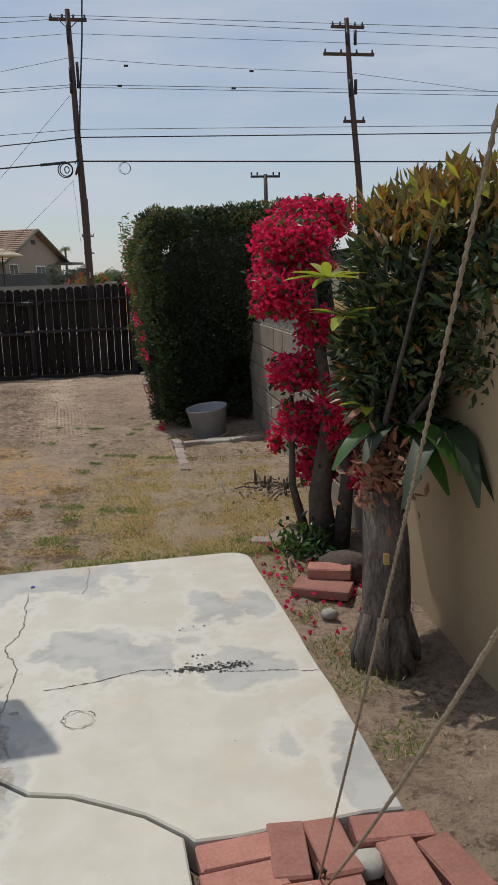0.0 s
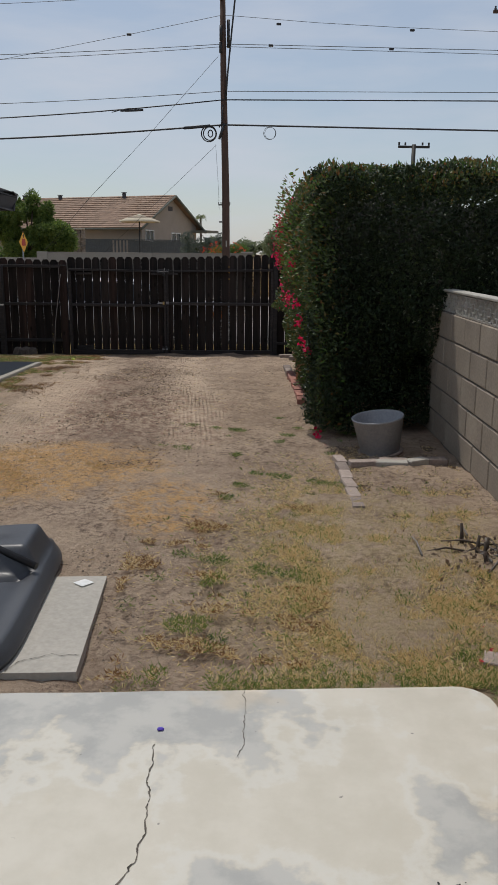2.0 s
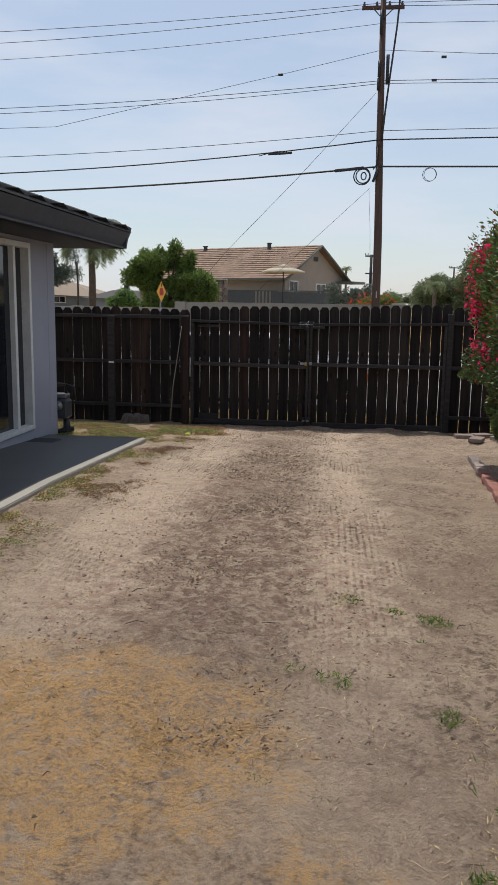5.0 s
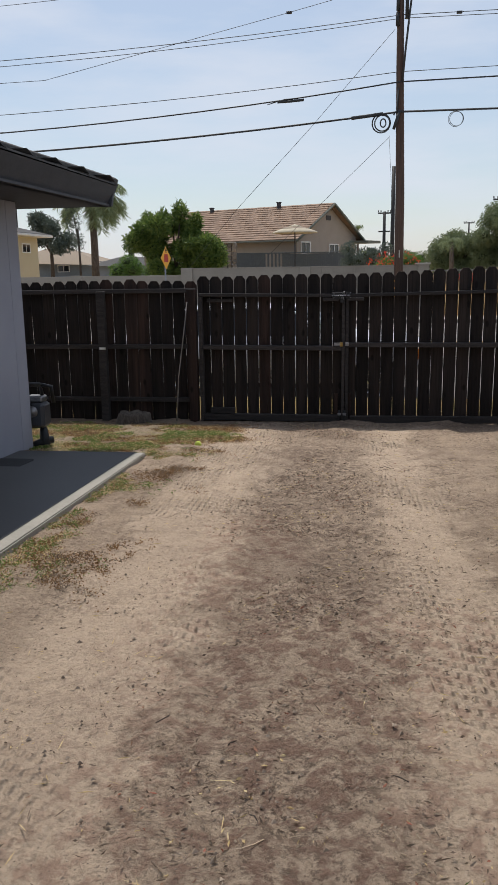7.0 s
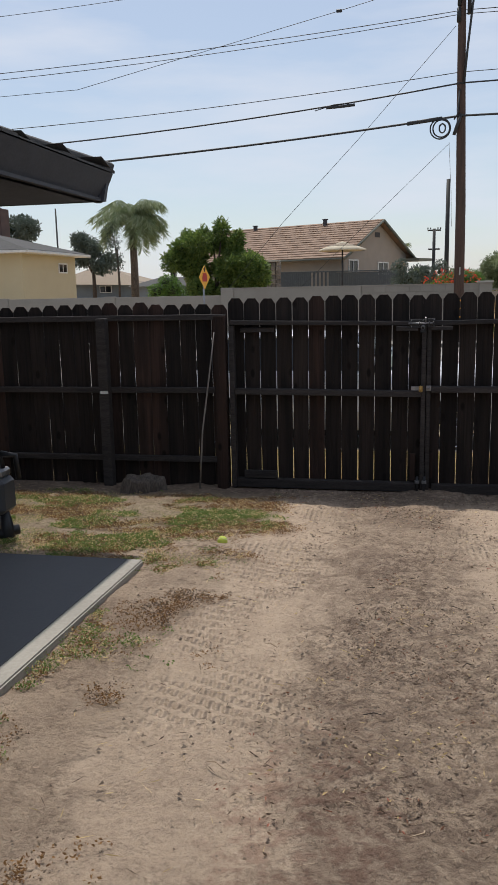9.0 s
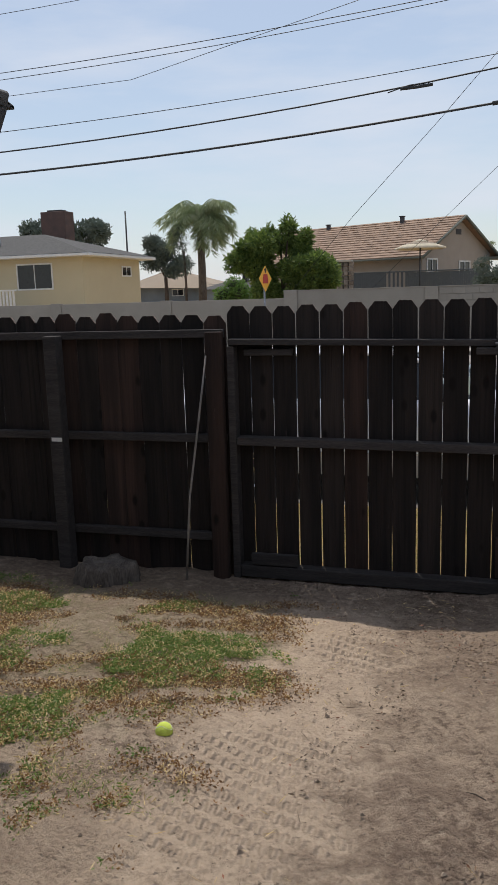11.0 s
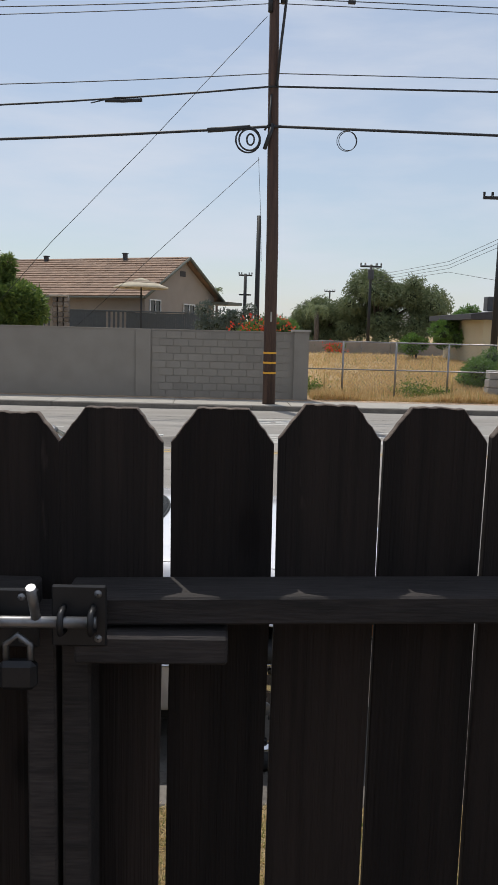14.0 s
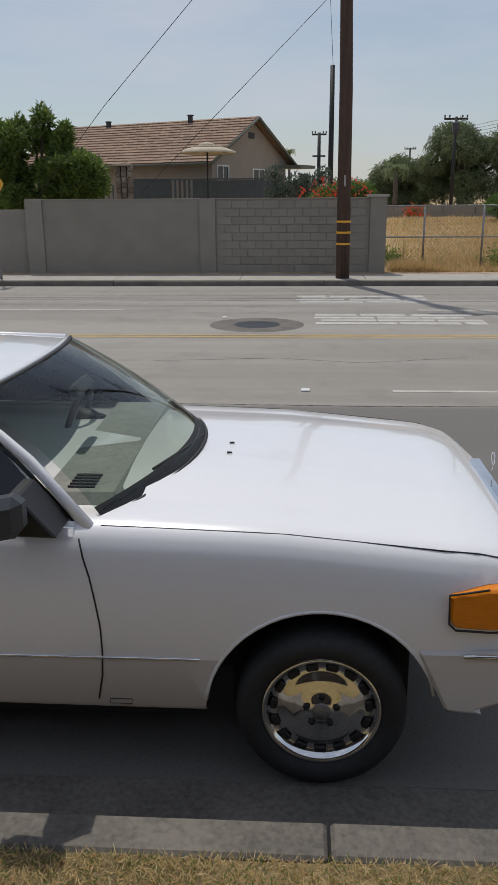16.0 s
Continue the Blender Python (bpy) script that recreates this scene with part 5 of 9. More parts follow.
planter = thing("planter", "tall pinkish terracotta planter partly under the hedge", "planter", at=(0.95, 10.7, 0.14))
part("pot", lathe([(0.001, 0), (0.145, 0), (0.175, 0.36), (0.20, 0.365), (0.205, 0.41), (0.19, 0.415), (0.175, 0.40), (0.16, 0.36), (0.001, 0.35)], 32), TERRA, planter)
part("soil", lathe([(0.001, 0.36), (0.165, 0.358)], 20), SOIL, planter)

ball = thing("tennis_ball", "yellow-green tennis ball lying in the weeds", "ball", at=(-2.31, 13.93, 0.03))
bm = bmesh.new()
bmesh.ops.create_icosphere(bm, subdivisions=4, radius=0.033)
for f in bm.faces:
    f.smooth = True
part("felt", bm, BALL, ball)
part("seam", tube([(0.0335 * math.sin(0.9 + 0.35 * math.cos(2 * a)) * math.cos(a), 0.0335 * math.sin(0.9 + 0.35 * math.cos(2 * a)) * math.sin(a), 0.0335 * math.cos(0.9 + 0.35 * math.cos(2 * a))) for a in np.linspace(0, 2 * math.pi, 30)], 0.0008, 4), WHITE, ball)

# ropes tied to a peg at the slab's corner
PEG = Vector((0.415, 1.545, 0.235))


def rope(points):
    rp = thing("rope", "frayed tan rope stretched down to a peg by the bricks", "rope", "ropes to the peg")
    for k in range(3):
        pts = []
        a, b = Vector(points[0]), Vector(points[1])
        n = 190
        d = (b - a).normalized()
        s = d.orthogonal().normalized()
        u = d.cross(s)
        for i in range(n + 1):
            t = i / n
            w = 2 * math.pi * (t * (b - a).length / 0.028 + k / 3)
            pts.append(a.lerp(b, t) + (s * math.cos(w) + u * math.sin(w)) * 0.0017 + Vector((0, 0, -0.03 * math.sin(math.pi * t))))
        part("strand", tube(pts, 0.0019, 5), ROPE, rp)


R1, R2 = ROPE_ENDS
rope((PEG, PEG + (Vector(R1) - PEG) * 1.5))
rope((PEG + Vector((0.02, -0.01, 0)), PEG + (Vector(R2) - PEG) * 1.5))
peg = thing("peg", "rusty bent steel peg between the bricks", "peg", at=PEG)
part("shaft", tube([(0, 0, -0.12), (0, 0, 0.02), (0.012, 0, 0.035), (0.024, 0, 0.02)], 0.007, 8), BLACKMETAL, peg)

# basketball stand: base lying on a concrete tile, struts, post, backboard
sheet("stone_slab", -1.25, -0.655, 4.0, 4.845, 0.238, CONCRETE, 0.18)
tagged(bpy.data.objects["stone_slab"], "pale concrete tile under the basketball stand", "paving slab", kind="")
bpy.data.objects["stone_slab"]["kind"] = ""
crack([(-0.90, 3.99), (-0.86, 4.08), (-0.76, 4.12), (-0.655, 4.11)], 0.002, 31, SHADE, 0.2415)
dia = bmesh.new()
dia.faces.new([dia.verts.new(p) for p in ((-0.745, 4.72, 0.243), (-0.70, 4.765, 0.243), (-0.745, 4.805, 0.243), (-0.79, 4.765, 0.243))])
tagged(part("paint_mark", dia, WHITE), "small white diamond painted on the tile", "paint mark")

stand = thing("basketball_stand", "portable basketball stand with charcoal plastic base", "basketball stand")


def stand_base():
    """Moulded tank: a side wall all round, a low foot at one corner, a high far block and a grooved near block."""
    def step(v, a, b):
        t = min(1.0, max(0.0, (v - a) / (b - a)))
        return t * t * (3 - 2 * t)

    x0, x1, y0, y1 = -2.3, -0.885, 3.935, 5.2
    n, m = 110, 100
    bm = bmesh.new()
    grid = []
    for j in range(m + 1):
        row = []
        for i in range(n + 1):
            u, v = 2 * i / n - 1, 2 * j / m - 1
            x = (x0 + x1) / 2 + (x1 - x0) / 2 * u * (1 - 0.07 * v ** 8)
            y = (y0 + y1) / 2 + (y1 - y0) / 2 * v * (1 - 0.08 * u ** 8)
            e = min(1 - abs(u), (1 - abs(v))) * 0.63
            z = 0.315 - 0.04 * (1 - step(e, 0, 0.045)) ** 2
            z += 0.10 * step(-x, 0.925, 1.0) * step(y, 4.69, 4.78) * (1 - step(y, 5.05, 5.13)) * (0.75 + 0.25 * step(-x, 1.5, 1.0))
            near = step(y, 3.99, 4.14) * (1 - step(y, 4.56, 4.68))
            z += near * (0.035 * step(-x, 0.96, 1.06) + 0.055 * step(-x, 1.12, 1.22))
            d = (x + 1.0) * 0.80 - (y - 4.66) * 0.60
            z -= 0.035 * math.exp(-(d / 0.03) ** 2) * step(e, 0.05, 0.12) * step(y, 4.0, 4.1)
            z += 0.055 * math.exp(-((x + 1.5) / 0.2) ** 4 - ((y - 4.42) / 0.16) ** 4)
            z -= 0.03 * math.exp(-((x + 1.45) / 0.3) ** 4 - ((y - 4.92) / 0.05) ** 2)
            row.append(bm.verts.new((x, y, z)))
        grid.append(row)
    for a, b in zip(grid, grid[1:]):
        for k in range(n):
            bm.faces.new((a[k], a[k + 1], b[k + 1], b[k]))
    border = grid[0] + [r[-1] for r in grid[1:]] + grid[-1][-2::-1] + [r[0] for r in grid[-2:0:-1]]
    prev = border
    c = Vector(((x0 + x1) / 2, (y0 + y1) / 2))
    for s, z in ((1.004, 0.262), (1.009, 0.259), (1.009, 0.253), (1.003, 0.25), (0.995, 0.2)):
        ring = [bm.verts.new((c.x + (v.co.x - c.x) * s, c.y + (v.co.y - c.y) * s, z)) for v in border]
        for k in range(len(ring)):
            bm.faces.new((prev[k], prev[(k + 1) % len(ring)], ring[(k + 1) % len(ring)], ring[k]))
        prev = ring
    for f in bm.faces:
        f.smooth = True
    bmesh.ops.recalc_face_normals(bm, faces=bm.faces)
    return bm


part("base", stand_base(), GREYPLASTIC, stand, "charcoal plastic water-filled base")
box("fill_cap", (-1.28, -1.20, 4.82, 4.89, 0.40, 0.43), DARKPLASTIC, stand, 0.01)
box("wheel_fork", (-1.22, -1.14, 3.89, 3.94, 0.24, 0.31), DARKPLASTIC, stand, 0.008)
part("wheel", lathe([(0.001, -0.02), (0.035, -0.02), (0.042, -0.012), (0.042, 0.012), (0.035, 0.02), (0.001, 0.02)], 20, "y"), RUBBER, stand, at=pose(-1.18, 3.885, 0.305, 0, 0, 90))
part("strut", tube([(-0.93, 4.70, 0.345), (-1.62, 4.98, 0.56)], 0.016, 10), BLACKMETAL, stand)
part("strut", tube([(-1.16, 4.05, 0.40), (-1.20, 4.62, 0.425), (-1.62, 4.95, 0.52)], 0.012, 10), BLACKMETAL, stand)
part("post", tube([(-1.66, 5.0, 0.36), (-1.42, 4.4, 1.4), (-1.2, 3.75, 2.5)], 0.045, 14), BLACKMETAL, stand)
for dx in (-0.12, 0.12):
    part("arm", tube([(-1.23 + dx * 0.3, 3.85, 2.35), (-1.2 + dx, 3.36, 2.66)], 0.013, 8), BLACKMETAL, stand)
    part("arm", tube([(-1.28 + dx * 0.3, 4.0, 2.05), (-1.2 + dx, 3.36, 2.2)], 0.013, 8), BLACKMETAL, stand)
board = box("backboard", (-1.75, -0.66, 3.285, 3.297, 2.09, 2.78), BOARDGLASS, stand, 0.002, "clear acrylic backboard")
for dims in ((-0.672, -0.635, 3.27, 3.315, 2.06, 2.81), (-1.77, -1.735, 3.27, 3.315, 2.06, 2.81), (-1.735, -0.672, 3.27, 3.315, 2.78, 2.81), (-1.735, -0.672, 3.27, 3.315, 2.06, 2.085)):
    part("frame_bar", (lambda b: (boxm(b, *dims, bevel=0.005), b)[1])(bmesh.new()), BLACKMETAL, board)
part("corner_pad", (lambda b: (boxm(b, -0.69, -0.64, 3.25, 3.325, 2.045, 2.22, bevel=0.012), boxm(b, -0.95, -0.69, 3.25, 3.325, 2.045, 2.10, bevel=0.012), b)[2])(bmesh.new()), DARKPLASTIC, board, "black padded corner")
part("border", (lambda b: (boxm(b, -0.70, -0.69, 3.280, 3.283, 2.12, 2.75), boxm(b, -1.72, -0.71, 3.280, 3.283, 2.115, 2.125), b)[2])(bmesh.new()), WHITE, board, "thin white painted border")
for dims in ((-0.745, -0.735, 3.280, 3.283, 2.165, 2.185), (-0.765, -0.750, 3.280, 3.283, 2.165, 2.185)):
    part("mark", (lambda b: (boxm(b, *dims), b)[1])(bmesh.new()), BLACK, board)
rim = part("rim", tube([(-1.2 + 0.23 * math.cos(a), 2.93 + 0.23 * math.sin(a), 2.24) for a in np.linspace(0, 2 * math.pi, 33)], 0.008, 8, False), REDPAINT, stand, "red hoop rim")
box("rim_bracket", (-1.28, -1.12, 3.14, 3.28, 2.18, 2.25), REDPAINT, stand, 0.005)


# ---- planting ----
def soft_noise(x, y, s, seed):
    r = np.random.default_rng(seed)
    v = 0
    for k in range(6):
        a, p = r.random() * 6.28, r.random() * 6.28
        v = v + np.sin(s * (0.7 + 0.3 * k) * (x * np.cos(a) + y * np.sin(a)) + p)
    return v / 2.4


def hedge():
    t = thing("hedge", "tall clipped dark green hedge with red bougainvillea sprays", "hedge")
    rng = np.random.default_rng(2)
    # Near-black cores: the shade between the leaves put into colour.
    bm = bmesh.new()
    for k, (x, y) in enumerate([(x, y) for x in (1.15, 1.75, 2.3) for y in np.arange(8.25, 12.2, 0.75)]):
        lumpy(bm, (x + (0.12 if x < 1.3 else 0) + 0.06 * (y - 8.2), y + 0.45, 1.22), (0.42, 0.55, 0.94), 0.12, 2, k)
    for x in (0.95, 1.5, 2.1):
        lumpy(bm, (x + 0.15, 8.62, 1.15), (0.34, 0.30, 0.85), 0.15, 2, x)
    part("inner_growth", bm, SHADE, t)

    def face_leaves(name, n, kind, mats, size, probs):
        u, v = rng.random(n), rng.random(n)
        dep = rng.random(n) ** 1.7 * 0.22
        if kind == "west":
            y = 7.72 + 5.2 * u
            z = 0.27 + (2.03 + 0.1 * np.minimum((y - 7.7) / 2, 1)) * v
            z = np.where(y > 9.8, np.maximum(z, 0.22 + np.minimum((y - 9.8) * 0.6, 0.75)), z)
            x = 0.64 - 0.12 * np.exp(-((z - 1.9) / 0.5) ** 2) + 0.10 * np.exp(-((z - 0.4) / 0.35) ** 2) + 0.065 * (y - 7.7) * np.clip((z - 0.5) / 1.2, 0.25, 1)
            lump = 0.045 * soft_noise(y, z, 9, 12) + 0.07 * np.sin(y * 3.1 + 1.3 * np.sin(z * 2.3)) * np.cos(z * 3.7 + y) + 0.035 * np.sin(y * 9 + z * 7)
            rim = np.clip(1 - (2.27 - z) / 0.22, 0, 1)
            pos = np.stack([x + lump + dep + rim * 0.2, y, z], 1)
            nrm = np.array([[-1.0, 0, 0.15]])
        elif kind == "south":
            x = 0.58 + 1.9 * u
            z = 0.27 + 2.02 * v + 0.03 * np.sin(x * 5)
            y = 7.78 + 0.04 * soft_noise(x, z, 9, 13) + 0.07 * np.sin(x * 4 + z * 3) + 0.04 * np.cos(z * 8) - 0.06 * np.exp(-((z - 1.9) / 0.4) ** 2)
            y = y + 0.16 * np.clip((0.9 - z) / 0.7, 0, 1) * (x > 0.8) + 0.20 * np.exp(-((x - 0.55) / 0.13) ** 2)
            pos = np.stack([x, y + dep, z], 1)
            nrm = np.array([[0, -1.0, 0.15]])
        else:
            y = 7.72 + 5.2 * v
            x = 0.52 + 0.06 * (y - 7.7) + 2.05 * u
            z = 2.29 + 0.04 * np.sin(x * 5 + y * 3) + 0.04 * np.sin(y * 7 + x) + 0.06 * np.minimum((y - 7.7) / 2, 1)
            z = z + np.minimum(rng.exponential(0.012, n), 0.045) + 0.02 * soft_noise(x, y, 16, 9) - 0.03 - 0.12 * np.exp(-(2.05 * u / 0.12) ** 2)
            pos = np.stack([x, y, z - dep * 0.5], 1)
            nrm = np.array([[0, 0, 1.0]])
        way = nrm + rng.normal(size=(n, 3)) * 0.65
        idx = rng.choice(len(mats), n, p=probs)
        ob = quads(name, pos, way, size * rng.uniform(0.6, 1.4, n), size * 0.5 * rng.uniform(0.7, 1.3, n), mats, idx, rng)
        ob.parent = t
        return tagged(ob, kind="stuff")

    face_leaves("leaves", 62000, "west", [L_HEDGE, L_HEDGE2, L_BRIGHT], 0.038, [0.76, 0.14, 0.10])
    # South side faces away from the sun; its shade is put into darker leaves.
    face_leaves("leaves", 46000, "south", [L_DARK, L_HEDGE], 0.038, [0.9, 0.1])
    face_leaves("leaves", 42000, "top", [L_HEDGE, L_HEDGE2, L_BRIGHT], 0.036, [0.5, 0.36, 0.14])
    # sprays reaching out, and blossom clusters
    n = 700
    y = 7.8 + 5.1 * rng.random(n)
    z = 1.4 + 0.88 * rng.random(n)
    pos = np.stack([0.50 + 0.06 * (y - 7.7) - 0.14 * rng.random(n) * np.exp(-((z - 2.0) / 0.5) ** 2), y, z], 1)
    ob = quads("sprays", pos, np.array([[-0.8, 0, 0.5]]) + rng.normal(size=(n, 3)) * 0.5, 0.045, 0.018, [L_HEDGE2, L_BRIGHT], rng.integers(0, 2, n), rng)
    ob.parent = t
    cl = [(0.44, 12.3, 1.95, 0.28), (0.46, 12.0, 2.1, 0.2), (0.40, 11.8, 1.7, 0.2), (0.5, 11.5, 1.35, 0.2), (0.48, 12.4, 1.35, 0.14), (0.46, 9.9, 1.30, 0.12), (0.5, 8.7, 1.15, 0.07), (0.44, 8.9, 1.65, 0.08), (0.5, 8.05, 1.05, 0.06), (0.54, 7.95, 0.98, 0.05), (0.45, 9.3, 2.0, 0.05), (0.62, 7.75, 0.33, 0.06), (0.5, 10.8, 2.3, 0.08), (0.47, 8.6, 1.32, 0.06), (1.95, 7.65, 2.05, 0.10)]
    c = np.array(cl)
    c[:, 0] += 0.055 * (c[:, 1] - 7.9) * (c[:, 0] < 1)
    k = rng.choice(len(c), 620, p=c[:, 3] ** 1.5 / (c[:, 3] ** 1.5).sum())
    pos = c[k, :3] + np.array([[0.05, 0, -0.1]]) + rng.normal(size=(620, 3)) * c[k, 3:] * np.array([[0.2, 0.5, 0.42]])
    ob = quads("bracts", pos, rng.normal(size=(620, 3)), 0.034, 0.030, [L_RED], None, rng)
    ob.parent = t
    tagged(ob, "crimson bougainvillea bracts", kind="stuff")
    ob.name = "blossom"
    part("stem", tube([(1.62, 7.9, 1.3), (1.60, 7.85, 1.8)], 0.03, 8), GREYWOOD, t)
    for k in range(10):
        x, y = 0.9 + 0.12 * k, 8.1 + 0.45 * k
        part("stem", tube([(x, y, level(y) - 0.05), (x + 0.05, y + 0.05, 0.8), (x, y, 1.3)], [0.03, 0.022, 0.015], 7), BARKDARK, t)
    return t


hedge()


def bougainvillea():
    t = thing("bougainvillea", "bougainvillea shrub covered with crimson bracts spilling over the wall", "shrub")
    rng = np.random.default_rng(5)
    cl = [(1.12, 4.35, 1.78, 0.24, 0.35, 0.20), (1.0, 4.2, 1.55, 0.17, 0.3, 0.16), (1.3, 4.6, 1.95, 0.25, 0.4, 0.14), (1.08, 4.2, 1.12, 0.15, 0.28, 0.12), (1.12, 4.15, 0.85, 0.16, 0.25, 0.13), (1.18, 4.1, 0.62, 0.15, 0.2, 0.10), (1.25, 3.9, 0.95, 0.14, 0.2, 0.2), (1.2, 4.15, 1.35, 0.12, 0.22, 0.14), (1.0, 4.35, 0.72, 0.05, 0.12, 0.1), (1.32, 3.75, 0.62, 0.1, 0.1, 0.08), (1.22, 4.0, 0.75, 0.12, 0.2, 0.12)]
    c = np.array(cl)
    wgt = c[:, 3] * c[:, 4] * c[:, 5]
    n = 24000
    k = rng.choice(len(c), n, p=wgt / wgt.sum())
    d = rng.normal(size=(n, 3))
    d /= np.linalg.norm(d, axis=1, keepdims=True)
    tuft = rng.integers(0, 60, n)
    off = np.stack([np.sin(tuft * 2.1 + k), np.cos(tuft * 1.7 + k), np.sin(tuft * 3.3)], 1) * 0.35
    pos = c[k, :3] + (d * 0.45 * rng.random((n, 1)) ** 0.4 + off) * c[k, 3:] * 1.15
    ob = quads("bracts", pos, rng.normal(size=(n, 3)), 0.03 * rng.uniform(0.7, 1.3, n), 0.027, [L_RED], None, rng)
    ob.parent = t
    tagged(ob, "crimson papery bracts", kind="stuff")
    n = 3500
    k = rng.choice(len(c), n, p=wgt / wgt.sum())
    pos = c[k, :3] + np.clip(rng.normal(size=(n, 3)), -1.6, 1.6) * c[k, 3:] * 0.45
    ob = quads("leaves", pos, rng.normal(size=(n, 3)), 0.04, 0.024, [L_DARK, L_GREEN], rng.integers(0, 2, n), rng)
    ob.parent = t
    tagged(ob, kind="stuff")
    trunk = [[(1.14, 3.86, 0.18), (1.12, 3.88, 0.5), (1.2, 3.95, 0.9), (1.18, 4.1, 1.4), (1.2, 4.3, 1.75)], [(1.2, 3.8, 0.2), (1.26, 3.84, 0.6), (1.24, 3.95, 1.1)], [(1.08, 3.95, 0.2), (1.0, 3.98, 0.55), (1.05, 4.15, 1.0)]]
    for p, r in zip(trunk, ([0.085, 0.06, 0.04, 0.025, 0.012], [0.05, 0.035, 0.02], [0.03, 0.02, 0.012])):
        part("trunk", tube(p, r, 10), BARKDARK, t)
    # Black lumps stand in for shade within the upper clusters.
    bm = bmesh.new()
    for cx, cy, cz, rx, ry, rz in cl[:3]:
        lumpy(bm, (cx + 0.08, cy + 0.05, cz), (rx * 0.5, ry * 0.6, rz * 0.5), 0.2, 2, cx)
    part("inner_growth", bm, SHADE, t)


bougainvillea()


def croton():
    t = thing("croton_shrub", "shrub on an old stump with orange, yellow and dark green leaves", "shrub")
    rng = np.random.default_rng(7)
    # thick old trunk with root flares
    bm = tube([(0.97, 2.56, 0.14), (0.97, 2.57, 0.30), (0.99, 2.6, 0.45), (1.01, 2.64, 0.65), (1.0, 2.66, 0.86)], [0.105, 0.088, 0.084, 0.086, 0.075], 28)
    for v in bm.verts:
        a = math.atan2(v.co.y - 2.6, v.co.x - 0.98)
        k = 1 + 0.09 * math.sin(5 * a + v.co.z * 6) + 0.05 * math.sin(11 * a)
        v.co.x, v.co.y = 0.98 + (v.co.x - 0.98) * k, 2.6 + (v.co.y - 2.6) * k
    part("trunk", bm, BARK, t)
    for k in range(8):
        a = k * 0.85 - 2.9
        part("root", tube([(0.98 + 0.07 * math.cos(a), 2.58 + 0.07 * math.sin(a), 0.42), (0.98 + 0.105 * math.cos(a), 2.58 + 0.105 * math.sin(a), 0.28), (0.98 + 0.125 * math.cos(a + 0.2), 2.58 + 0.125 * math.sin(a + 0.2), 0.22)], [0.022, 0.028, 0.012], 8), BARK, t)
    tops = []
    for k in range(9):
        a = rng.random() * 6.28
        top = (1.25 + 0.28 * math.cos(a) + 0.12, 2.85 + 0.35 * math.sin(a), 1.5 + 0.35 * rng.random())
        tops.append(top)
        part("branch", tube([(1.0, 2.66, 0.82), (1.08 + 0.1 * math.cos(a), 2.72 + 0.1 * math.sin(a), 1.12), top], [0.018, 0.011, 0.006], 7), BARKDARK, t)
    part("branch", tube([(1.06, 2.62, 0.84), (1.13, 2.58, 0.97), (1.09, 2.6, 1.12)], [0.02, 0.014, 0.008], 8), BARK, t)
    box("nailed_tag", (0.952, 0.972, 2.515, 2.53, 0.62, 0.66), PAINTY, t, 0.001)
    # Shade inside the crown, as near-black lumps behind the leaves.
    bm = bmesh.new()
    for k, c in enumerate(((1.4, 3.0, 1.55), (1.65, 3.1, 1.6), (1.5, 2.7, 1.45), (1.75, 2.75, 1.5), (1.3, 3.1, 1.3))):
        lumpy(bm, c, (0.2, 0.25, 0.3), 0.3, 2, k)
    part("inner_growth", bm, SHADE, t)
    cl = np.array([(1.3, 2.95, 1.55, 0.33, 0.4, 0.40), (1.6, 3.0, 1.6, 0.4, 0.45, 0.42), (1.85, 2.8, 1.55, 0.35, 0.5, 0.5), (1.12, 2.9, 1.3, 0.2, 0.3, 0.3), (1.5, 2.5, 1.45, 0.35, 0.3, 0.35)])
    n = 19000
    k = rng.integers(0, len(cl), n)
    d = rng.normal(size=(n, 3))
    d /= np.linalg.norm(d, axis=1, keepdims=True)
    pos = cl[k, :3] + d * cl[k, 3:] * rng.uniform(0.55, 1.0, (n, 1))
    ob = quads("leaves", pos, d * 0.7 + rng.normal(size=(n, 3)) * 0.6 + np.array([[-0.1, -0.1, 0.25]]), 0.055 * rng.uniform(0.6, 1.4, n), 0.023, [L_DARK, L_HEDGE, L_HEDGE2], rng.choice(3, n, p=[0.5, 0.35, 0.15]), rng)
    ob.parent = t
    tagged(ob, kind="stuff")
    # upright orange tips along the top
    n = 1500
    x = 1.05 + 1.0 * rng.random(n)
    y = 2.55 + 0.7 * rng.random(n)
    z = 1.78 + 0.2 * rng.random(n) - 0.35 * np.clip(1.3 - x, 0, 1) + 0.02 * np.sin(x * 20)
    ob = leaves("tip_leaves", np.stack([x, y, z], 1), np.array([[0, 0, 1.0]]) + rng.normal(size=(n, 3)) * 0.45, 0.078 * rng.uniform(0.5, 1.4, n), 0.026, [L_ORANGE, L_HEDGE2, L_LIME], rng.choice(3, n, p=[0.52, 0.42, 0.06]), rng)
    ob.parent = t
    tagged(ob, "upright orange and olive tip leaves", kind="stuff")
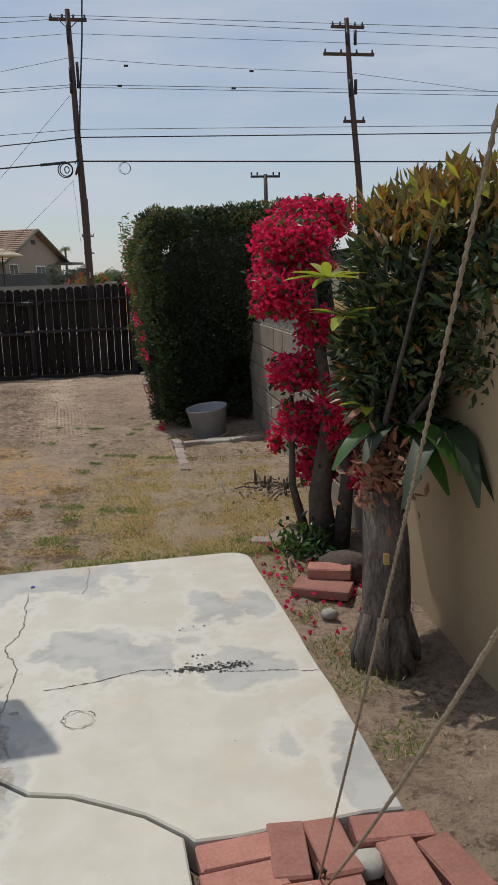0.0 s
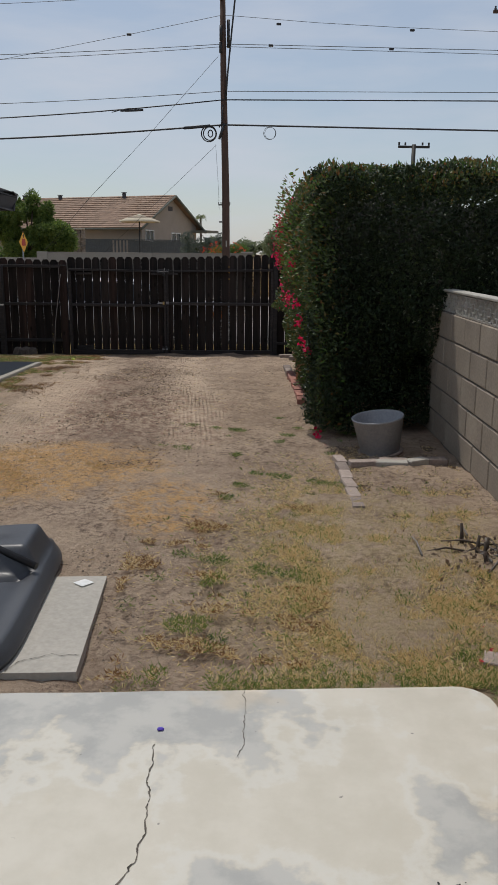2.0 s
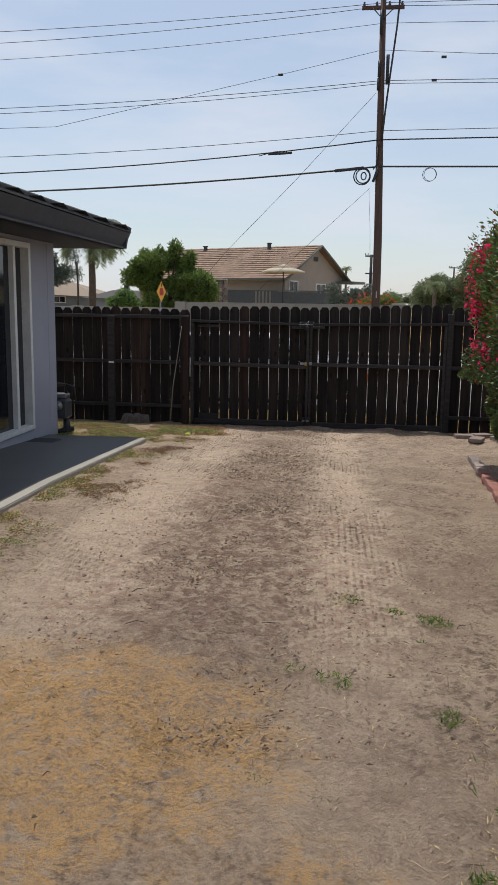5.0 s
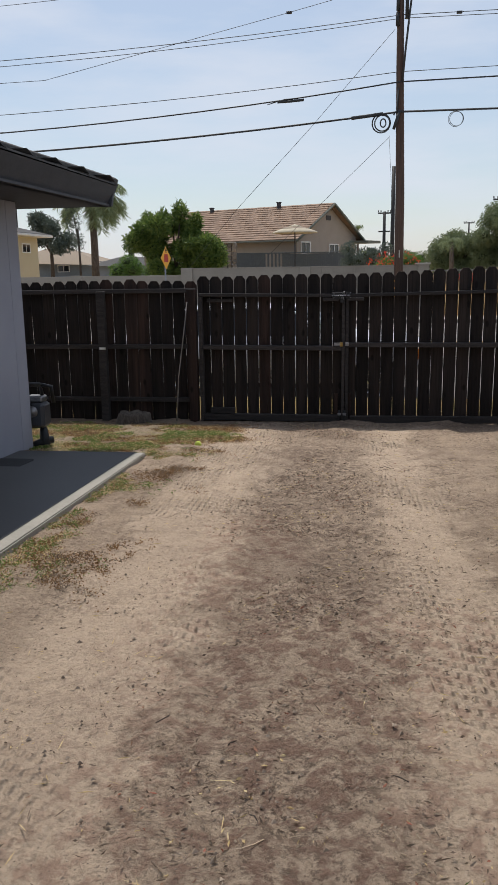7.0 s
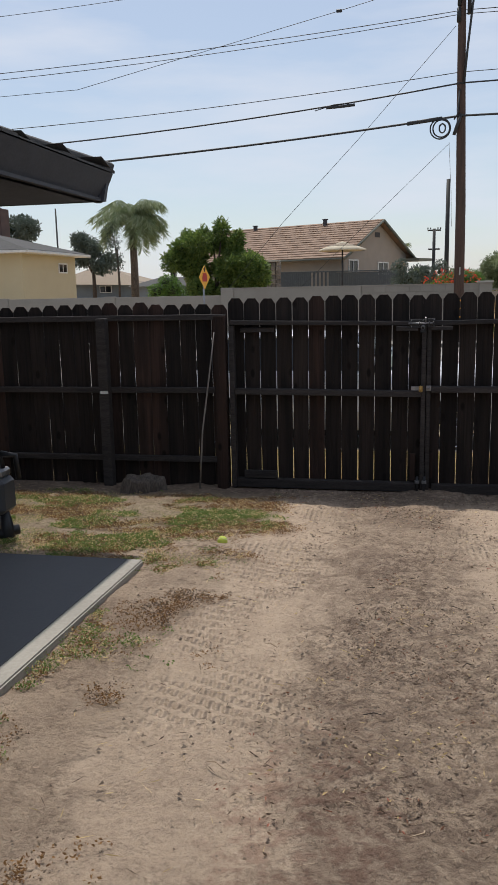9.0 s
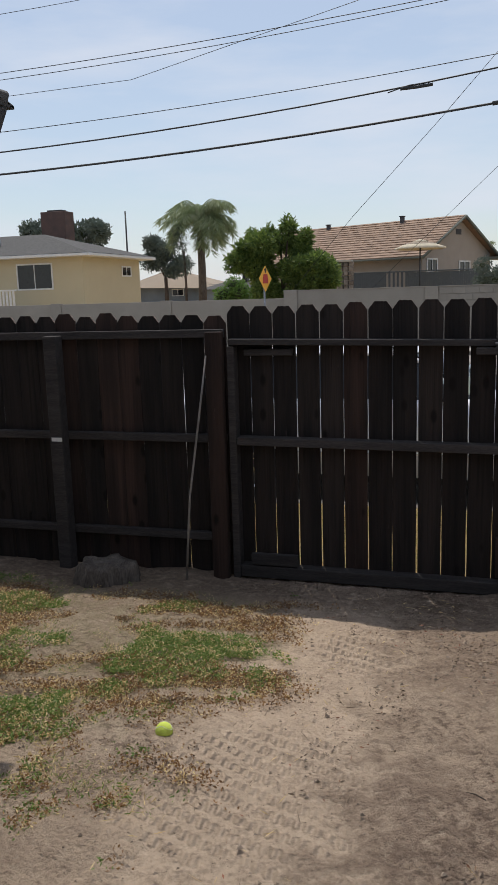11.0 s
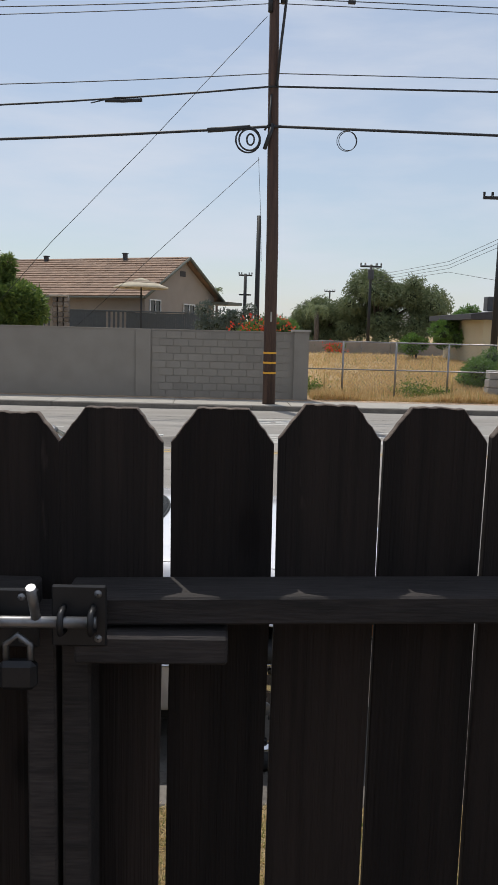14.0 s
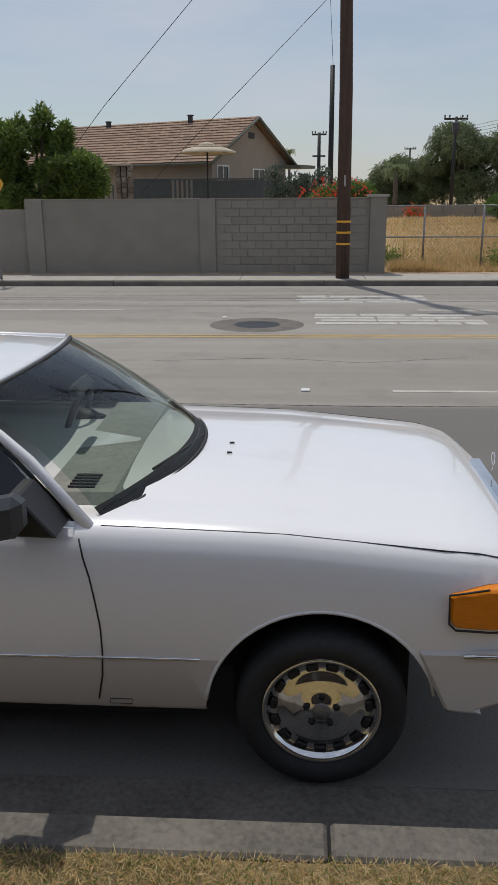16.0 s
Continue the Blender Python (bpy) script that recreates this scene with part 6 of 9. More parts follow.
    # big lance-shaped leaves
    def whorl(name, c, n, length, width, mats, spread, droop, seed):
        rg = np.random.default_rng(seed)
        a = np.linspace(0, 2 * np.pi, n, endpoint=False) + rg.random(n)
        el = rg.uniform(-0.2, 0.9, n) * spread
        way = np.stack([np.cos(a) * np.cos(el), np.sin(a) * np.cos(el), np.sin(el)], 1)
        for j in range(n):
            l, w = length * rg.uniform(0.7, 1.2), width * rg.uniform(0.8, 1.2)
            d = Vector(way[j])
            s = d.cross(Vector((0, 0, 1))).normalized()
            bm = bmesh.new()
            prev = None
            for i in range(7):
                u = i / 6
                p = Vector(c) + d * l * u + Vector((0, 0, -droop * l * u * u))
                ww = w * math.sin(math.pi * min(0.97, 0.08 + 0.9 * u)) ** 0.8 * (1 + 0.12 * (i % 2)) / 2
                cur = [bm.verts.new(p - s * ww + Vector((0, 0, ww * 0.35))), bm.verts.new(p), bm.verts.new(p + s * ww + Vector((0, 0, ww * 0.35)))]
                if prev:
                    for q in (0, 1):
                        bm.faces.new((prev[q], prev[q + 1], cur[q + 1], cur[q])).smooth = True
                prev = cur
            part(name, bm, mats[j % len(mats)], t)

    whorl("large_leaf", (0.86, 2.85, 1.62), 8, 0.16, 0.04, [L_LIME], 0.8, 0.15, 1)
    whorl("large_leaf", (0.90, 2.8, 1.48), 7, 0.15, 0.04, [L_LIME, L_GREEN], 0.8, 0.2, 2)
    whorl("large_leaf", (0.98, 2.75, 1.15), 6, 0.14, 0.04, [L_LIME, L_PINK], 0.6, 0.3, 3)
    whorl("large_leaf", (1.05, 2.66, 1.08), 9, 0.30, 0.085, [L_GREEN, L_GREEN, L_DARK], 0.5, 0.75, 4)
    whorl("large_leaf", (1.22, 2.6, 1.08), 9, 0.32, 0.11, [L_DARK], 0.4, 0.9, 5)
    whorl("large_leaf", (1.1, 2.75, 1.3), 7, 0.18, 0.05, [L_GREEN, L_DARK], 0.6, 0.3, 6)
    n = 260
    pos = np.array([[0.99, 2.62, 0.93]]) + rng.normal(size=(n, 3)) * np.array([[0.06, 0.05, 0.07]])
    ob = leaves("withered_leaves", pos, rng.normal(size=(n, 3)), 0.06, 0.02, [L_PINK], None, rng)
    ob.parent = t
    tagged(ob, "withered pinkish leaves", kind="stuff")


croton()


def weedy(name, label, cx, cy, cz, r, n, size, mats, seed, cat="weed", group=""):
    rng = np.random.default_rng(seed)
    pos = np.array([[0, 0, 0.0]]) + np.abs(rng.normal(size=(n, 3))) * np.array([[0, 0, r * 0.8]]) + rng.normal(size=(n, 3)) * np.array([[r, r, 0]])
    ob = leaves(name, pos, rng.normal(size=(n, 3)) + np.array([[0, 0, 0.8]]), size * rng.uniform(0.6, 1.3, n), size * 0.5, mats, rng.integers(0, len(mats), n), rng)
    ob.location = (cx, cy, cz)
    return tagged(ob, label, cat, "", kind="stuff")


weedy("groundcover", "dark low plant at the foot of the shrub", 1.0, 3.72, 0.24, 0.08, 260, 0.05, [L_GREEN, L_DARK], 3, "plant")

# leaning post with small plank signs behind the block wall
post = thing("sign_post", "dark leaning wooden post with small grey plank signs behind the wall", "sign post")
part("post", tube([(1.98, 7.60, 2.32), (2.12, 7.60, 1.3), (2.2, 7.6, 0.1)], 0.05, 4), BARKDARK, post)
part("sign_plank", (lambda b: (boxm(b, -0.11, 0.11, -0.012, 0.012, -0.03, 0.03, bevel=0.003, m=pose(2.08, 7.53, 2.0, 0, 38, 0)), b)[1])(bmesh.new()), GREYWOOD, post, "pale grey plank sign with dark marks")
for k in range(5):
    part("mark", (lambda b: (boxm(b, -0.08 + k * 0.035, -0.06 + k * 0.035, -0.015, -0.0125, -0.015, 0.015, m=pose(2.08, 7.53, 2.0, 0, 38, 0)), b)[1])(bmesh.new()), BLACK, post)
for k, (dx, w) in enumerate(((0.0, 0.13), (0.02, 0.15), (-0.01, 0.12), (0.03, 0.14))):
    box("sign_plank", (2.02 + dx, 2.02 + dx + 2 * w, 7.52 + 0.01 * (k % 2), 7.545 + 0.01 * (k % 2), 1.84 - 0.085 * k, 1.905 - 0.085 * k), GREYWOOD, post, 0.004)

# cut branches by the wall
brush = thing("brush_pile", "small pile of cut branches and stubs by the block wall", "brush pile", at=(1.13, 4.98, 0.23))
rr = random.Random(12)
for k in range(26):
    a = rr.uniform(0, 3.14)
    l = rr.uniform(0.08, 0.3)
    x, y = rr.gauss(0, 0.13), rr.gauss(0, 0.12)
    if k % 3 == 0:
        part("stub", tube([(x, y, -0.02), (x + rr.uniform(-0.02, 0.02), y, rr.uniform(0.05, 0.12))], [0.012, 0.007], 6), BARKDARK, brush)
    else:
        part("twig", tube([(x, y, 0.01 + k * 0.001), (x + l * math.cos(a) * 0.5, y + l * math.sin(a) * 0.5, 0.04), (x + l * math.cos(a), y + l * math.sin(a), 0.015)], [0.006, 0.005, 0.003], 5), GREYWOOD if k % 2 else BARKDARK, brush)
n = 110
rng = np.random.default_rng(8)
ob = leaves("dead_leaves", rng.normal(size=(n, 3)) * np.array([[0.14, 0.12, 0.02]]) + np.array([[0, 0, 0.03]]), rng.normal(size=(n, 3)), 0.03, 0.02, [LITTER], None, rng)
ob.parent = brush
tagged(ob, kind="stuff")


# ---- grass, litter and clods ----
def in_yard(x, y):
    bed = (x > 1.2 + 0.06 * (y - 1.5))
    slab = (y < 3.85) & (x < 0.73)
    patio = (y < 13.45) & (x < -2.66)
    tile = (x > -2.4) & (x < -0.64) & (y > 3.9) & (y < 5.25) & ((y < 4.86) | (x < -0.87))
    return ~bed & ~slab & ~patio & ~tile


def blades(name, label, x, y, h, mats, probs, seed, bend=0.5, width=0.004):
    rng = np.random.default_rng(seed)
    n = len(x)
    z = np.interp(y, LY, LZ) - 0.004
    way = np.stack([rng.normal(size=n) * bend, rng.normal(size=n) * bend, np.ones(n)], 1)
    ob = quads(name, np.stack([x, y, z], 1), way, h * rng.uniform(0.5, 1.4, n), width, mats, rng.choice(len(mats), n, p=probs), rng)
    return tagged(ob, label, "grass", kind="stuff")


def patch(n, x0, x1, y0, y1, dens, seed):
    rng = np.random.default_rng(seed)
    x, y = rng.uniform(x0, x1, n), rng.uniform(y0, y1, n)
    keep = in_yard(x, y) & (rng.random(n) < np.clip(dens(x, y), 0, 1))
    return x[keep], y[keep]


x, y = patch(420000, -0.7, 1.45, 3.86, 7.2, lambda x, y: 1.0 * np.exp(-((x - 0.75) / 0.58) ** 2 - ((y - 4.6) / 1.2) ** 2) * (0.2 + 0.8 * (soft_noise(x, y, 9, 1) + 0.6 * soft_noise(x, y, 26, 5) > -0.35)), 1)
blades("dry_grass", "thin dry yellow grass on the soil", x, y, 0.03, [G_DRY, G_GREEN], [0.83, 0.17], 2, 1.8, 0.005)
x, y = patch(60000, -0.6, 0.4, 3.95, 6.3, lambda x, y: 0.8 * (soft_noise(x, y, 10, 61) + 0.5 * soft_noise(x, y, 30, 62) > 0.95), 60)
blades("dry_grass", "withered orange-brown tufts on the soil", x, y, 0.026, [G_RUST, G_DRY], [0.5, 0.5], 61, 2.2, 0.005)
x, y = patch(120000, -1.3, 1.2, 3.84, 5.6, lambda x, y: 0.9 * np.exp(-((y - 3.86) / 0.10) ** 2) * (x > -0.2) + 0.9 * (x > -0.6) * (soft_noise(x, y, 12, 4) > 1.0) * np.exp(-((x + 0.35) / 0.5) ** 2 - ((y - 4.5) / 0.5) ** 2), 3)
blades("green_grass", "short green weeds along the slab", x, y, 0.028, [G_GREEN, G_DRY], [0.8, 0.2], 4, 1.0)
x, y = patch(150000, -0.64, 1.3, 4.0, 8.6, lambda x, y: 0.9 * (soft_noise(x, y, 13, 44) > 1.15) * np.exp(-((x - 0.3) / 0.8) ** 2), 43)
blades("green_grass", "low dark green weed tufts on the soil", x, y, 0.026, [G_GREEN, L_GREEN], [0.6, 0.4], 44, 1.3, 0.004)
x, y = patch(9000, -2.2, 1.3, 3.9, 9.5, lambda x, y: 0.8 * (soft_noise(x, y, 8, 46) > 0.2), 45)
blades("litter", "dark crumbs of litter on the soil", x, y, 0.012, [LITTER, G_DRY], [0.7, 0.3], 46, 6.0, 0.006)
x, y = patch(16000, 0.70, 1.2, 1.75, 4.2, lambda x, y: 0.6 * (soft_noise(x, y, 10, 7) > 0.1) * np.exp(-((x - 0.8) / 0.13) ** 2), 5)
blades("green_grass", "sparse green weeds beside the slab", x, y, 0.03, [G_GREEN, G_DRY], [0.75, 0.25], 6, 0.9)


def rosettes(label, x, y, mats, probs, seed, size=0.016, spread=0.035, per=9, h=0.02):
    """Low broad-leaved weeds: a few leaves round each point."""
    rng = np.random.default_rng(seed)
    X, Y = np.repeat(x, per), np.repeat(y, per)
    n = len(X)
    X, Y = X + rng.normal(size=n) * spread * 0.5, Y + rng.normal(size=n) * spread * 0.5
    z = np.interp(Y, LY, LZ) + h * rng.random(n) ** 1.5
    way = np.stack([rng.normal(size=n), rng.normal(size=n), rng.uniform(0.0, 0.9, n)], 1)
    idx = np.repeat(rng.choice(len(mats), len(x), p=probs), per)
    ob = quads("weeds", np.stack([X, Y, z], 1), way, size * rng.uniform(0.6, 1.4, n), size * 0.55, mats, idx, rng)
    return tagged(ob, label, "weeds", kind="stuff")


def strip_mask(x, y):
    edge = -2.25 + 0.25 * soft_noise(x, y, 3, 71)
    return np.clip((edge - x) / 0.25, 0, 1) * np.clip((15.75 - y) / 0.4, 0, 1)


x, y = patch(26000, -4.8, -1.9, 13.45, 15.95, lambda x, y: strip_mask(x, y) * (soft_noise(x, y, 4.5, 72) + 0.5 * soft_noise(x, y, 13, 73) > 0.25), 74)
rosettes("low green clover-like weeds on the soil by the fence", x, y, [G_WEED, G_GREEN, G_DRY], [0.6, 0.2, 0.2], 75)
x, y = patch(15000, -4.8, -1.8, 13.45, 15.6, lambda x, y: strip_mask(x - 0.2, y) * (soft_noise(x, y, 5, 76) + 0.5 * soft_noise(x, y, 16, 77) > -0.05), 78)
rosettes("rusty withered low weeds by the fence", x, y, [G_RUST, G_DRY, LITTER], [0.55, 0.25, 0.2], 79, 0.014)
x, y = patch(60000, -4.6, -2.0, 13.45, 15.9, lambda x, y: 0.5 * strip_mask(x, y) * (soft_noise(x, y, 6, 80) > 0.1), 81)
blades("green_grass", "short green and yellow grass strip before the fence", x, y, 0.028, [G_GREEN, G_DRY], [0.5, 0.5], 8, 1.6)
x, y = patch(9000, -2.72, -1.9, 7.5, 13.7, lambda x, y: (soft_noise(x, y, 4, 82) + 0.5 * soft_noise(x, y, 15, 83) > -0.15) * np.exp(-((x + 2.6) / 0.24) ** 2), 84)
rosettes("low weeds growing along the patio's edge", x, y, [G_WEED, G_RUST, G_DRY], [0.45, 0.3, 0.25], 85, 0.014)
x, y = patch(5000, -2.6, -1.9, 9.5, 13.0, lambda x, y: 0.8 * (soft_noise(x, y, 5, 86) > 0.5) * np.exp(-((x + 2.3) / 0.2) ** 2), 87)
rosettes("withered brown weeds beside the wheel track", x, y, [G_RUST, LITTER], [0.6, 0.4], 88, 0.013)
x, y = patch(300000, -4.5, 3.0, 16.25, 18.0, lambda x, y: 0.75 + 0 * x, 11)
blades("verge_grass", "dense dry yellow verge grass by the kerb", x, y, 0.03, [G_DRY, G_GREEN], [0.8, 0.2], 12, 1.1)
x, y = patch(40000, -2.2, -0.5, 5.9, 7.6, lambda x, y: 0.8 * np.exp(-((x + 1.3) / 0.6) ** 2 - ((y - 6.75) / 0.6) ** 2), 13)
blades("straw", "scattered golden straw on the soil", x, y, 0.03, [G_STRAW], [1.0], 14, 4.0, 0.003)
x, y = patch(5000, -2.4, 0.7, 4.0, 16.0, lambda x, y: 0.5 + 0 * x, 15)
blades("straw", "scattered straw and stalks on the driveway", x, y, 0.05, [G_DRY, LITTER], [0.5, 0.5], 16, 9.0, 0.004)
x, y = patch(20000, -1.9, 0.5, 7, 15.8, lambda x, y: 0.8 * np.exp(-((x + 0.97 + 0.03 * (y - 8)) / 0.35) ** 2) * (soft_noise(x, y, 7, 17) > 0.1), 17)
blades("litter", "dark leaf litter on the middle of the driveway", x, y, 0.02, [LITTER, G_DRY], [0.8, 0.2], 18, 6.0, 0.009)
x, y = patch(16000, 0.7, 1.5, 4.6, 7.4, lambda x, y: 0.7 + 0 * x, 19)
blades("litter", "dry leaf litter by the block wall", x, y, 0.025, [LITTER, G_DRY], [0.7, 0.3], 20, 6.0, 0.01)
rng = np.random.default_rng(30)
n = 500
x, y = rng.uniform(0.72, 1.15, n), rng.uniform(2.6, 4.3, n)
keep = rng.random(n) < 0.4 * np.exp(-((y - 3.3) / 0.5) ** 2) + 0.05
x, y = x[keep], y[keep]
tagged(quads("fallen_bracts", np.stack([x, y, np.full(len(x), 0.25)], 1), rng.normal(size=(len(x), 3)), 0.03, 0.025, [L_RED], None, rng), "fallen crimson bracts on the soil", "petals", kind="stuff")


def clods():
    rng = np.random.default_rng(33)
    n = 52000
    x, y = rng.uniform(-3.0, 1.25, n), rng.uniform(1.2, 16.0, n)
    strip = rng.random(n) < 0.45
    x = np.where(strip, rng.normal(-0.98, 0.3, n) - 0.03 * np.maximum(y - 8, 0), x)
    keep = in_yard(x, y) & (rng.random(n) < 0.35 + 0.45 * (soft_noise(x, y, 4, 21) > 0.2))
    x, y = x[keep], y[keep]
    n = len(x)
    s = 0.0025 + 0.0095 * rng.random(n) ** 6
    z = np.interp(y, LY, LZ) + s * 0.15
    d = np.array([[1, 0, 0], [-0.5, 0.87, 0], [-0.5, -0.87, 0], [0.1, 0, 1.0], [0, 0, -0.6]])
    jit = rng.uniform(0.6, 1.4, (n, 5, 1))
    v = np.stack([x, y, z], 1)[:, None] + d[None] * jit * s[:, None, None] * np.array([1, 1, 0.7])
    f = np.array([[0, 1, 3], [1, 2, 3], [2, 0, 3], [1, 0, 4], [2, 1, 4], [0, 2, 4]])
    faces = (np.arange(n)[:, None, None] * 5 + f[None]).reshape(-1, 3)
    tagged(new("soil_clods", mesh_np("soil_clods", v.reshape(-1, 3), faces, CLOD)), "small clods and pebbles strewn over the soil", "soil", kind="stuff")


clods()


def stalks():
    """Pale dry stalks and twigs lying about."""
    r = random.Random(44)
    t = thing("dry_stalks", "pale dry stalks and twigs scattered over the driveway", "twigs")
    for k in range(130):
        x, y = (r.gauss(-0.95, 0.45) - 0.03, r.uniform(7.5, 14.0)) if k < 95 else (r.uniform(-2.0, 0.5), r.uniform(4.5, 8))
        l, a = r.uniform(0.02, 0.09), r.uniform(0, 6.28)
        z = level(y) + 0.012
        p = [(x, y, z), (x + l * 0.5 * math.cos(a), y + l * 0.5 * math.sin(a), z + r.uniform(0.0, 0.012)), (x + l * math.cos(a + r.uniform(-0.7, 0.7)), y + l * math.sin(a), z)]
        part("stalk", tube(p, [0.0018, 0.0022, 0.001], 4), TWIG if k % 3 else BARKDARK, t)
    for k in range(9):
        a = k * 0.7
        part("stalk", tube([(-1.1, 5.9, 0.235), (-1.1 + 0.05 * math.cos(a), 5.9 + 0.05 * math.sin(a), 0.25 + 0.01 * (k % 3))], [0.0015, 0.001], 4), TWIG, t)


TWIG = mat("dry_twig", (0.55, 0.42, 0.30), (0.42, 0.30, 0.2), 0.9, bump=0)
stalks()
rng = np.random.default_rng(61)
n = 9000
x, y = rng.normal(-0.95, 0.42, n), rng.uniform(6.8, 15.7, n)
x = x - 0.03 * np.maximum(y - 8, 0)
keep = (soft_noise(x, y, 5.5, 31) + 0.6 * soft_noise(x, y, 14, 32)) > 0.25
x, y = x[keep], y[keep]
pos = np.stack([x, y, np.interp(y, LY, LZ) + 0.006], 1)
tagged(quads("mulch", pos, np.stack([rng.normal(size=len(x)), rng.normal(size=len(x)), rng.normal(size=len(x)) * 0.25], 1), 0.016 * rng.uniform(0.5, 1.8, len(x)), 0.007, [LITTER, L_PINK], rng.choice(2, len(x), p=[0.85, 0.15]), rng), "dark crumbled mulch on the driveway's middle", "mulch", kind="stuff")

# ---- parked car ----
CY = 19.41


def grid_mesh(rows, smooth=True):
    bm = bmesh.new()
    vs = [[bm.verts.new(p) for p in row] for row in rows]
    for a, b in zip(vs, vs[1:]):
        for k in range(len(a) - 1):
            bm.faces.new((a[k], a[k + 1], b[k + 1], b[k])).smooth = smooth
    return bm


def shoulder(x):
    return float(np.interp(x, [-5, -4.7, -3.4, -1.3, -0.71, -0.03, 0.12, 0.22], [0.48, 0.60, 0.655, 0.645, 0.625, 0.56, 0.52, 0.44]))


def car_half(x):
    s = shoulder(x)
    w = float(np.interp(x, [-5, -4.85, -4.2, -0.5, -0.1, 0.08, 0.18, 0.22], [0.88, 0.95, 1, 1, 0.992, 0.965, 0.90, 0.84]))
    b = float(np.interp(x, [-5, -4.6, -0.3, -0.1, 0.2], [0.12, -0.03, -0.055, 0.17, 0.2]))
    c = s + float(np.interp(x, [-1.3, 0.0, 0.22], [0.055, 0.045, 0.03]))
    pts = [(0.0, b), (0.78, b), (0.872, b), (0.895, b + 0.03), (0.91, 0.165), (0.912, 0.175), (0.913, 0.30), (0.905, 0.44), (0.893, s - 0.10), (0.87, s - 0.035), (0.835, s - 0.004), (0.78, s + 0.010), (0.66, s + 0.020), (0.61, s + 0.022), (0.56, c - 0.012), (0.3, c - 0.003), (0.0, c)]
    pts = [(o * w, max(z, b)) for o, z in pts]
    return pts


def car_body():
    bm = bmesh.new()
    xs = [-5.0, -4.9, -4.7, -4.3, -3.8, -3.4, -2.8, -2.2, -1.8, -1.5, -1.35, -1.2, -1.05, -0.9, -0.7, -0.5, -0.3, -0.2, -0.1, -0.03, 0.04, 0.1, 0.15, 0.19, 0.22]
    rings = []
    for x in xs:
        half = car_half(x)
        ring = [(x, CY - o, z) for o, z in half] + [(x, CY + o, z) for o, z in half[::-1][1:-1]]
        rings.append([bm.verts.new(p) for p in ring])
    n = len(rings[0])
    for a, b in zip(rings, rings[1:]):
        for k in range(n):
            bm.faces.new((a[k], a[(k + 1) % n], b[(k + 1) % n], b[k]))
    bm.faces.new(rings[0][::-1]), bm.faces.new(rings[-1])
    bmesh.ops.recalc_face_normals(bm, faces=bm.faces)
    me = bpy.data.meshes.new("body")
    bm.to_mesh(me), bm.free()
    ob = new("body_uncut", me)
    cb = bmesh.new()
    for cx in (-0.57, -3.4):
        for y0, y1 in ((18.3, 18.82), (20.0, 20.5)):
            r = bmesh.ops.create_cone(cb, cap_ends=True, segments=56, radius1=0.405, radius2=0.405, depth=y1 - y0)
            bmesh.ops.transform(cb, matrix=Matrix.Translation((cx, (y0 + y1) / 2, -0.035)) @ Matrix.Rotation(math.pi / 2, 4, "X"), verts=r["verts"])
    cme = bpy.data.meshes.new("cut")
    cb.to_mesh(cme), cb.free()
    cut = new("cut", cme)
    mod = ob.modifiers.new("arch", "BOOLEAN")
    mod.operation, mod.object, mod.solver = "DIFFERENCE", cut, "EXACT"
    bpy.context.view_layer.update()
    res = bpy.data.meshes.new_from_object(ob.evaluated_get(bpy.context.evaluated_depsgraph_get()))
    bpy.data.objects.remove(ob), bpy.data.objects.remove(cut)
    out = bmesh.new()
    out.from_mesh(res)
    for f in out.faces:
        f.smooth = True
        c = f.calc_center_median()
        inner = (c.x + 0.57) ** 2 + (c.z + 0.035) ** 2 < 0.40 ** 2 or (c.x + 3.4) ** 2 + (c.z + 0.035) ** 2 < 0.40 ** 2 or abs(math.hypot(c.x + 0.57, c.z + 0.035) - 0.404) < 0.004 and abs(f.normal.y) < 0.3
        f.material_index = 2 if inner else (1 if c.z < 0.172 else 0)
        if abs(f.normal.x) > 0.98 or inner:
            f.smooth = False
    for e in out.edges:
        if len(e.link_faces) == 2 and e.calc_face_angle(0) > 0.7:
            e.smooth = False
    bpy.data.meshes.remove(res)
    return out


car = thing("parked_car", "white older sedan parked at the kerb, amber corner lamps", "car")
body = part("body", car_body(), [CARPAINT, CARLOWER, BLACK], car, "glossy white body with pale grey lower cladding")


def on_side(x, z, out=0.0):
    half = car_half(x)
    zs, os = zip(*sorted((zz, oo) for oo, zz in half[2:11]))
    return (x, CY - float(np.interp(z, zs, os)) - out, z)


part("door_seam", tube([on_side(x, z, 0.0) for x, z in ((-1.40, 0.61), (-1.385, 0.55), (-1.365, 0.48), (-1.35, 0.4), (-1.335, 0.3), (-1.333, 0.2), (-1.34, 0.1), (-1.36, 0.0))], 0.0035, 6), BLACK, body)
part("hood_seam", tube([(x, CY - 0.835 * float(np.interp(x, [-0.1, 0.08], [0.995, 0.965])), shoulder(x) - 0.004) for x in np.linspace(-1.33, 0.06, 14)], 0.003, 6), BLACK, body)
part("hood_seam", tube([(x, CY + 0.835, shoulder(x) - 0.004) for x in np.linspace(-1.33, 0.0, 8)], 0.003, 6), BLACK, body)
part("trim_strip", tube([on_side(x, 0.178, 0.002) for x in np.linspace(-3.0, -0.99, 14)], 0.005, 6), CHROME, body, "thin chrome side strip")
part("jack_cover", tube([on_side(x, z, 0.001) for x, z in ((-1.32, -0.02), (-1.24, -0.02), (-1.24, 0.0), (-1.32, 0.0), (-1.32, -0.02))], 0.0015, 4), BLACK, body)
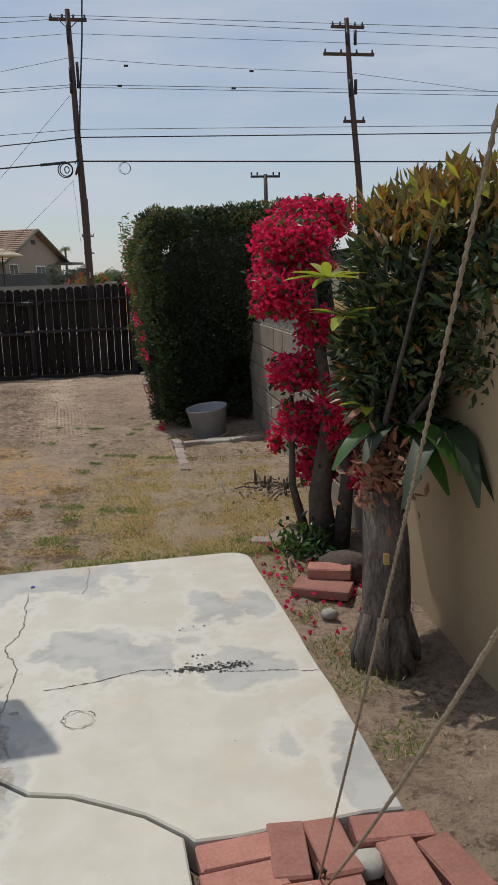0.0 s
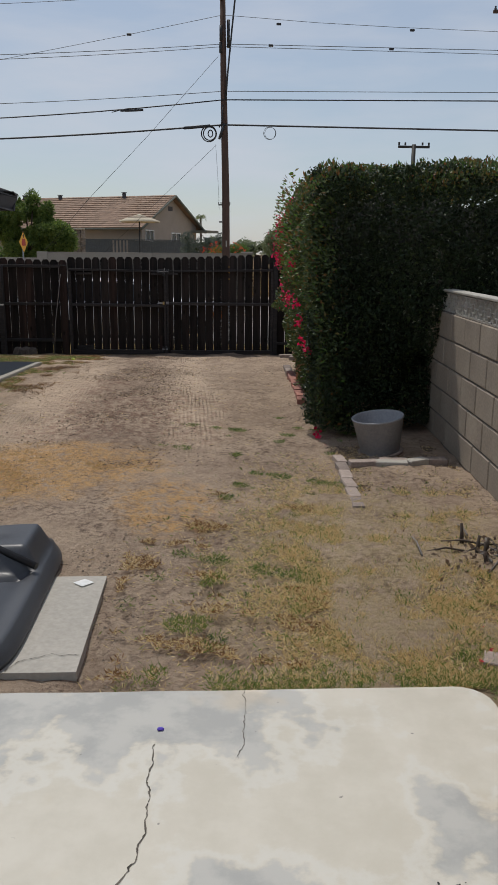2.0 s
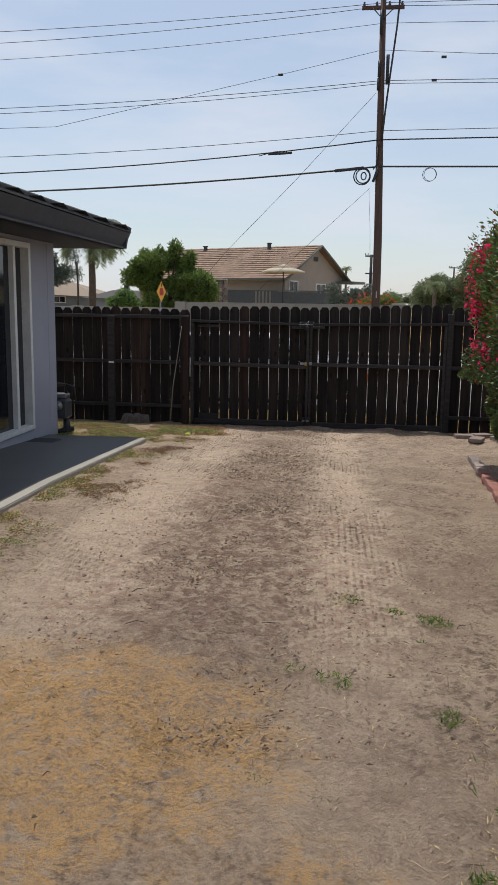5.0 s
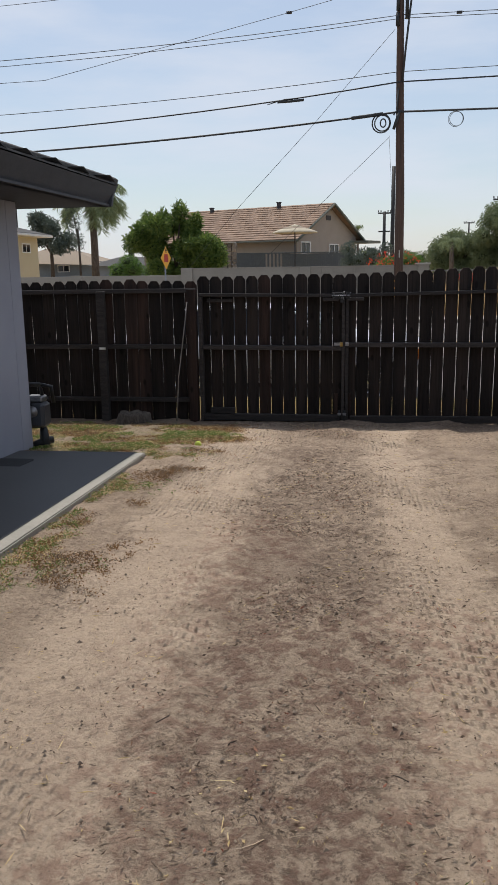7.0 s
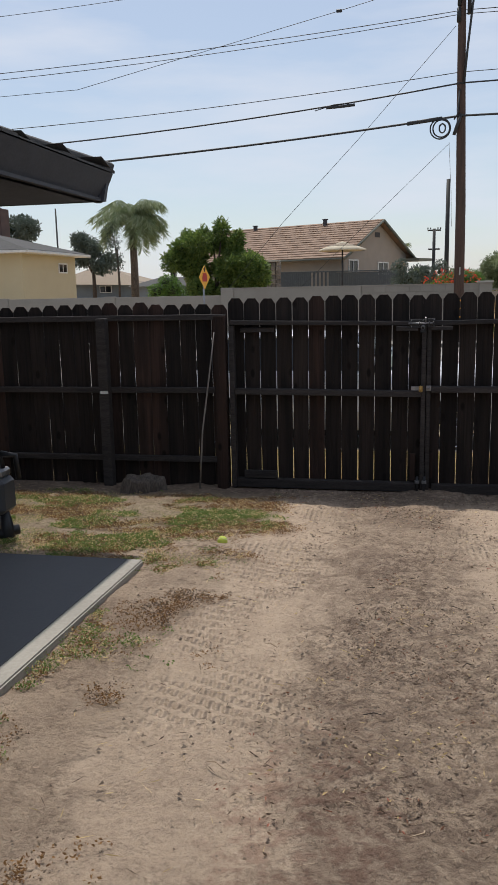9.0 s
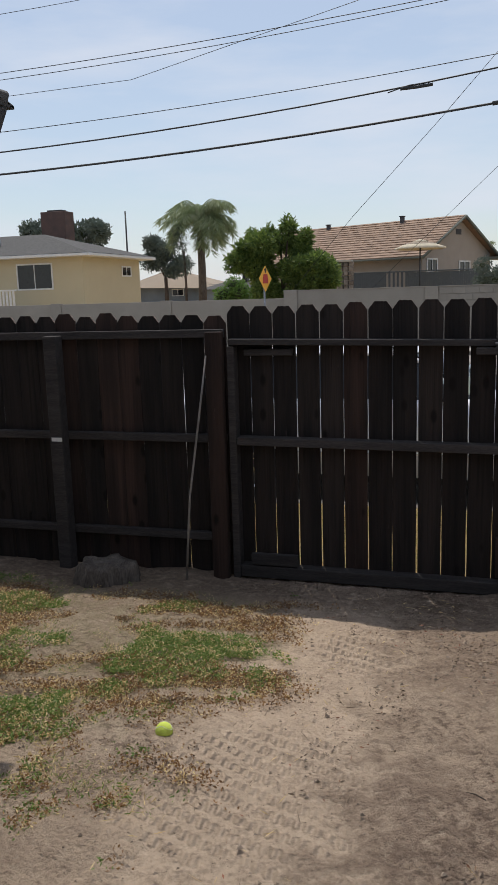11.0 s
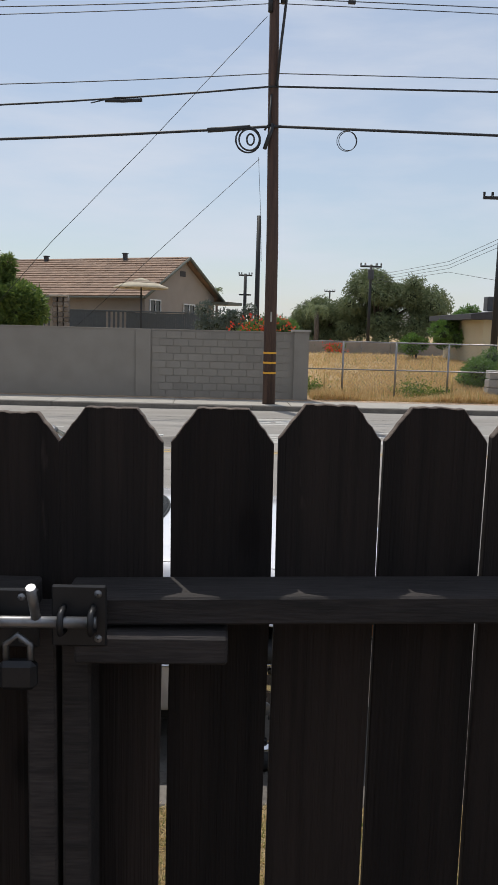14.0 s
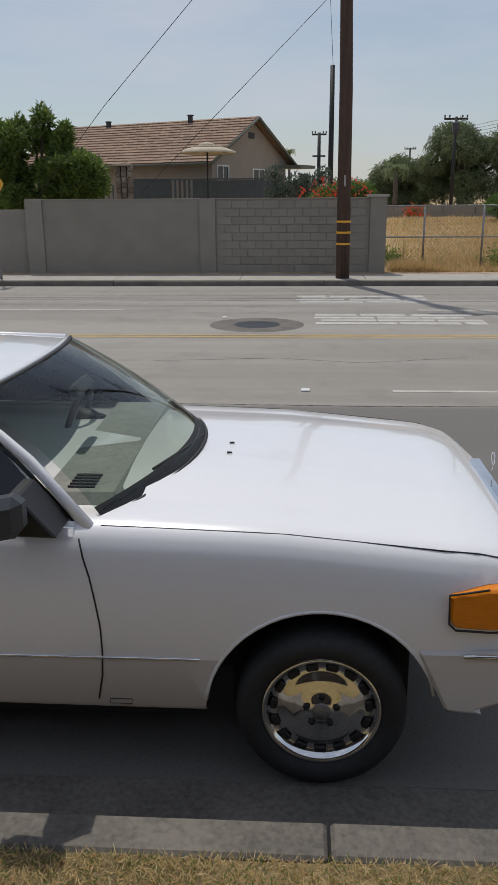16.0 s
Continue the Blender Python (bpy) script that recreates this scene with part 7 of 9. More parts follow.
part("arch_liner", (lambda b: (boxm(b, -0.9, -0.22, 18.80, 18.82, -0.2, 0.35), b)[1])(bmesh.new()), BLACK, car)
arch = [(-0.57 + 0.405 * math.cos(a), -0.035 + 0.405 * math.sin(a)) for a in np.linspace(0.15, math.pi - 0.1, 24)]
part("arch_lip", tube([on_side(x, z, -0.002) for x, z in arch], 0.007, 6), CARPAINT, car)


def wind(s, t):
    """The windscreen: s across -1..1, t from base 0 to top 1."""
    y = CY + s * (0.78 - 0.12 * t)
    x0, z0 = -1.06 - 0.27 * s * s, 0.695 - 0.055 * s * s
    x1, z1 = -1.72 - 0.09 * s * s, 1.07 - 0.03 * s * s
    b = 0.025 * math.sin(math.pi * t)
    return (x0 + (x1 - x0) * t + b, y, z0 + (z1 - z0) * t + b)


S = np.linspace(-1, 1, 17)
screen = part("windscreen", grid_mesh([[wind(s, t) for s in S] for t in np.linspace(0.05, 1, 7)]), CARGLASS, car, "greenish laminated windscreen")
screen.visible_shadow = False
part("cowl", grid_mesh([[wind(s, 0.0) if k else (wind(s, 0.0)[0] + 0.02, wind(s, 0.0)[1], wind(s, 0)[2] - 0.05) for s in S] if k < 2 else [wind(s, 0.09) for s in S] for k in range(3)]), BLACK, car)
part("top_seal", tube([wind(s, 1.0) for s in S], 0.008, 6), BLACK, car)
part("base_seal", tube([wind(s, 0.0) for s in S], 0.008, 6), BLACK, car)
part("roof_panel", grid_mesh([[(-1.73 - 0.09 * s * s - d, CY + s * (0.66 - 0.02 * d) * (1 if abs(s) < 0.99 else 1.03), 1.078 + 0.03 * math.sin(math.pi * min(1, d / 1.7)) - 0.035 * s * s - (0.0 if abs(s) < 0.99 else 0.02)) for s in S] for d in (0, 0.1, 0.3, 0.7, 1.2, 1.6, 1.75)]), CARPAINT, car, "white roof")
part("front_roof_trim", tube([(wind(s, 1.0)[0] - 0.018, wind(s, 1.0)[1], wind(s, 1.0)[2] + 0.006) for s in S], 0.012, 6), CARPAINT, car)
for sg in (-1, 1):
    base, top = Vector(wind(sg, 0.0)), Vector(wind(sg, 1.0))
    off = Vector((-0.03, 0.012 * sg, -0.005))
    part("door_pillar", tube([base + off + Vector((-0.01, sg * 0.03, -0.01)), base.lerp(top, 0.5) + off + Vector((0.012, sg * 0.012, 0.01)), top + off, top + off + Vector((-0.7, sg * 0.0, 0.025)), top + off + Vector((-1.6, 0, 0.0))], [0.024, 0.019, 0.018, 0.016, 0.016], 10), CARPAINT, car)
    part("pillar_seal", tube([base + Vector((-0.075, sg * 0.035, -0.015)), base.lerp(top, 0.5) + Vector((-0.065, sg * 0.022, 0.0)), top + Vector((-0.06, sg * 0.005, -0.015)), top + Vector((-1.5, sg * 0.005, -0.02))], 0.008, 6), BLACK, car)
    yb, yt = CY + sg * 0.835, CY + sg * 0.665
    part("side_window", grid_mesh([[(-1.45, yb, 0.645), (-2.3, yb, 0.66), (-3.1, yb, 0.66), (-3.75, yb - sg * 0.05, 0.67)], [(-1.85, yt, 1.04), (-2.4, yt, 1.06), (-3.0, yt, 1.06), (-3.3, yt, 1.03)]], False), HOUSEGLASS, car)
    part("window_sill_strip", tube([on_side(x, shoulder(x) - 0.01) if sg < 0 else (x, CY + 0.84, 0.65) for x in np.linspace(-3.6, -1.42, 8)], 0.007, 6), CHROME, car)
    part("door_top", grid_mesh([[(x, CY + sg * 0.87, shoulder(x) - 0.03) for x in (-3.7, -2.8, -2, -1.42)], [(x, CY + sg * 0.83, shoulder(x) + 0.01) for x in (-3.7, -2.8, -2, -1.42)]]), CARPAINT, car)
part("rear_window", grid_mesh([[(-3.3, CY - 0.64, 1.04), (-3.32, CY, 1.06), (-3.3, CY + 0.64, 1.04)], [(-3.95, CY - 0.7, 0.68), (-4.0, CY, 0.71), (-3.95, CY + 0.7, 0.68)]], False), HOUSEGLASS, car)
# cabin seen through the glass
dash = box("dashboard", (-1.62, -1.28, CY - 0.70, CY + 0.70, 0.45, 0.70), LEATHER, car, 0.04, "dark grey dashboard")
for k in range(5):
    part("vent_slat", (lambda b: (boxm(b, -1.50, -1.40, CY - 0.62 + k * 0.032, CY - 0.605 + k * 0.032, 0.70, 0.706), b)[1])(bmesh.new()), BLACK, dash)
part("steering_wheel", tube([(-1.72 + 0.06 * math.sin(a), CY + 0.37 + 0.19 * math.cos(a), 0.70 + 0.17 * math.sin(a)) for a in np.linspace(0, 2 * math.pi, 25)], 0.014, 8, False), BLACK, car)
part("steering_hub", tube([(-1.60, CY + 0.37, 0.66), (-1.72, CY + 0.37, 0.70)], 0.05, 12), BLACK, car)
box("rear_view_mirror", (-1.62, -1.58, CY - 0.12, CY + 0.12, 0.90, 0.965), DARKPLASTIC, car, 0.012)
for y in (CY - 0.36, CY + 0.36):
    box("seat_back", (-2.42, -2.24, y - 0.25, y + 0.25, 0.2, 0.78), LEATHER, car, 0.05)
    box("head_rest", (-2.4, -2.28, y - 0.13, y + 0.13, 0.78, 0.95), LEATHER, car, 0.04)
part("wiper", tube([wind(0.1, 0.02), wind(-0.25, 0.07), wind(-0.6, 0.10)], 0.006, 6), BLACK, car)
for dy in (-0.06, 0.08):
    part("washer_nozzle", (lambda b: (boxm(b, -0.952, -0.93, CY + dy - 0.087, CY + dy - 0.079, 0.686, 0.693, bevel=0.002), b)[1])(bmesh.new()), BLACK, car)
# door mirror
mir = part("door_mirror", (lambda b: (boxm(b, -1.71, -1.52, 18.33, 18.43, 0.655, 0.795, bevel=0.03, m=None), b)[1])(bmesh.new()), GREYPLASTIC, car, "black door mirror")
for v in mir.data.vertices:
    v.co.z += (v.co.x + 1.71) * 0.2
part("mirror_glass", (lambda b: (boxm(b, -1.715, -1.712, 18.345, 18.415, 0.675, 0.775), b)[1])(bmesh.new()), CHROME, mir)
part("mirror_foot", prism([(-1.60, 0.66), (-1.44, 0.655), (-1.56, 0.80), (-1.60, 0.80)], 18.43, 18.61, 0.006), DARKPLASTIC, mir)
# lamps, grille, bumper
lamp = part("corner_lamp", prism([(-0.145, 0.445), (-0.02, 0.468), (0.085, 0.468), (0.09, 0.325), (-0.01, 0.318), (-0.12, 0.325), (-0.14, 0.345)], 18.488, 18.60, 0.008), AMBER, car, "amber ribbed corner lamp")
for k in range(7):
    part("lens_rib", (lambda b: (boxm(b, -0.125, 0.08, 18.4855, 18.4885, 0.337 + k * 0.018, 0.341 + k * 0.018), b)[1])(bmesh.new()), AMBER, lamp)
part("lamp_gasket", tube([(x, 18.488, z) for x, z in ((-0.02, 0.472), (-0.15, 0.449), (-0.145, 0.342), (-0.122, 0.32), (-0.01, 0.314), (0.09, 0.32))], 0.004, 6), BLACK, car)
box("headlamp", (0.09, 0.20, 18.62, 18.98, 0.33, 0.475), BOARDGLASS, car, 0.01, "clear headlamp")
box("headlamp", (0.09, 0.20, 19.84, 20.2, 0.33, 0.475), BOARDGLASS, car, 0.01, "clear headlamp")
grille = box("grille_shell", (0.14, 0.215, 19.12, 19.70, 0.27, 0.54), CHROME, car, 0.02, "chrome grille shell")
for k in range(6):
    part("grille_bar", (lambda b: (boxm(b, 0.213, 0.221, 19.15, 19.67, 0.30 + k * 0.038, 0.308 + k * 0.038), b)[1])(bmesh.new()), BLACK, grille)
part("hood_ornament", tube([(0.19, CY, 0.55), (0.19, CY, 0.60)] + [(0.19, CY + 0.028 * math.sin(a), 0.628 - 0.028 * math.cos(a)) for a in np.linspace(0, 2 * math.pi, 16)], 0.0025, 6), CHROME, car)
bump_o = prism([(-0.245, 0.232), (-0.135, -0.005), (-0.02, -0.018), (0.12, 0.0), (0.26, 0.05), (0.315, 0.10), (0.32, 0.2), (0.30, 0.232)], 18.492, 20.33, 0.012)
bumper = part("front_bumper", bump_o, CARLOWER, car, "pale grey wrapped bumper")
for v in bumper.data.vertices:
    d = abs(v.co.y - CY)
    if v.co.x > 0.1:
        v.co.x -= 0.16 * max(0, (d - 0.6) / 0.32) ** 2
part("bumper_strip", tube([(-0.09, 18.486, 0.222), (0.08, 18.486, 0.222), (0.15, 18.50, 0.222), (0.27, 18.8, 0.222), (0.325, 19.41, 0.222)], 0.009, 6), CHROME, bumper)
# Added black box that stands in for the shade under the car.
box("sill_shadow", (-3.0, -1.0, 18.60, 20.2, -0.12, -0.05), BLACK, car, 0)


def wheel(cx, y0, sg):
    w = thing("wheel", "", "")
    w.parent = car
    w.location = (cx, y0, -0.022)
    prof = [(0.215, 0.0), (0.222, -0.015), (0.25, -0.028), (0.285, -0.018), (0.300, 0.012), (0.304, 0.03), (0.304, 0.17), (0.295, 0.2), (0.25, 0.215), (0.21, 0.2)]
    part("tyre", lathe([(r, h * sg) for r, h in prof], 48, "y"), RUBBER, w, "black tyre")
    rim = part("rim", lathe([(r, h * sg) for r, h in [(0.001, 0.0), (0.045, 0.0), (0.05, 0.006), (0.10, 0.004), (0.135, 0.012), (0.15, 0.02), (0.188, 0.022), (0.192, 0.004), (0.205, -0.004), (0.214, -0.002), (0.216, 0.01), (0.216, 0.18)]], 64, "y"), CHROME, w, "polished alloy rim with slots round the edge")
    for k in range(15):
        a = 2 * math.pi * k / 15 + 0.1
        bm = bmesh.new()
        boxm(bm, -0.013, 0.013, 0.0, 0.012, -0.022, 0.022, bevel=0.005)
        part("slot", bm, BLACK, rim, at=Matrix.Rotation(-a, 4, "Y") @ Matrix.Translation((0.169, 0.010 * sg, 0)))
    for k in range(5):
        a = 2 * math.pi * k / 5 + 0.3
        part("wheel_bolt", lathe([(0.001, -0.004), (0.009, -0.003), (0.013, 0.004)], 14, "y"), BLACK, rim, at=Matrix.Translation((0.056 * math.cos(a), -0.002, 0.056 * math.sin(a))))
    part("centre_cap", lathe([(0.001, -0.006), (0.03, -0.005), (0.036, 0.002)], 24, "y"), STEEL, rim)
    return w


wheel(-0.565, 18.50, 1)
wheel(-3.4, 18.50, 1)
wheel(-0.565, 20.32, -1)
wheel(-3.4, 20.32, -1)

# ---- poles and wires ----
PY = 35.85


def crossarm(owner, x, y, z, half, tilt=0.0, pins=4):
    box("crossarm", (x - half, x + half, y - 0.06, y + 0.06, z - 0.06, z + 0.06), POLEWOOD, owner, 0.01)
    for k in range(pins):
        px = x - half + 0.08 + (2 * half - 0.16) * k / (pins - 1)
        part("insulator", (lambda b: ([setattr(v, "co", v.co + Vector((px, y, z + 0.06))) for v in b.verts], b)[1])(lathe([(0.001, 0), (0.04, 0), (0.055, 0.05), (0.03, 0.08), (0.045, 0.12), (0.001, 0.16)], 10)), GREYPLASTIC, owner)


pole = thing("utility_pole", "tall brown wooden utility pole with crossarm, cables and yellow bands", "utility pole", "utility poles")
part("shaft", tube([(0.46, PY, -0.4), (0.43, PY, 4), (0.34, PY, 8), (0.28, PY, 12.5)], [0.165, 0.15, 0.125, 0.10], 16), POLEWOOD, pole)
crossarm(pole, 0.28, PY, 12.12, 0.75)
part("brace", tube([(-0.1, PY - 0.08, 12.1), (0.28, PY - 0.12, 11.7), (0.7, PY - 0.08, 12.1)], 0.02, 6), BLACKMETAL, pole)
for dx, z0, z1 in ((-0.12, 11.2, 12.0), (0.16, 9.5, 10.5), (-0.14, 9.3, 9.7), (-0.13, 9.75, 10.3)):
    part("pole_fitting", tube([(0.36 + dx, PY - 0.12, z0), (0.36 + dx, PY - 0.12, z1)], 0.06, 10), BLACKMETAL, pole)
part("riser_cable", tube([(0.60, PY - 0.05, 13.4), (0.9, PY - 0.05, 13.0), (0.8, PY - 0.05, 11.5), (0.62, PY - 0.1, 9.8), (0.5, PY - 0.15, 8.6), (0.42, PY - 0.16, 7.6)], 0.035, 6), WIRE, pole)
part("riser_cable", tube([(0.30, PY - 0.14, 7.4), (0.26, PY - 0.16, 6.7), (0.15, PY - 0.16, 6.55)], 0.025, 6), WIRE, pole)
for z in (0.60, 0.86, 1.11):
    part("band", (lambda b: ([setattr(v, "co", v.co + Vector((0.455, PY, z))) for v in b.verts], b)[1])(lathe([(0.166, -0.025), (0.168, -0.02), (0.168, 0.02), (0.166, 0.025)], 20)), YELLOW, pole)
box("tag", (0.43, 0.47, PY - 0.17, PY - 0.16, 1.9, 2.15), CONCRETE, pole, 0.002)
part("wire_tail", tube([(0.02, PY - 0.2, 5.9), (0.12, PY - 0.2, 4.4), (0.16, PY - 0.1, 3.4)], 0.007, 4), WIRE, pole)

pole2 = thing("utility_pole", "tall dark wooden utility pole with two crossarms of insulators", "utility pole", "utility poles")
part("shaft", tube([(12.75, PY, -0.4), (12.6, PY, 5.6), (12.2, PY, 10), (12.05, PY, 12.5)], [0.16, 0.14, 0.12, 0.10], 14), POLEWOOD, pole2)
crossarm(pole2, 12.1, PY, 12.15, 0.75, pins=5)
crossarm(pole2, 12.15, PY, 11.05, 1.15, pins=4)
crossarm(pole2, 12.38, PY, 8.3, 0.5, pins=3)
for dx, z0, z1 in ((-0.1, 9.3, 10.0), (0.16, 9.4, 10.0), (-0.2, 11.4, 12.0), (0.15, 11.4, 12.0)):
    part("pole_fitting", tube([(12.25 + dx, PY - 0.12, z0), (12.25 + dx, PY - 0.12, z1)], 0.07, 10), BLACKMETAL, pole2)


def span(name, label, pts, r, group="overhead wires"):
    w = part(name, tube(pts, r, 5), WIRE)
    return tagged(w, label, "wire", group)


def hang(z_left, z_pole, z_right, r, y=PY, x_pole=0.34, far=0.0, zl60=None):
    """A wire past the pole, sagging off to both sides."""
    xs = np.concatenate([np.linspace(-42, x_pole, 26), np.linspace(x_pole, 42, 22)[1:]])
    out = []
    for x in xs:
        if x <= x_pole:
            u = (x_pole - x) / 42.0
            u1 = (x_pole + 12.3) / 42.0
            s = (z_pole - z_left) / (4 * u1 * (1 - u1))
            z = z_pole - 4 * s * u * (1 - u)
        else:
            z = z_pole + (z_right - z_pole) * (x - x_pole) / 19.0 * (1 if x < 19.4 else 1)
        out.append((x, y, z))
    span("overhead_wire", "thin dark overhead wire running along the street", out, r)


hang(11.7, 12.28, 12.27, 0.011)
hang(11.34, 12.2, 11.9, 0.011, y=PY + 0.08)
hang(10.72, 11.6, 11.45, 0.009, y=PY)
hang(8.95, 9.66, 9.62, 0.012, y=PY)
hang(8.80, 9.60, 9.47, 0.011, y=PY + 0.15)
hang(7.16, 7.93, 8.16, 0.012, y=PY)
hang(6.55, 7.59, 7.82, 0.024, y=PY - 0.12)
hang(5.82, 6.65, 6.55, 0.034, y=PY - 0.15)
span("overhead_wire", "thin overhead wire with a small clamp", [(-30, PY, 7.9), (-12, PY, 8.2), (-3.5, PY, 9.9), (0.3, PY, 10.7), (4, PY, 10.5), (7.1, PY, 10.4), (12.2, PY, 10.3), (19, PY, 9.6)], 0.009)
for x, z in ((-3.35, 9.93), (2.5, 10.42), (2.2, 9.64), (7.8, 10.3), (7.0, 9.6)):
    b = box("wire_clamp", (x - 0.09, x + 0.09, PY - 0.04, PY + 0.04, z - 0.04, z + 0.04), BLACKMETAL, None, 0.01)
    tagged(b, "small dark clamp on an overhead wire", "clamp", "wire clamps")
span("service_drop", "thin service wire running down to the far house", [(0.15, PY, 9.24), (-2.7, PY + 0.2, 6.25), (-5.24, PY + 0.6, 3.78), (-7.35, PY + 1.35, 1.62)], 0.008)
span("service_drop", "thin service wire running down to the far house", [(0.05, PY, 5.9), (-2.18, PY + 0.6, 3.92), (-4.75, PY + 1.35, 1.64)], 0.007)
for cx, cz, rads, r in ((-0.25, 6.30, (0.30, 0.25, 0.13), 0.022), (2.18, 6.35, (0.24, 0.225), 0.009)):
    coil = thing("cable_coil", "coil of spare cable hanging from the overhead line", "cable coil", "cable coils")
    for k, q in enumerate(rads):
        part("loop", tube([(cx + q * math.cos(a) * (1 if k < 2 else 0.7) + 0.03 * k, PY - 0.2 - 0.02 * k, cz + q * math.sin(a)) for a in np.linspace(0, 2 * math.pi, 29)], r, 6, False), WIRE, coil)
sleeve = thing("splice_case", "black splice case on the overhead cable", "splice case", "splice cases")
part("case", tube([(-1.25, PY - 0.17, 6.50), (-0.2, PY - 0.17, 6.60)], 0.06, 10), WIRE, sleeve)
part("case", tube([(0.36, PY - 0.17, 6.7), (0.16, PY - 0.2, 6.1)], 0.05, 10), WIRE, sleeve)
sleeve = thing("splice_case", "black looped splice on the overhead cable", "splice case", "splice cases")
part("case", tube([(-3.75, PY - 0.13, 7.12), (-3.3, PY - 0.13, 7.13), (-2.85, PY - 0.13, 7.16)], 0.045, 8), WIRE, sleeve)
part("loop", tube([(-4.1, PY - 0.13, 7.05), (-3.5, PY - 0.13, 7.2), (-3.0, PY - 0.13, 7.22)], 0.015, 6), WIRE, sleeve)


def far_pole(x, y, z, half, label, z0=0.0, r=0.12, arm2=None, lean=0.0):
    p = thing("utility_pole", label, "utility pole", "distant utility poles")
    part("shaft", tube([(x + lean, y, z0 - 0.5), (x, y, z)], [r * 1.2, r * 0.85], 10), BLACK, p)
    if half:
        box("crossarm", (x - half, x + half, y - 0.07, y + 0.07, z - 0.22, z - 0.08), BLACK, p, 0.01)
        for k in (-0.95, -0.55, 0.55, 0.95):
            box("insulator", (x + half * k - 0.05, x + half * k + 0.05, y - 0.05, y + 0.05, z - 0.06, z + 0.12), BLACK, p, 0.01)
    if arm2:
        box("crossarm", (x - half * 0.9, x + half * 0.9, y - 0.07, y + 0.07, arm2 - 0.07, arm2 + 0.07), BLACK, p, 0.01)
    return p


far_pole(0.76, 52, 6.75, 0, "bare dark wooden pole behind the wall", 0, 0.11)
far_pole(1.25, 90, 6.8, 0.62, "dark utility pole with two crossarms, far off", 0.1, 0.16, 4.9)
p4 = far_pole(10.95, 80, 7.1, 0.85, "dark utility pole with crossarm and transformer, far off", 0.1, 0.12)
box("transformer", (10.7, 11.15, 79.7, 79.95, 5.9, 6.7), GREYPLASTIC, p4, 0.05)
far_pole(14.3, 130, 7.55, 0.75, "small dark utility pole with a crossarm, far off", 0.1, 0.13)
far_pole(14.8, 160, 6.8, 1.2, "small dark utility pole with a crossarm, far off", 0.1, 0.14)
far_pole(16.6, 190, 5.9, 1.3, "small dark utility pole with a crossarm, far off", 0.1, 0.14)
far_pole(12.65, 54.7, 8.45, 1.0, "dark utility pole with a single crossarm", 0, 0.15)
for k in range(4):
    span("far_wire", "thin wires running to a distant pole", [(12.6, 54.7, 6.4 - 0.2 * k if k < 3 else 4.4), (12.2, 62, 5.9 - 0.2 * k), (11.0, 80, 6.2 - 0.2 * k)], 0.012, "distant wires")
far_pole(-28.2, 70, 8.0, 0, "thin dark street lamp pole, far off", 0, 0.07)

sign = thing("road_sign", "yellow diamond school warning sign seen edgewise on a steel post", "road sign", at=(-7.86, 35.7, 0))
sign.rotation_euler = (0, 0, radians(78))
part("post", tube([(0, 0, -0.35), (0, 0, 2.2)], 0.03, 8), STEEL, sign)
part("plate", prism([(0, 1.62), (0.42, 2.02), (0, 2.42), (-0.42, 2.02)], -0.045, -0.035, 0.002), YELLOW, sign, "yellow diamond plate")
part("symbol", prism([(-0.16, 1.88), (0.16, 1.88), (0.18, 2.0), (0.12, 2.16), (-0.12, 2.16), (-0.18, 2.0)], -0.052, -0.047), REDPAINT, sign)
part("arrow", prism([(-0.03, 2.2), (0.03, 2.2), (0.03, 2.27), (0.09, 2.27), (0, 2.37), (-0.09, 2.27), (-0.03, 2.27)], -0.052, -0.047), BLACK, sign)

# ---- house across the street ----
hx, hy = -4.82, 57.5
HD = Matrix.Translation((hx, hy, 0)) @ Matrix.Rotation(radians(-26.5), 4, "Z")
# local: +y runs along the gable wall, -x runs along the front
FARWALL = mat("far_house_stucco", (0.33, 0.29, 0.25), (0.29, 0.255, 0.22), 0.9, scale=1.5, bump=0.2)
far_house = thing("far_house", "beige two-storey house with a brown shingled gable roof", "house")
bm = bmesh.new()
gw, gl, ez, rz = 7.9, 12.5, 3.55, 5.62
pts = [(0, 0, -0.3), (0, gw, -0.3), (0, gw, ez), (0, gw / 2, rz - 0.15), (0, 0, ez), (-gl, 0, -0.3), (-gl, gw, -0.3), (-gl, gw, ez), (-gl, gw / 2, rz - 0.15), (-gl, 0, ez)]
vs = [bm.verts.new(p) for p in pts]
for f in ((0, 1, 2, 3, 4), (5, 9, 8, 7, 6), (0, 4, 9, 5), (1, 6, 7, 2), (4, 3, 8, 9), (2, 7, 8, 3), (0, 5, 6, 1)):
    bm.faces.new([vs[i] for i in f])
bmesh.ops.recalc_face_normals(bm, faces=bm.faces)
part("wall", bm, FARWALL, far_house, at=HD)


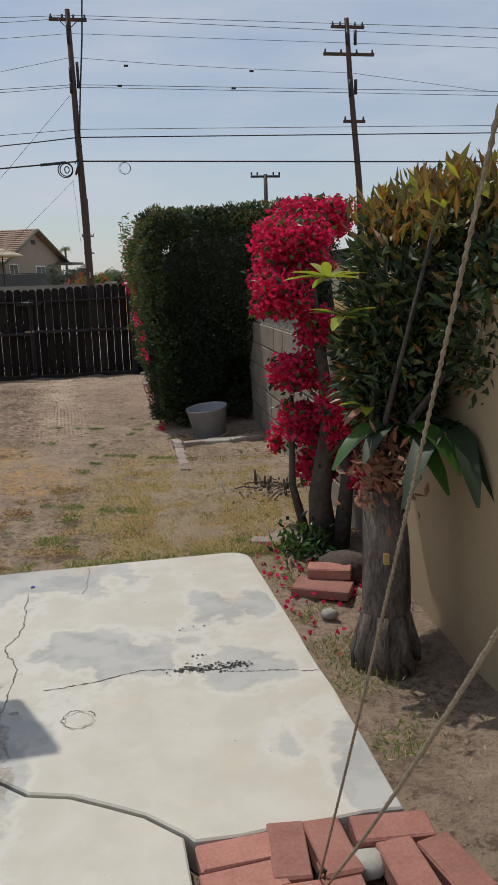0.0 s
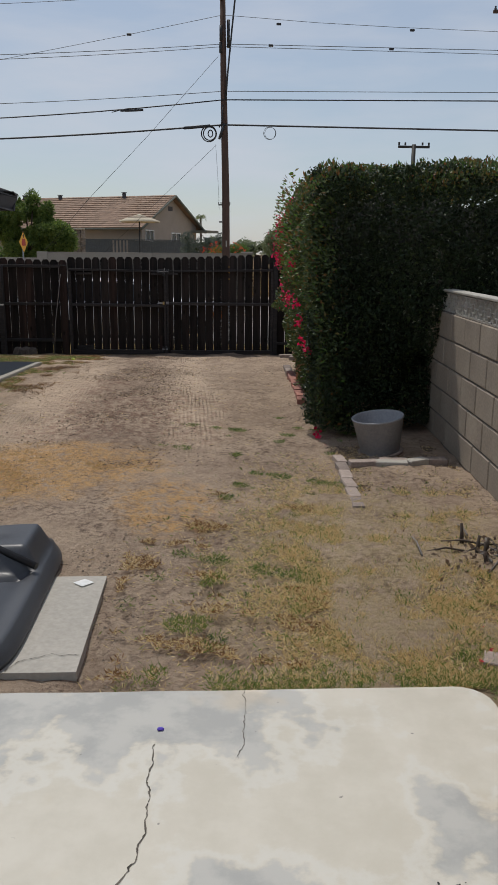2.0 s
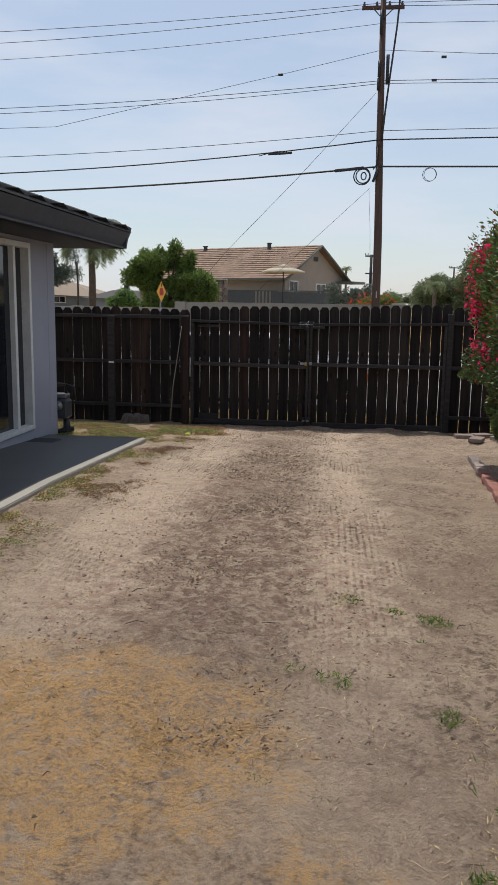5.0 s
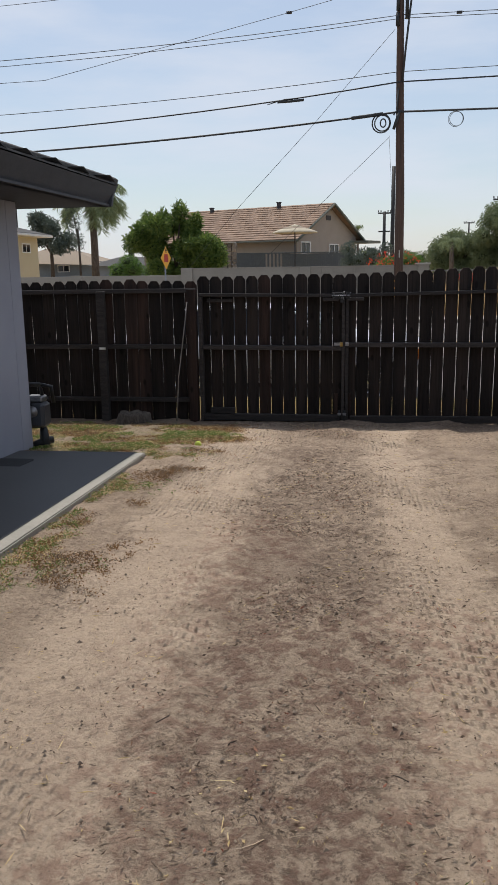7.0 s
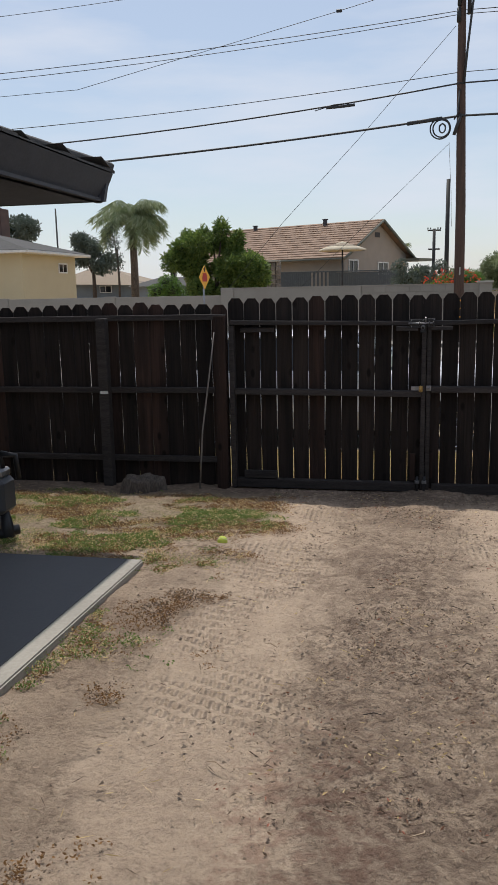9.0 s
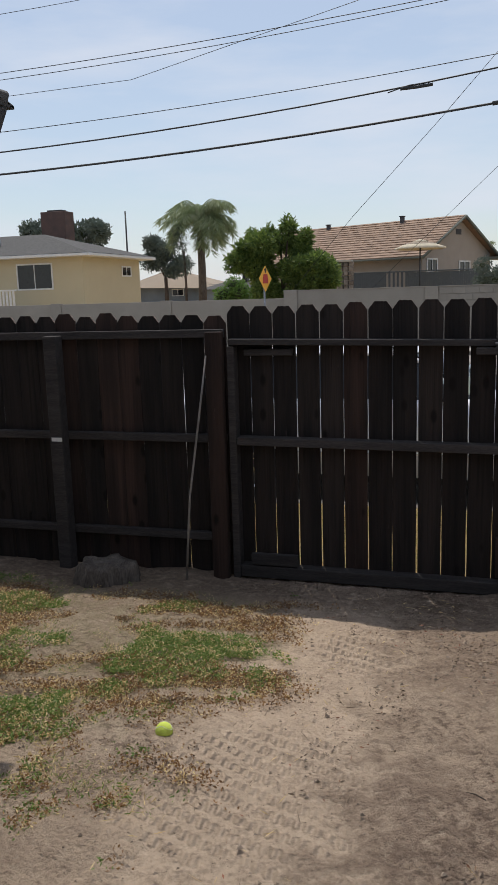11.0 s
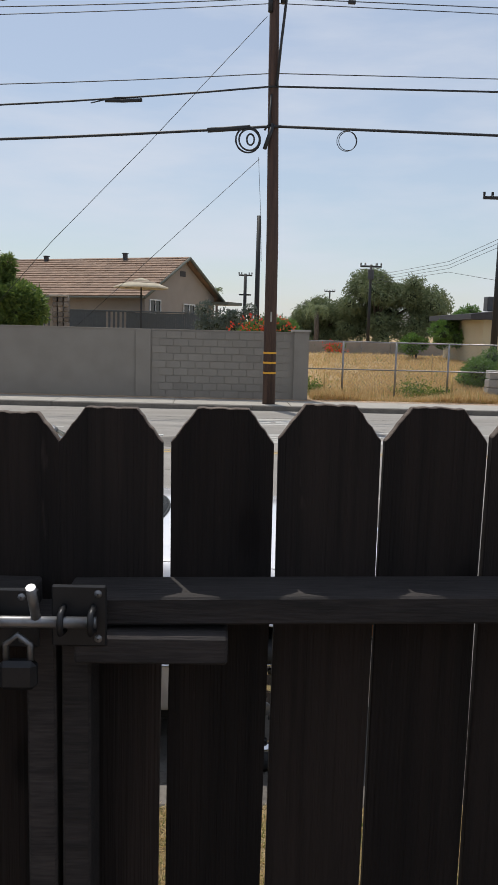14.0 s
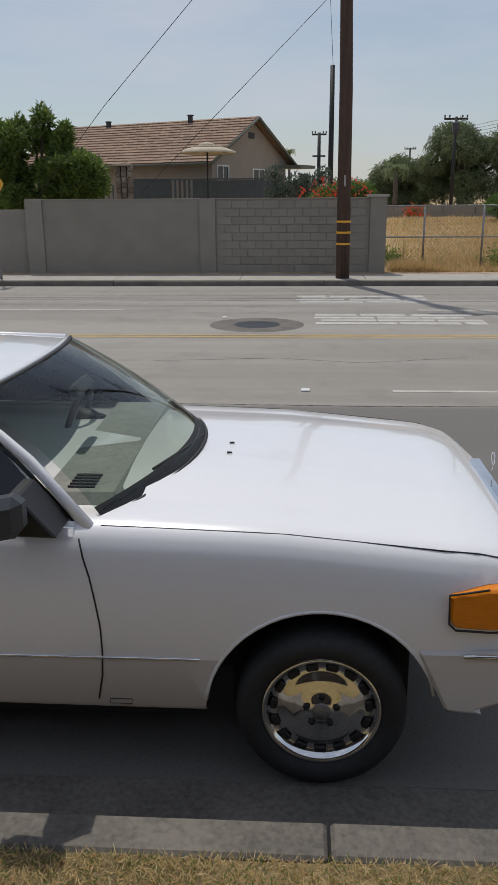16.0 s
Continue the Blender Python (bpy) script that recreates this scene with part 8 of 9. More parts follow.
def tiled_slope(owner, M, x0, x1, y_eave, z_eave, y_ridge, z_ridge, material, course=0.33, w=0.33, name="roof_tiles"):
    """Courses of tiles from the eave up to the ridge."""
    r = random.Random(int(x1 * 10))
    L = math.hypot(y_ridge - y_eave, z_ridge - z_eave)
    uy, uz = (y_ridge - y_eave) / L, (z_ridge - z_eave) / L
    n = int(L / course) + 1
    v, f = [], []
    for i in range(n):
        d = i * course
        d1 = min(d + course + 0.05, L)
        x = x0 + (w / 2 if i % 2 else 0) - w / 2
        while x < x1:
            a, b = max(x, x0), min(x + w - 0.015, x1)
            if b > a:
                k = len(v)
                h = 0.05 + r.uniform(0, 0.015)
                nrm = (-uz * math.copysign(1, uy), abs(uy))
                for xx in (a, b):
                    for dd, hh in ((d, 0.0), (d, h), (d1, 0.012), (d1, 0.0)):
                        v.append((xx, y_eave + uy * dd + nrm[0] * hh, z_eave + uz * dd + nrm[1] * hh))
                f += [(k, k + 1, k + 5, k + 4), (k + 1, k + 2, k + 6, k + 5), (k, k + 3, k + 2, k + 1), (k + 4, k + 5, k + 6, k + 7), (k, k + 4, k + 7, k + 3)]
            x += w
    ob = new(name, mesh_np(name, v, f, material))
    ob.parent = owner
    ob.matrix_basis = M
    return tagged(ob, kind="stuff")


tiled_slope(far_house, HD, -gl - 0.3, 0.45, -0.7, ez - 0.30, gw / 2, rz, TILE)
tiled_slope(far_house, HD, -gl - 0.3, 0.45, gw + 0.7, ez - 0.30, gw / 2, rz, TILE)
TRIMG = mat("sage_trim", (0.16, 0.17, 0.14), None, 0.7, bump=0.1)
for y0, y1 in ((-0.75, gw / 2), (gw + 0.75, gw / 2)):
    part("barge_board", tube([(0.45, y0, ez - 0.38), (0.45, y1, rz - 0.06)], 0.09, 4), TRIMG, far_house, at=HD)
part("fascia", tube([(-gl, -0.75, ez - 0.36), (0.45, -0.75, ez - 0.36)], 0.07, 4), TRIMG, far_house, at=HD)
part("gable_vent", (lambda b: (boxm(b, 0.0, 0.03, gw / 2 - 0.3, gw / 2 + 0.3, 4.55, 4.85), b)[1])(bmesh.new()), DARKTRIM, far_house, at=HD)


def far_window(owner, M, x0, x1, y0, y1, z0, z1, along="y", glass=HOUSEGLASS, bars=1):
    win = thing("window", "", "")
    win.parent = owner
    win.matrix_basis = M
    t = 0.07
    if along == "y":
        fr = [(x0, x1, y0, y1, z0 - t, z0), (x0, x1, y0, y1, z1, z1 + t), (x0, x1, y0 - t, y0, z0 - t, z1 + t), (x0, x1, y1, y1 + t, z0 - t, z1 + t)]
        fr += [(x0, x1, y0 + (y1 - y0) * k / (bars + 1) - 0.02, y0 + (y1 - y0) * k / (bars + 1) + 0.02, z0, z1) for k in range(1, bars + 1)]
        pane = (x0, x0 + 0.01, y0, y1, z0, z1)
    else:
        fr = [(x0, x1, y0, y1, z0 - t, z0), (x0, x1, y0, y1, z1, z1 + t), (x0 - t, x0, y0, y1, z0 - t, z1 + t), (x1, x1 + t, y0, y1, z0 - t, z1 + t)]
        fr += [(x0 + (x1 - x0) * k / (bars + 1) - 0.02, x0 + (x1 - x0) * k / (bars + 1) + 0.02, y0, y1, z0, z1) for k in range(1, bars + 1)]
        pane = (x0, x1, y1 - 0.01, y1, z0, z1)
    for d in fr:
        box("frame", d, WHITE, win, 0)
    box("pane", pane, glass, win, 0)
    return win


far_window(far_house, HD, 0.005, 0.06, 4.1, 5.3, 2.35, 3.0)
far_window(far_house, HD, 0.005, 0.06, 0.5, 1.5, 2.45, 3.1, bars=1)
for x, h in ((-3.6, 0.2), (-9.2, 0.12), (-12.5, 0.15)):
    part("roof_vent", (lambda b: (boxm(b, x - 0.1, x + 0.1, gw / 2 - 0.4, gw / 2 - 0.2, rz - 0.2, rz + h), boxm(b, x - 0.14, x + 0.14, gw / 2 - 0.44, gw / 2 - 0.16, rz + h, rz + h + 0.05), b)[2])(bmesh.new()), DARKTRIM, far_house, at=HD)
part("lean_to", (lambda b: (boxm(b, -0.2, 1.4, gw - 0.9, gw + 1.0, ez - 0.42, ez - 0.25), b)[1])(bmesh.new()), TRIMG, far_house, at=HD)

DECK = mat("blue_grey_paint", (0.085, 0.10, 0.11), (0.06, 0.07, 0.08), 0.7, bump=0.1)
deck = thing("deck_screen", "dark blue-grey slatted balcony fence before the house", "balcony fence")
for k in range(62):
    x = -8.5 + k * 0.112
    z1 = 2.43 if k < 30 else 2.40
    if 16 < k < 26 and k % 2:
        continue
    box("slat", (x, x + 0.109, 55.97, 56.0, 0.2, z1), DECK, deck, 0)
box("top_rail", (-8.6, -1.55, 55.93, 56.03, 2.42, 2.49), DECK, deck, 0.005)
for k in range(6):
    box("slat", (-8.9 - 0.25 * k, -8.84 - 0.25 * k, 55.5 + 0.1 * k, 55.55 + 0.1 * k, 1.0, 2.3 - 0.04 * k), DECK, deck, 0)
um = thing("patio_umbrella", "open cream patio umbrella with a darker band", "umbrella", at=(-4.66, 54, 0))
part("pole", tube([(0, 0, -0.1), (0, 0, 3.95)], 0.035, 8), BLACKMETAL, um)
CANVAS = mat("cream_canvas", (0.62, 0.54, 0.40), None, 0.9, bump=0.1)
CANVAS2 = mat("tan_canvas", (0.34, 0.27, 0.20), None, 0.9, bump=0.1)
part("canopy", lathe([(0.02, 4.0), (0.35, 3.9), (0.36, 3.87), (0.9, 3.72), (1.28, 3.58), (1.29, 3.50), (1.27, 3.50), (1.25, 3.57), (0.02, 3.9)], 8), CANVAS, um, "cream canopy")
part("band", lathe([(0.55, 3.835), (0.8, 3.765)], 8), CANVAS2, um)
part("band", lathe([(0.38, 3.89), (0.45, 3.87)], 8), CANVAS2, um)
for k in range(8):
    a = k * math.pi / 4
    part("rib", tube([(0.03, 0, 3.6), (1.2 * math.cos(a), 1.2 * math.sin(a), 3.57)], 0.01, 4), BLACKMETAL, um)
chim = thing("stone_pillar", "rough stone pillar beside the balcony", "pillar")
bm = bmesh.new()
rr = random.Random(2)
for row in range(12):
    for k in range(3):
        boxm(bm, -8.85 + k * 0.27 + rr.uniform(0, 0.04), -8.60 + k * 0.27, 53.8 + rr.uniform(0, 0.05), 54.2, 0.2 + row * 0.235, 0.42 + row * 0.235, bevel=0.03)
part("stones", bm, mat("field_stone", (0.22, 0.19, 0.16), (0.10, 0.09, 0.08), 0.95, bump=0.6, spread=0.4, island=True), chim)
box("cap", (-8.95, -8.1, 53.75, 54.25, 3.02, 3.1), CONCRETE, chim, 0.01)


# ---- trees ----
def tree(label, x, y, z0, clumps, n, size, material, trunk_h, r, seed, core=0.6, droop=0.0, cat="tree", limbs=5, ratio=0.45, shell=0.5):
    t = thing("tree", label, cat)
    rng = random.Random(seed)
    part("trunk", tube([(x, y, z0 - 0.5), (x + 0.05, y, z0 + trunk_h * 0.5), (x, y, z0 + trunk_h)], [r, r * 0.8, r * 0.6], 10), BARKDARK, t)
    for c in rng.sample(clumps, min(limbs, len(clumps))):
        part("limb", tube([(x, y, z0 + trunk_h * 0.8), ((x + c[0]) / 2, (y + c[1]) / 2, (z0 + trunk_h + c[2]) / 2 + 0.1), c[:3]], [r * 0.5, r * 0.3, r * 0.12], 7), BARKDARK, t)
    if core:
        # Filling lumps of foliage, with the crown's inner shade in their colour.
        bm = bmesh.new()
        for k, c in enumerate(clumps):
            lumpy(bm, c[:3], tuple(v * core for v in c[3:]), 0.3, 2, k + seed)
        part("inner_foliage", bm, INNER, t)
    ob = crown("crown", t, clumps, n, size, material, seed, droop, shell, ratio)
    return t


def clump_cloud(x0, x1, y, z0, z1, n, r, seed, top=None, ry=1.0):
    rg = random.Random(seed)
    out = []
    for k in range(n):
        u = rg.random()
        x = x0 + (x1 - x0) * u
        zt = top(u) if top else z1
        z = z0 + (zt - z0) * rg.random() ** 0.7
        q = r * rg.uniform(0.7, 1.2)
        out.append((x, y + rg.uniform(-ry, ry), z, q, q, q * 0.85))
    return out


big = clump_cloud(-11.4, -7.5, 45, 1.2, 4.0, 34, 0.5, 3, lambda u: 2.7 + 1.35 * math.sin(math.pi * min(1, u * 1.2 + 0.12)) ** 0.6, 0.9)
big += [(-9.3, 45, 4.15, 0.32, 0.4, 0.5), (-10.1, 45, 3.85, 0.3, 0.4, 0.5), (-10.9, 45, 3.75, 0.25, 0.3, 0.5), (-8.6, 45, 3.75, 0.3, 0.3, 0.4), (-7.6, 44.8, 2.4, 0.4, 0.4, 0.4), (-11.5, 45, 2.9, 0.3, 0.3, 0.4)]
tree("full green tree with upright leafy tips behind the block wall", -9.6, 45, 0, big, 34000, 0.2, L_TREE, 1.6, 0.16, 3, core=0.3, shell=0.3, ratio=0.38)
tree("leafy pepper tree with a hazy grey-green crown", 12.6, 85, 0.2, clump_cloud(10.0, 17.6, 85, 1.0, 6.2, 60, 1.2, 5, lambda u: 4.2 + 2.2 * math.sin(math.pi * min(1, u * 0.85 + 0.12)) + 0.5 * math.sin(9 * u), 2), 60000, 0.27, L_WILLOW, 2.0, 0.3, 5, core=0.4, droop=0.9, ratio=0.35, shell=0.2)
tree("leafy pepper tree with a hazy grey-green crown", 8.4, 88, 0.2, clump_cloud(6.2, 11.0, 88, 0.8, 4.2, 34, 1.1, 6, lambda u: 3.3 + 1.4 * u + 0.5 * math.sin(8 * u), 1.5), 34000, 0.27, L_WILLOW, 1.6, 0.25, 6, core=0.4, droop=0.9, ratio=0.35, shell=0.2)
tree("bright green dense fruit tree behind the field", 14.0, 65, 0.1, clump_cloud(12.6, 15.6, 65, 0.9, 2.9, 18, 0.62, 7, lambda u: 2.2 + 1.0 * math.sin(math.pi * u), 1), 13000, 0.17, L_BRIGHT, 1.0, 0.15, 7)
tree("low green shrub before the far block wall", 11.5, 66, 0.1, clump_cloud(10.9, 12.5, 66, 0.5, 1.5, 8, 0.45, 8), 4000, 0.15, L_BRIGHT, 0.5, 0.08, 8, cat="shrub")
tree("bright green rounded bush beside the field", 9.1, 42, 0, clump_cloud(7.7, 10.5, 42, 0.1, 1.3, 16, 0.48, 9, lambda u: 0.8 + 1.0 * u, 0.7), 9000, 0.11, L_BRIGHT, 0.5, 0.06, 9, cat="bush")
tree("hazy row of far trees", 6, 130, 0.2, clump_cloud(-1, 13, 135, 0.6, 3.0, 26, 1.5, 11, None, 4), 9000, 0.4, L_WILLOW, 1, 0.3, 11)
tree("tall palish shrub with thin white-green leaves", -0.8, 50, 0, clump_cloud(-1.7, 0.4, 50, 1.0, 2.6, 14, 0.42, 12, None, 0.5), 5000, 0.12, L_BLUE, 1.2, 0.06, 12, core=0.3)
flw = tree("rounded green bush dotted with orange blossom above the wall", 0.5, 40, 0, clump_cloud(-0.3, 1.4, 40, 0.9, 1.85, 14, 0.40, 13, None, 0.4), 9000, 0.08, L_BRIGHT, 0.8, 0.07, 13, cat="bush")
ob = crown("blossom", flw, [(-0.3, 39.7, 1.6, 0.35, 0.3, 0.35), (0.1, 39.6, 1.9, 0.4, 0.3, 0.25), (0.9, 39.6, 1.8, 0.5, 0.3, 0.3), (0.2, 39.6, 1.62, 0.5, 0.2, 0.15)], 330, 0.07, L_FLOWER, 4, 0, 0.8, 0.9)
tree("greyish eucalyptus, tall and open, far off", -33.3, 90, 0.2, clump_cloud(-35.2, -31.3, 90, 3.5, 8.0, 16, 0.95, 14, lambda u: 7.9 - 2.5 * u, 1), 9000, 0.3, L_BLUE, 4, 0.25, 14, core=0.2, shell=0.1)
tree("small far trees behind the houses", -27, 110, 0.2, clump_cloud(-30, -24, 110, 1.5, 4.6, 12, 1.0, 15, None, 1), 6000, 0.35, L_BLUE, 2, 0.2, 15, core=0.4)
tree("low green shrubs between the houses", -13.0, 52, 0, clump_cloud(-14.6, -12.2, 52, 0.8, 2.1, 8, 0.5, 16, None, 0.4), 3500, 0.14, L_BRIGHT, 0.8, 0.06, 16, cat="shrub")
tree("thin half-bare tree beside the palm", -18.95, 58, 0, [(-19.2, 58, 4.6, 0.55, 0.5, 0.7), (-18.9, 58, 3.4, 0.35, 0.3, 0.6), (-19.3, 58, 5.4, 0.35, 0.3, 0.4)], 1200, 0.12, L_BLUE, 4.2, 0.09, 17, core=0, shell=0.1)


def palm(label, x, y, z0, z1, r, nf, length, seed, size=0.55, leaflets=26, group=""):
    t = thing("palm_tree", label, "palm tree", group)
    part("trunk", tube([(x, y, z0 - 0.4), (x + 0.05, y, (z0 + z1) / 2), (x, y, z1)], [r * 1.15, r, r * 0.8], 12), BARK, t)
    rng = np.random.default_rng(seed)
    P, W, LN = [], [], []
    for k in range(nf):
        a = 2 * math.pi * k / nf + rng.random() * 0.5
        el = rng.uniform(-0.1, 1.25)
        l = length * rng.uniform(0.85, 1.1)
        pts, p, e = [], Vector((x, y, z1)), el
        for i in range(12):
            pts.append(tuple(p))
            p = p + Vector((math.cos(a) * math.cos(e), math.sin(a) * math.cos(e), math.sin(e))) * l / 11
            e -= 0.165
        part("frond_stem", tube(pts, [0.03] * 4 + [0.018] * 4 + [0.008] * 4, 4), L_PALM, t)
        for j in range(leaflets * 2):
            u = 0.15 + 0.85 * (j // 2) / leaflets
            i = min(10, int(u * 11))
            f = u * 11 - i
            q = Vector(pts[i]).lerp(Vector(pts[i + 1]), f)
            s = (1 if j % 2 else -1)
            P.append(tuple(q))
            W.append((-math.sin(a) * s * 0.6 + math.cos(a) * 0.4 + 0.25 * rng.normal(), math.cos(a) * s * 0.6 + math.sin(a) * 0.4 + 0.25 * rng.normal(), -0.9 + 0.5 * rng.random()))
            LN.append(size * (1 - 0.5 * abs(u - 0.5)))
    ob = quads("fronds", np.array(P), np.array(W), np.array(LN), 0.055 if length > 2 else 0.035 * length, [L_PALM], None, rng)
    ob.parent = t
    tagged(ob, kind="stuff")


palm("feathery queen palm with drooping green fronds", -18.6, 60, 0, 6.3, 0.24, 34, 2.75, 1, 0.95, 70)
tree("greyish broad tree behind the yellow house", -36, 75, 0.2, clump_cloud(-40, -32.5, 75, 3.0, 7.6, 22, 1.0, 31, None, 1), 16000, 0.3, L_BLUE, 3, 0.3, 31, core=0.5)
palm("small far fan palm on a thin trunk", -1.5, 110, 0, 6.2, 0.16, 26, 0.85, 2, 0.4, 8, "distant palms")
palm("small far fan palm on a thin trunk", 20.5, 200, 0, 7.4, 0.2, 26, 1.2, 3, 0.5, 8, "distant palms")
palm("small far fan palm on a thin trunk", 18.3, 210, 0, 6.7, 0.2, 26, 1.2, 4, 0.5, 8, "distant palms")
palm("small far fan palm on a thin trunk", 7.2, 84, 0, 3.6, 0.2, 22, 1.3, 5, 0.5, 10, "distant palms")

# ---- yellow house and others beyond the wall ----
YEL = mat("yellow_stucco", (0.56, 0.49, 0.33), (0.52, 0.45, 0.30), 0.9, scale=1, bump=0.2)
BLUEH = mat("grey_blue_stucco", (0.20, 0.23, 0.26), None, 0.9, scale=1, bump=0.2)
yh = thing("yellow_house", "pale yellow two-storey house with flat eaves and brick chimney", "house")
box("wall", (-36, -19.43, 46, 52.4, -0.2, 3.5), YEL, yh, 0)
box("eave_board", (-37, -18.75, 45.3, 53.1, 3.5, 3.64), WHITE, yh, 0.02)
bm = bmesh.new()
v = [bm.verts.new(p) for p in ((-37, 45.3, 3.65), (-18.75, 45.3, 3.65), (-18.75, 53.1, 3.65), (-37, 53.1, 3.65), (-32.5, 49.2, 4.85), (-23.2, 49.2, 4.85))]
for f in ((0, 1, 5, 4), (1, 2, 5), (2, 3, 4, 5), (3, 0, 4)):
    bm.faces.new([v[i] for i in f])
bmesh.ops.recalc_face_normals(bm, faces=bm.faces)
part("roof", bm, SHINGLE, yh)
box("chimney", (-25.1, -23.6, 52.2, 53.2, 3.0, 6.3), mat("chimney_brick", (0.13, 0.08, 0.065), (0.08, 0.055, 0.05), 0.9, scale=3), yh, 0.02)
box("chimney_cap", (-24.8, -23.9, 52.4, 53.0, 6.3, 6.4), BLACKMETAL, yh, 0.02)
I4 = Matrix.Identity(4)
far_window(yh, I4, -19.425, -19.39, 50.2, 51.2, 2.68, 3.08, "y")
far_window(yh, I4, -22.9, -21.1, 45.96, 45.995, 2.1, 3.2, "x", bars=1)
far_window(yh, I4, -28.0, -26.4, 45.96, 45.995, 2.1, 3.2, "x")
balcony = thing("balcony", "white slatted balcony railing on the yellow house", "balcony", at=(-26.6, 44.6, 1.0))
for k in range(24):
    box("slat", (0.05 + k * 0.18, 0.15 + k * 0.18, 0.0, 0.03, -1.2, 1.0), WHITE, balcony, 0)
box("top_rail", (0.0, 4.4, -0.03, 0.06, 1.0, 1.07), WHITE, balcony, 0.005)
box("deck", (0.0, 4.4, 0.06, 1.35, -0.1, 0.0), WHITE, balcony, 0)
part("roof_vent", tube([(-27.5, 48.5, 4.4), (-27.5, 48.5, 5.1)], 0.12, 10), STEEL, yh)
part("roof_vent", tube([(-24.6, 47.2, 4.0), (-24.6, 47.2, 4.6)], 0.1, 10), STEEL, yh)
bh = thing("grey_house", "low grey-blue house with a tan roof, far off", "house")
box("wall", (-38, -28.5, 92, 100, 0, 2.5), BLUEH, bh, 0)
bm = bmesh.new()
v = [bm.verts.new(p) for p in ((-39, 91, 2.45), (-27.6, 91, 2.1), (-27.6, 101, 2.1), (-39, 101, 2.45), (-36, 96, 4.1), (-33, 96, 3.9))]
for f in ((0, 1, 5, 4), (1, 2, 5), (2, 3, 4, 5), (3, 0, 4)):
    bm.faces.new([v[i] for i in f])
bmesh.ops.recalc_face_normals(bm, faces=bm.faces)
part("roof", bm, CANVAS2, bh)
far_window(bh, I4, -33.4, -32.2, 91.96, 91.995, 1.5, 2.1, "x")
gh = thing("grey_house", "low grey house with a flat hipped roof, far off", "house")
box("wall", (-25.6, -20.0, 80, 86, 0, 1.95), BLUEH, gh, 0)
bm = bmesh.new()
v = [bm.verts.new(p) for p in ((-26, 79.5, 1.95), (-19.5, 79.5, 1.95), (-19.5, 86.5, 1.95), (-26, 86.5, 1.95), (-24, 83, 2.75), (-21.5, 83, 2.75))]
for f in ((0, 1, 5, 4), (1, 2, 5), (2, 3, 4, 5), (3, 0, 4)):
    bm.faces.new([v[i] for i in f])
bmesh.ops.recalc_face_normals(bm, faces=bm.faces)
part("roof", bm, SHINGLE, gh)
box("chimney", (-22.6, -22.2, 82, 82.6, 2.5, 3.3), BLACKMETAL, gh, 0)
rh = thing("dark_roofed_house", "house with a dark sloping roof and a rooftop cooler", "house")
box("wall", (13.8, 24, 60, 68, 0, 2.6), YEL, rh, 0)
bm = bmesh.new()
v = [bm.verts.new(p) for p in ((12.9, 59.5, 2.9), (25, 59.5, 4.2), (25, 68.5, 4.2), (12.9, 68.5, 2.9), (12.9, 59.5, 2.6), (25, 59.5, 2.6), (25, 68.5, 2.6), (12.9, 68.5, 2.6))]
for f in ((0, 1, 2, 3), (4, 5, 1, 0), (5, 6, 2, 1), (6, 7, 3, 2), (7, 4, 0, 3), (7, 6, 5, 4)):
    bm.faces.new([v[i] for i in f])
bmesh.ops.recalc_face_normals(bm, faces=bm.faces)
part("roof", bm, DARKTRIM, rh)
box("cooler", (14.1, 14.8, 60.5, 61.2, 3.1, 3.9), GREYPLASTIC, rh, 0.03)

# ---- field, its fences ----
cl = thing("chain_link_fence", "grey chain link fence before a dry field", "fence")
for k in range(16):
    x = 2.75 + k * 1.55
    part("post", tube([(x, 38.5, -0.3), (x, 38.5, 1.42)], 0.028, 8), STEEL, cl)
for z in (1.42, 0.62):
    part("rail", tube([(1.7, 38.5, z), (26, 38.5, z)], 0.02, 6), STEEL, cl)


def mesh_wires():
    v, f = [], []
    w = 0.0028
    for k in range(-12, 220):
        for s in (1, -1):
            x = 1.7 + k * 0.11
            xa, xb = (x, x + 1.6 * s)
            if min(xa, xb) < 1.7:
                continue
            b = len(v)
            v += [(xa - w, 38.5 + 0.004 * s, -0.15), (xa + w, 38.5 + 0.004 * s, -0.15), (xb + w, 38.5 + 0.004 * s, 1.41), (xb - w, 38.5 + 0.004 * s, 1.41)]
            f.append((b, b + 1, b + 2, b + 3))
    ob = new("mesh_panel", mesh_np("mesh_panel", v, f, STEEL))
    ob.parent = cl
    tagged(ob, kind="stuff")


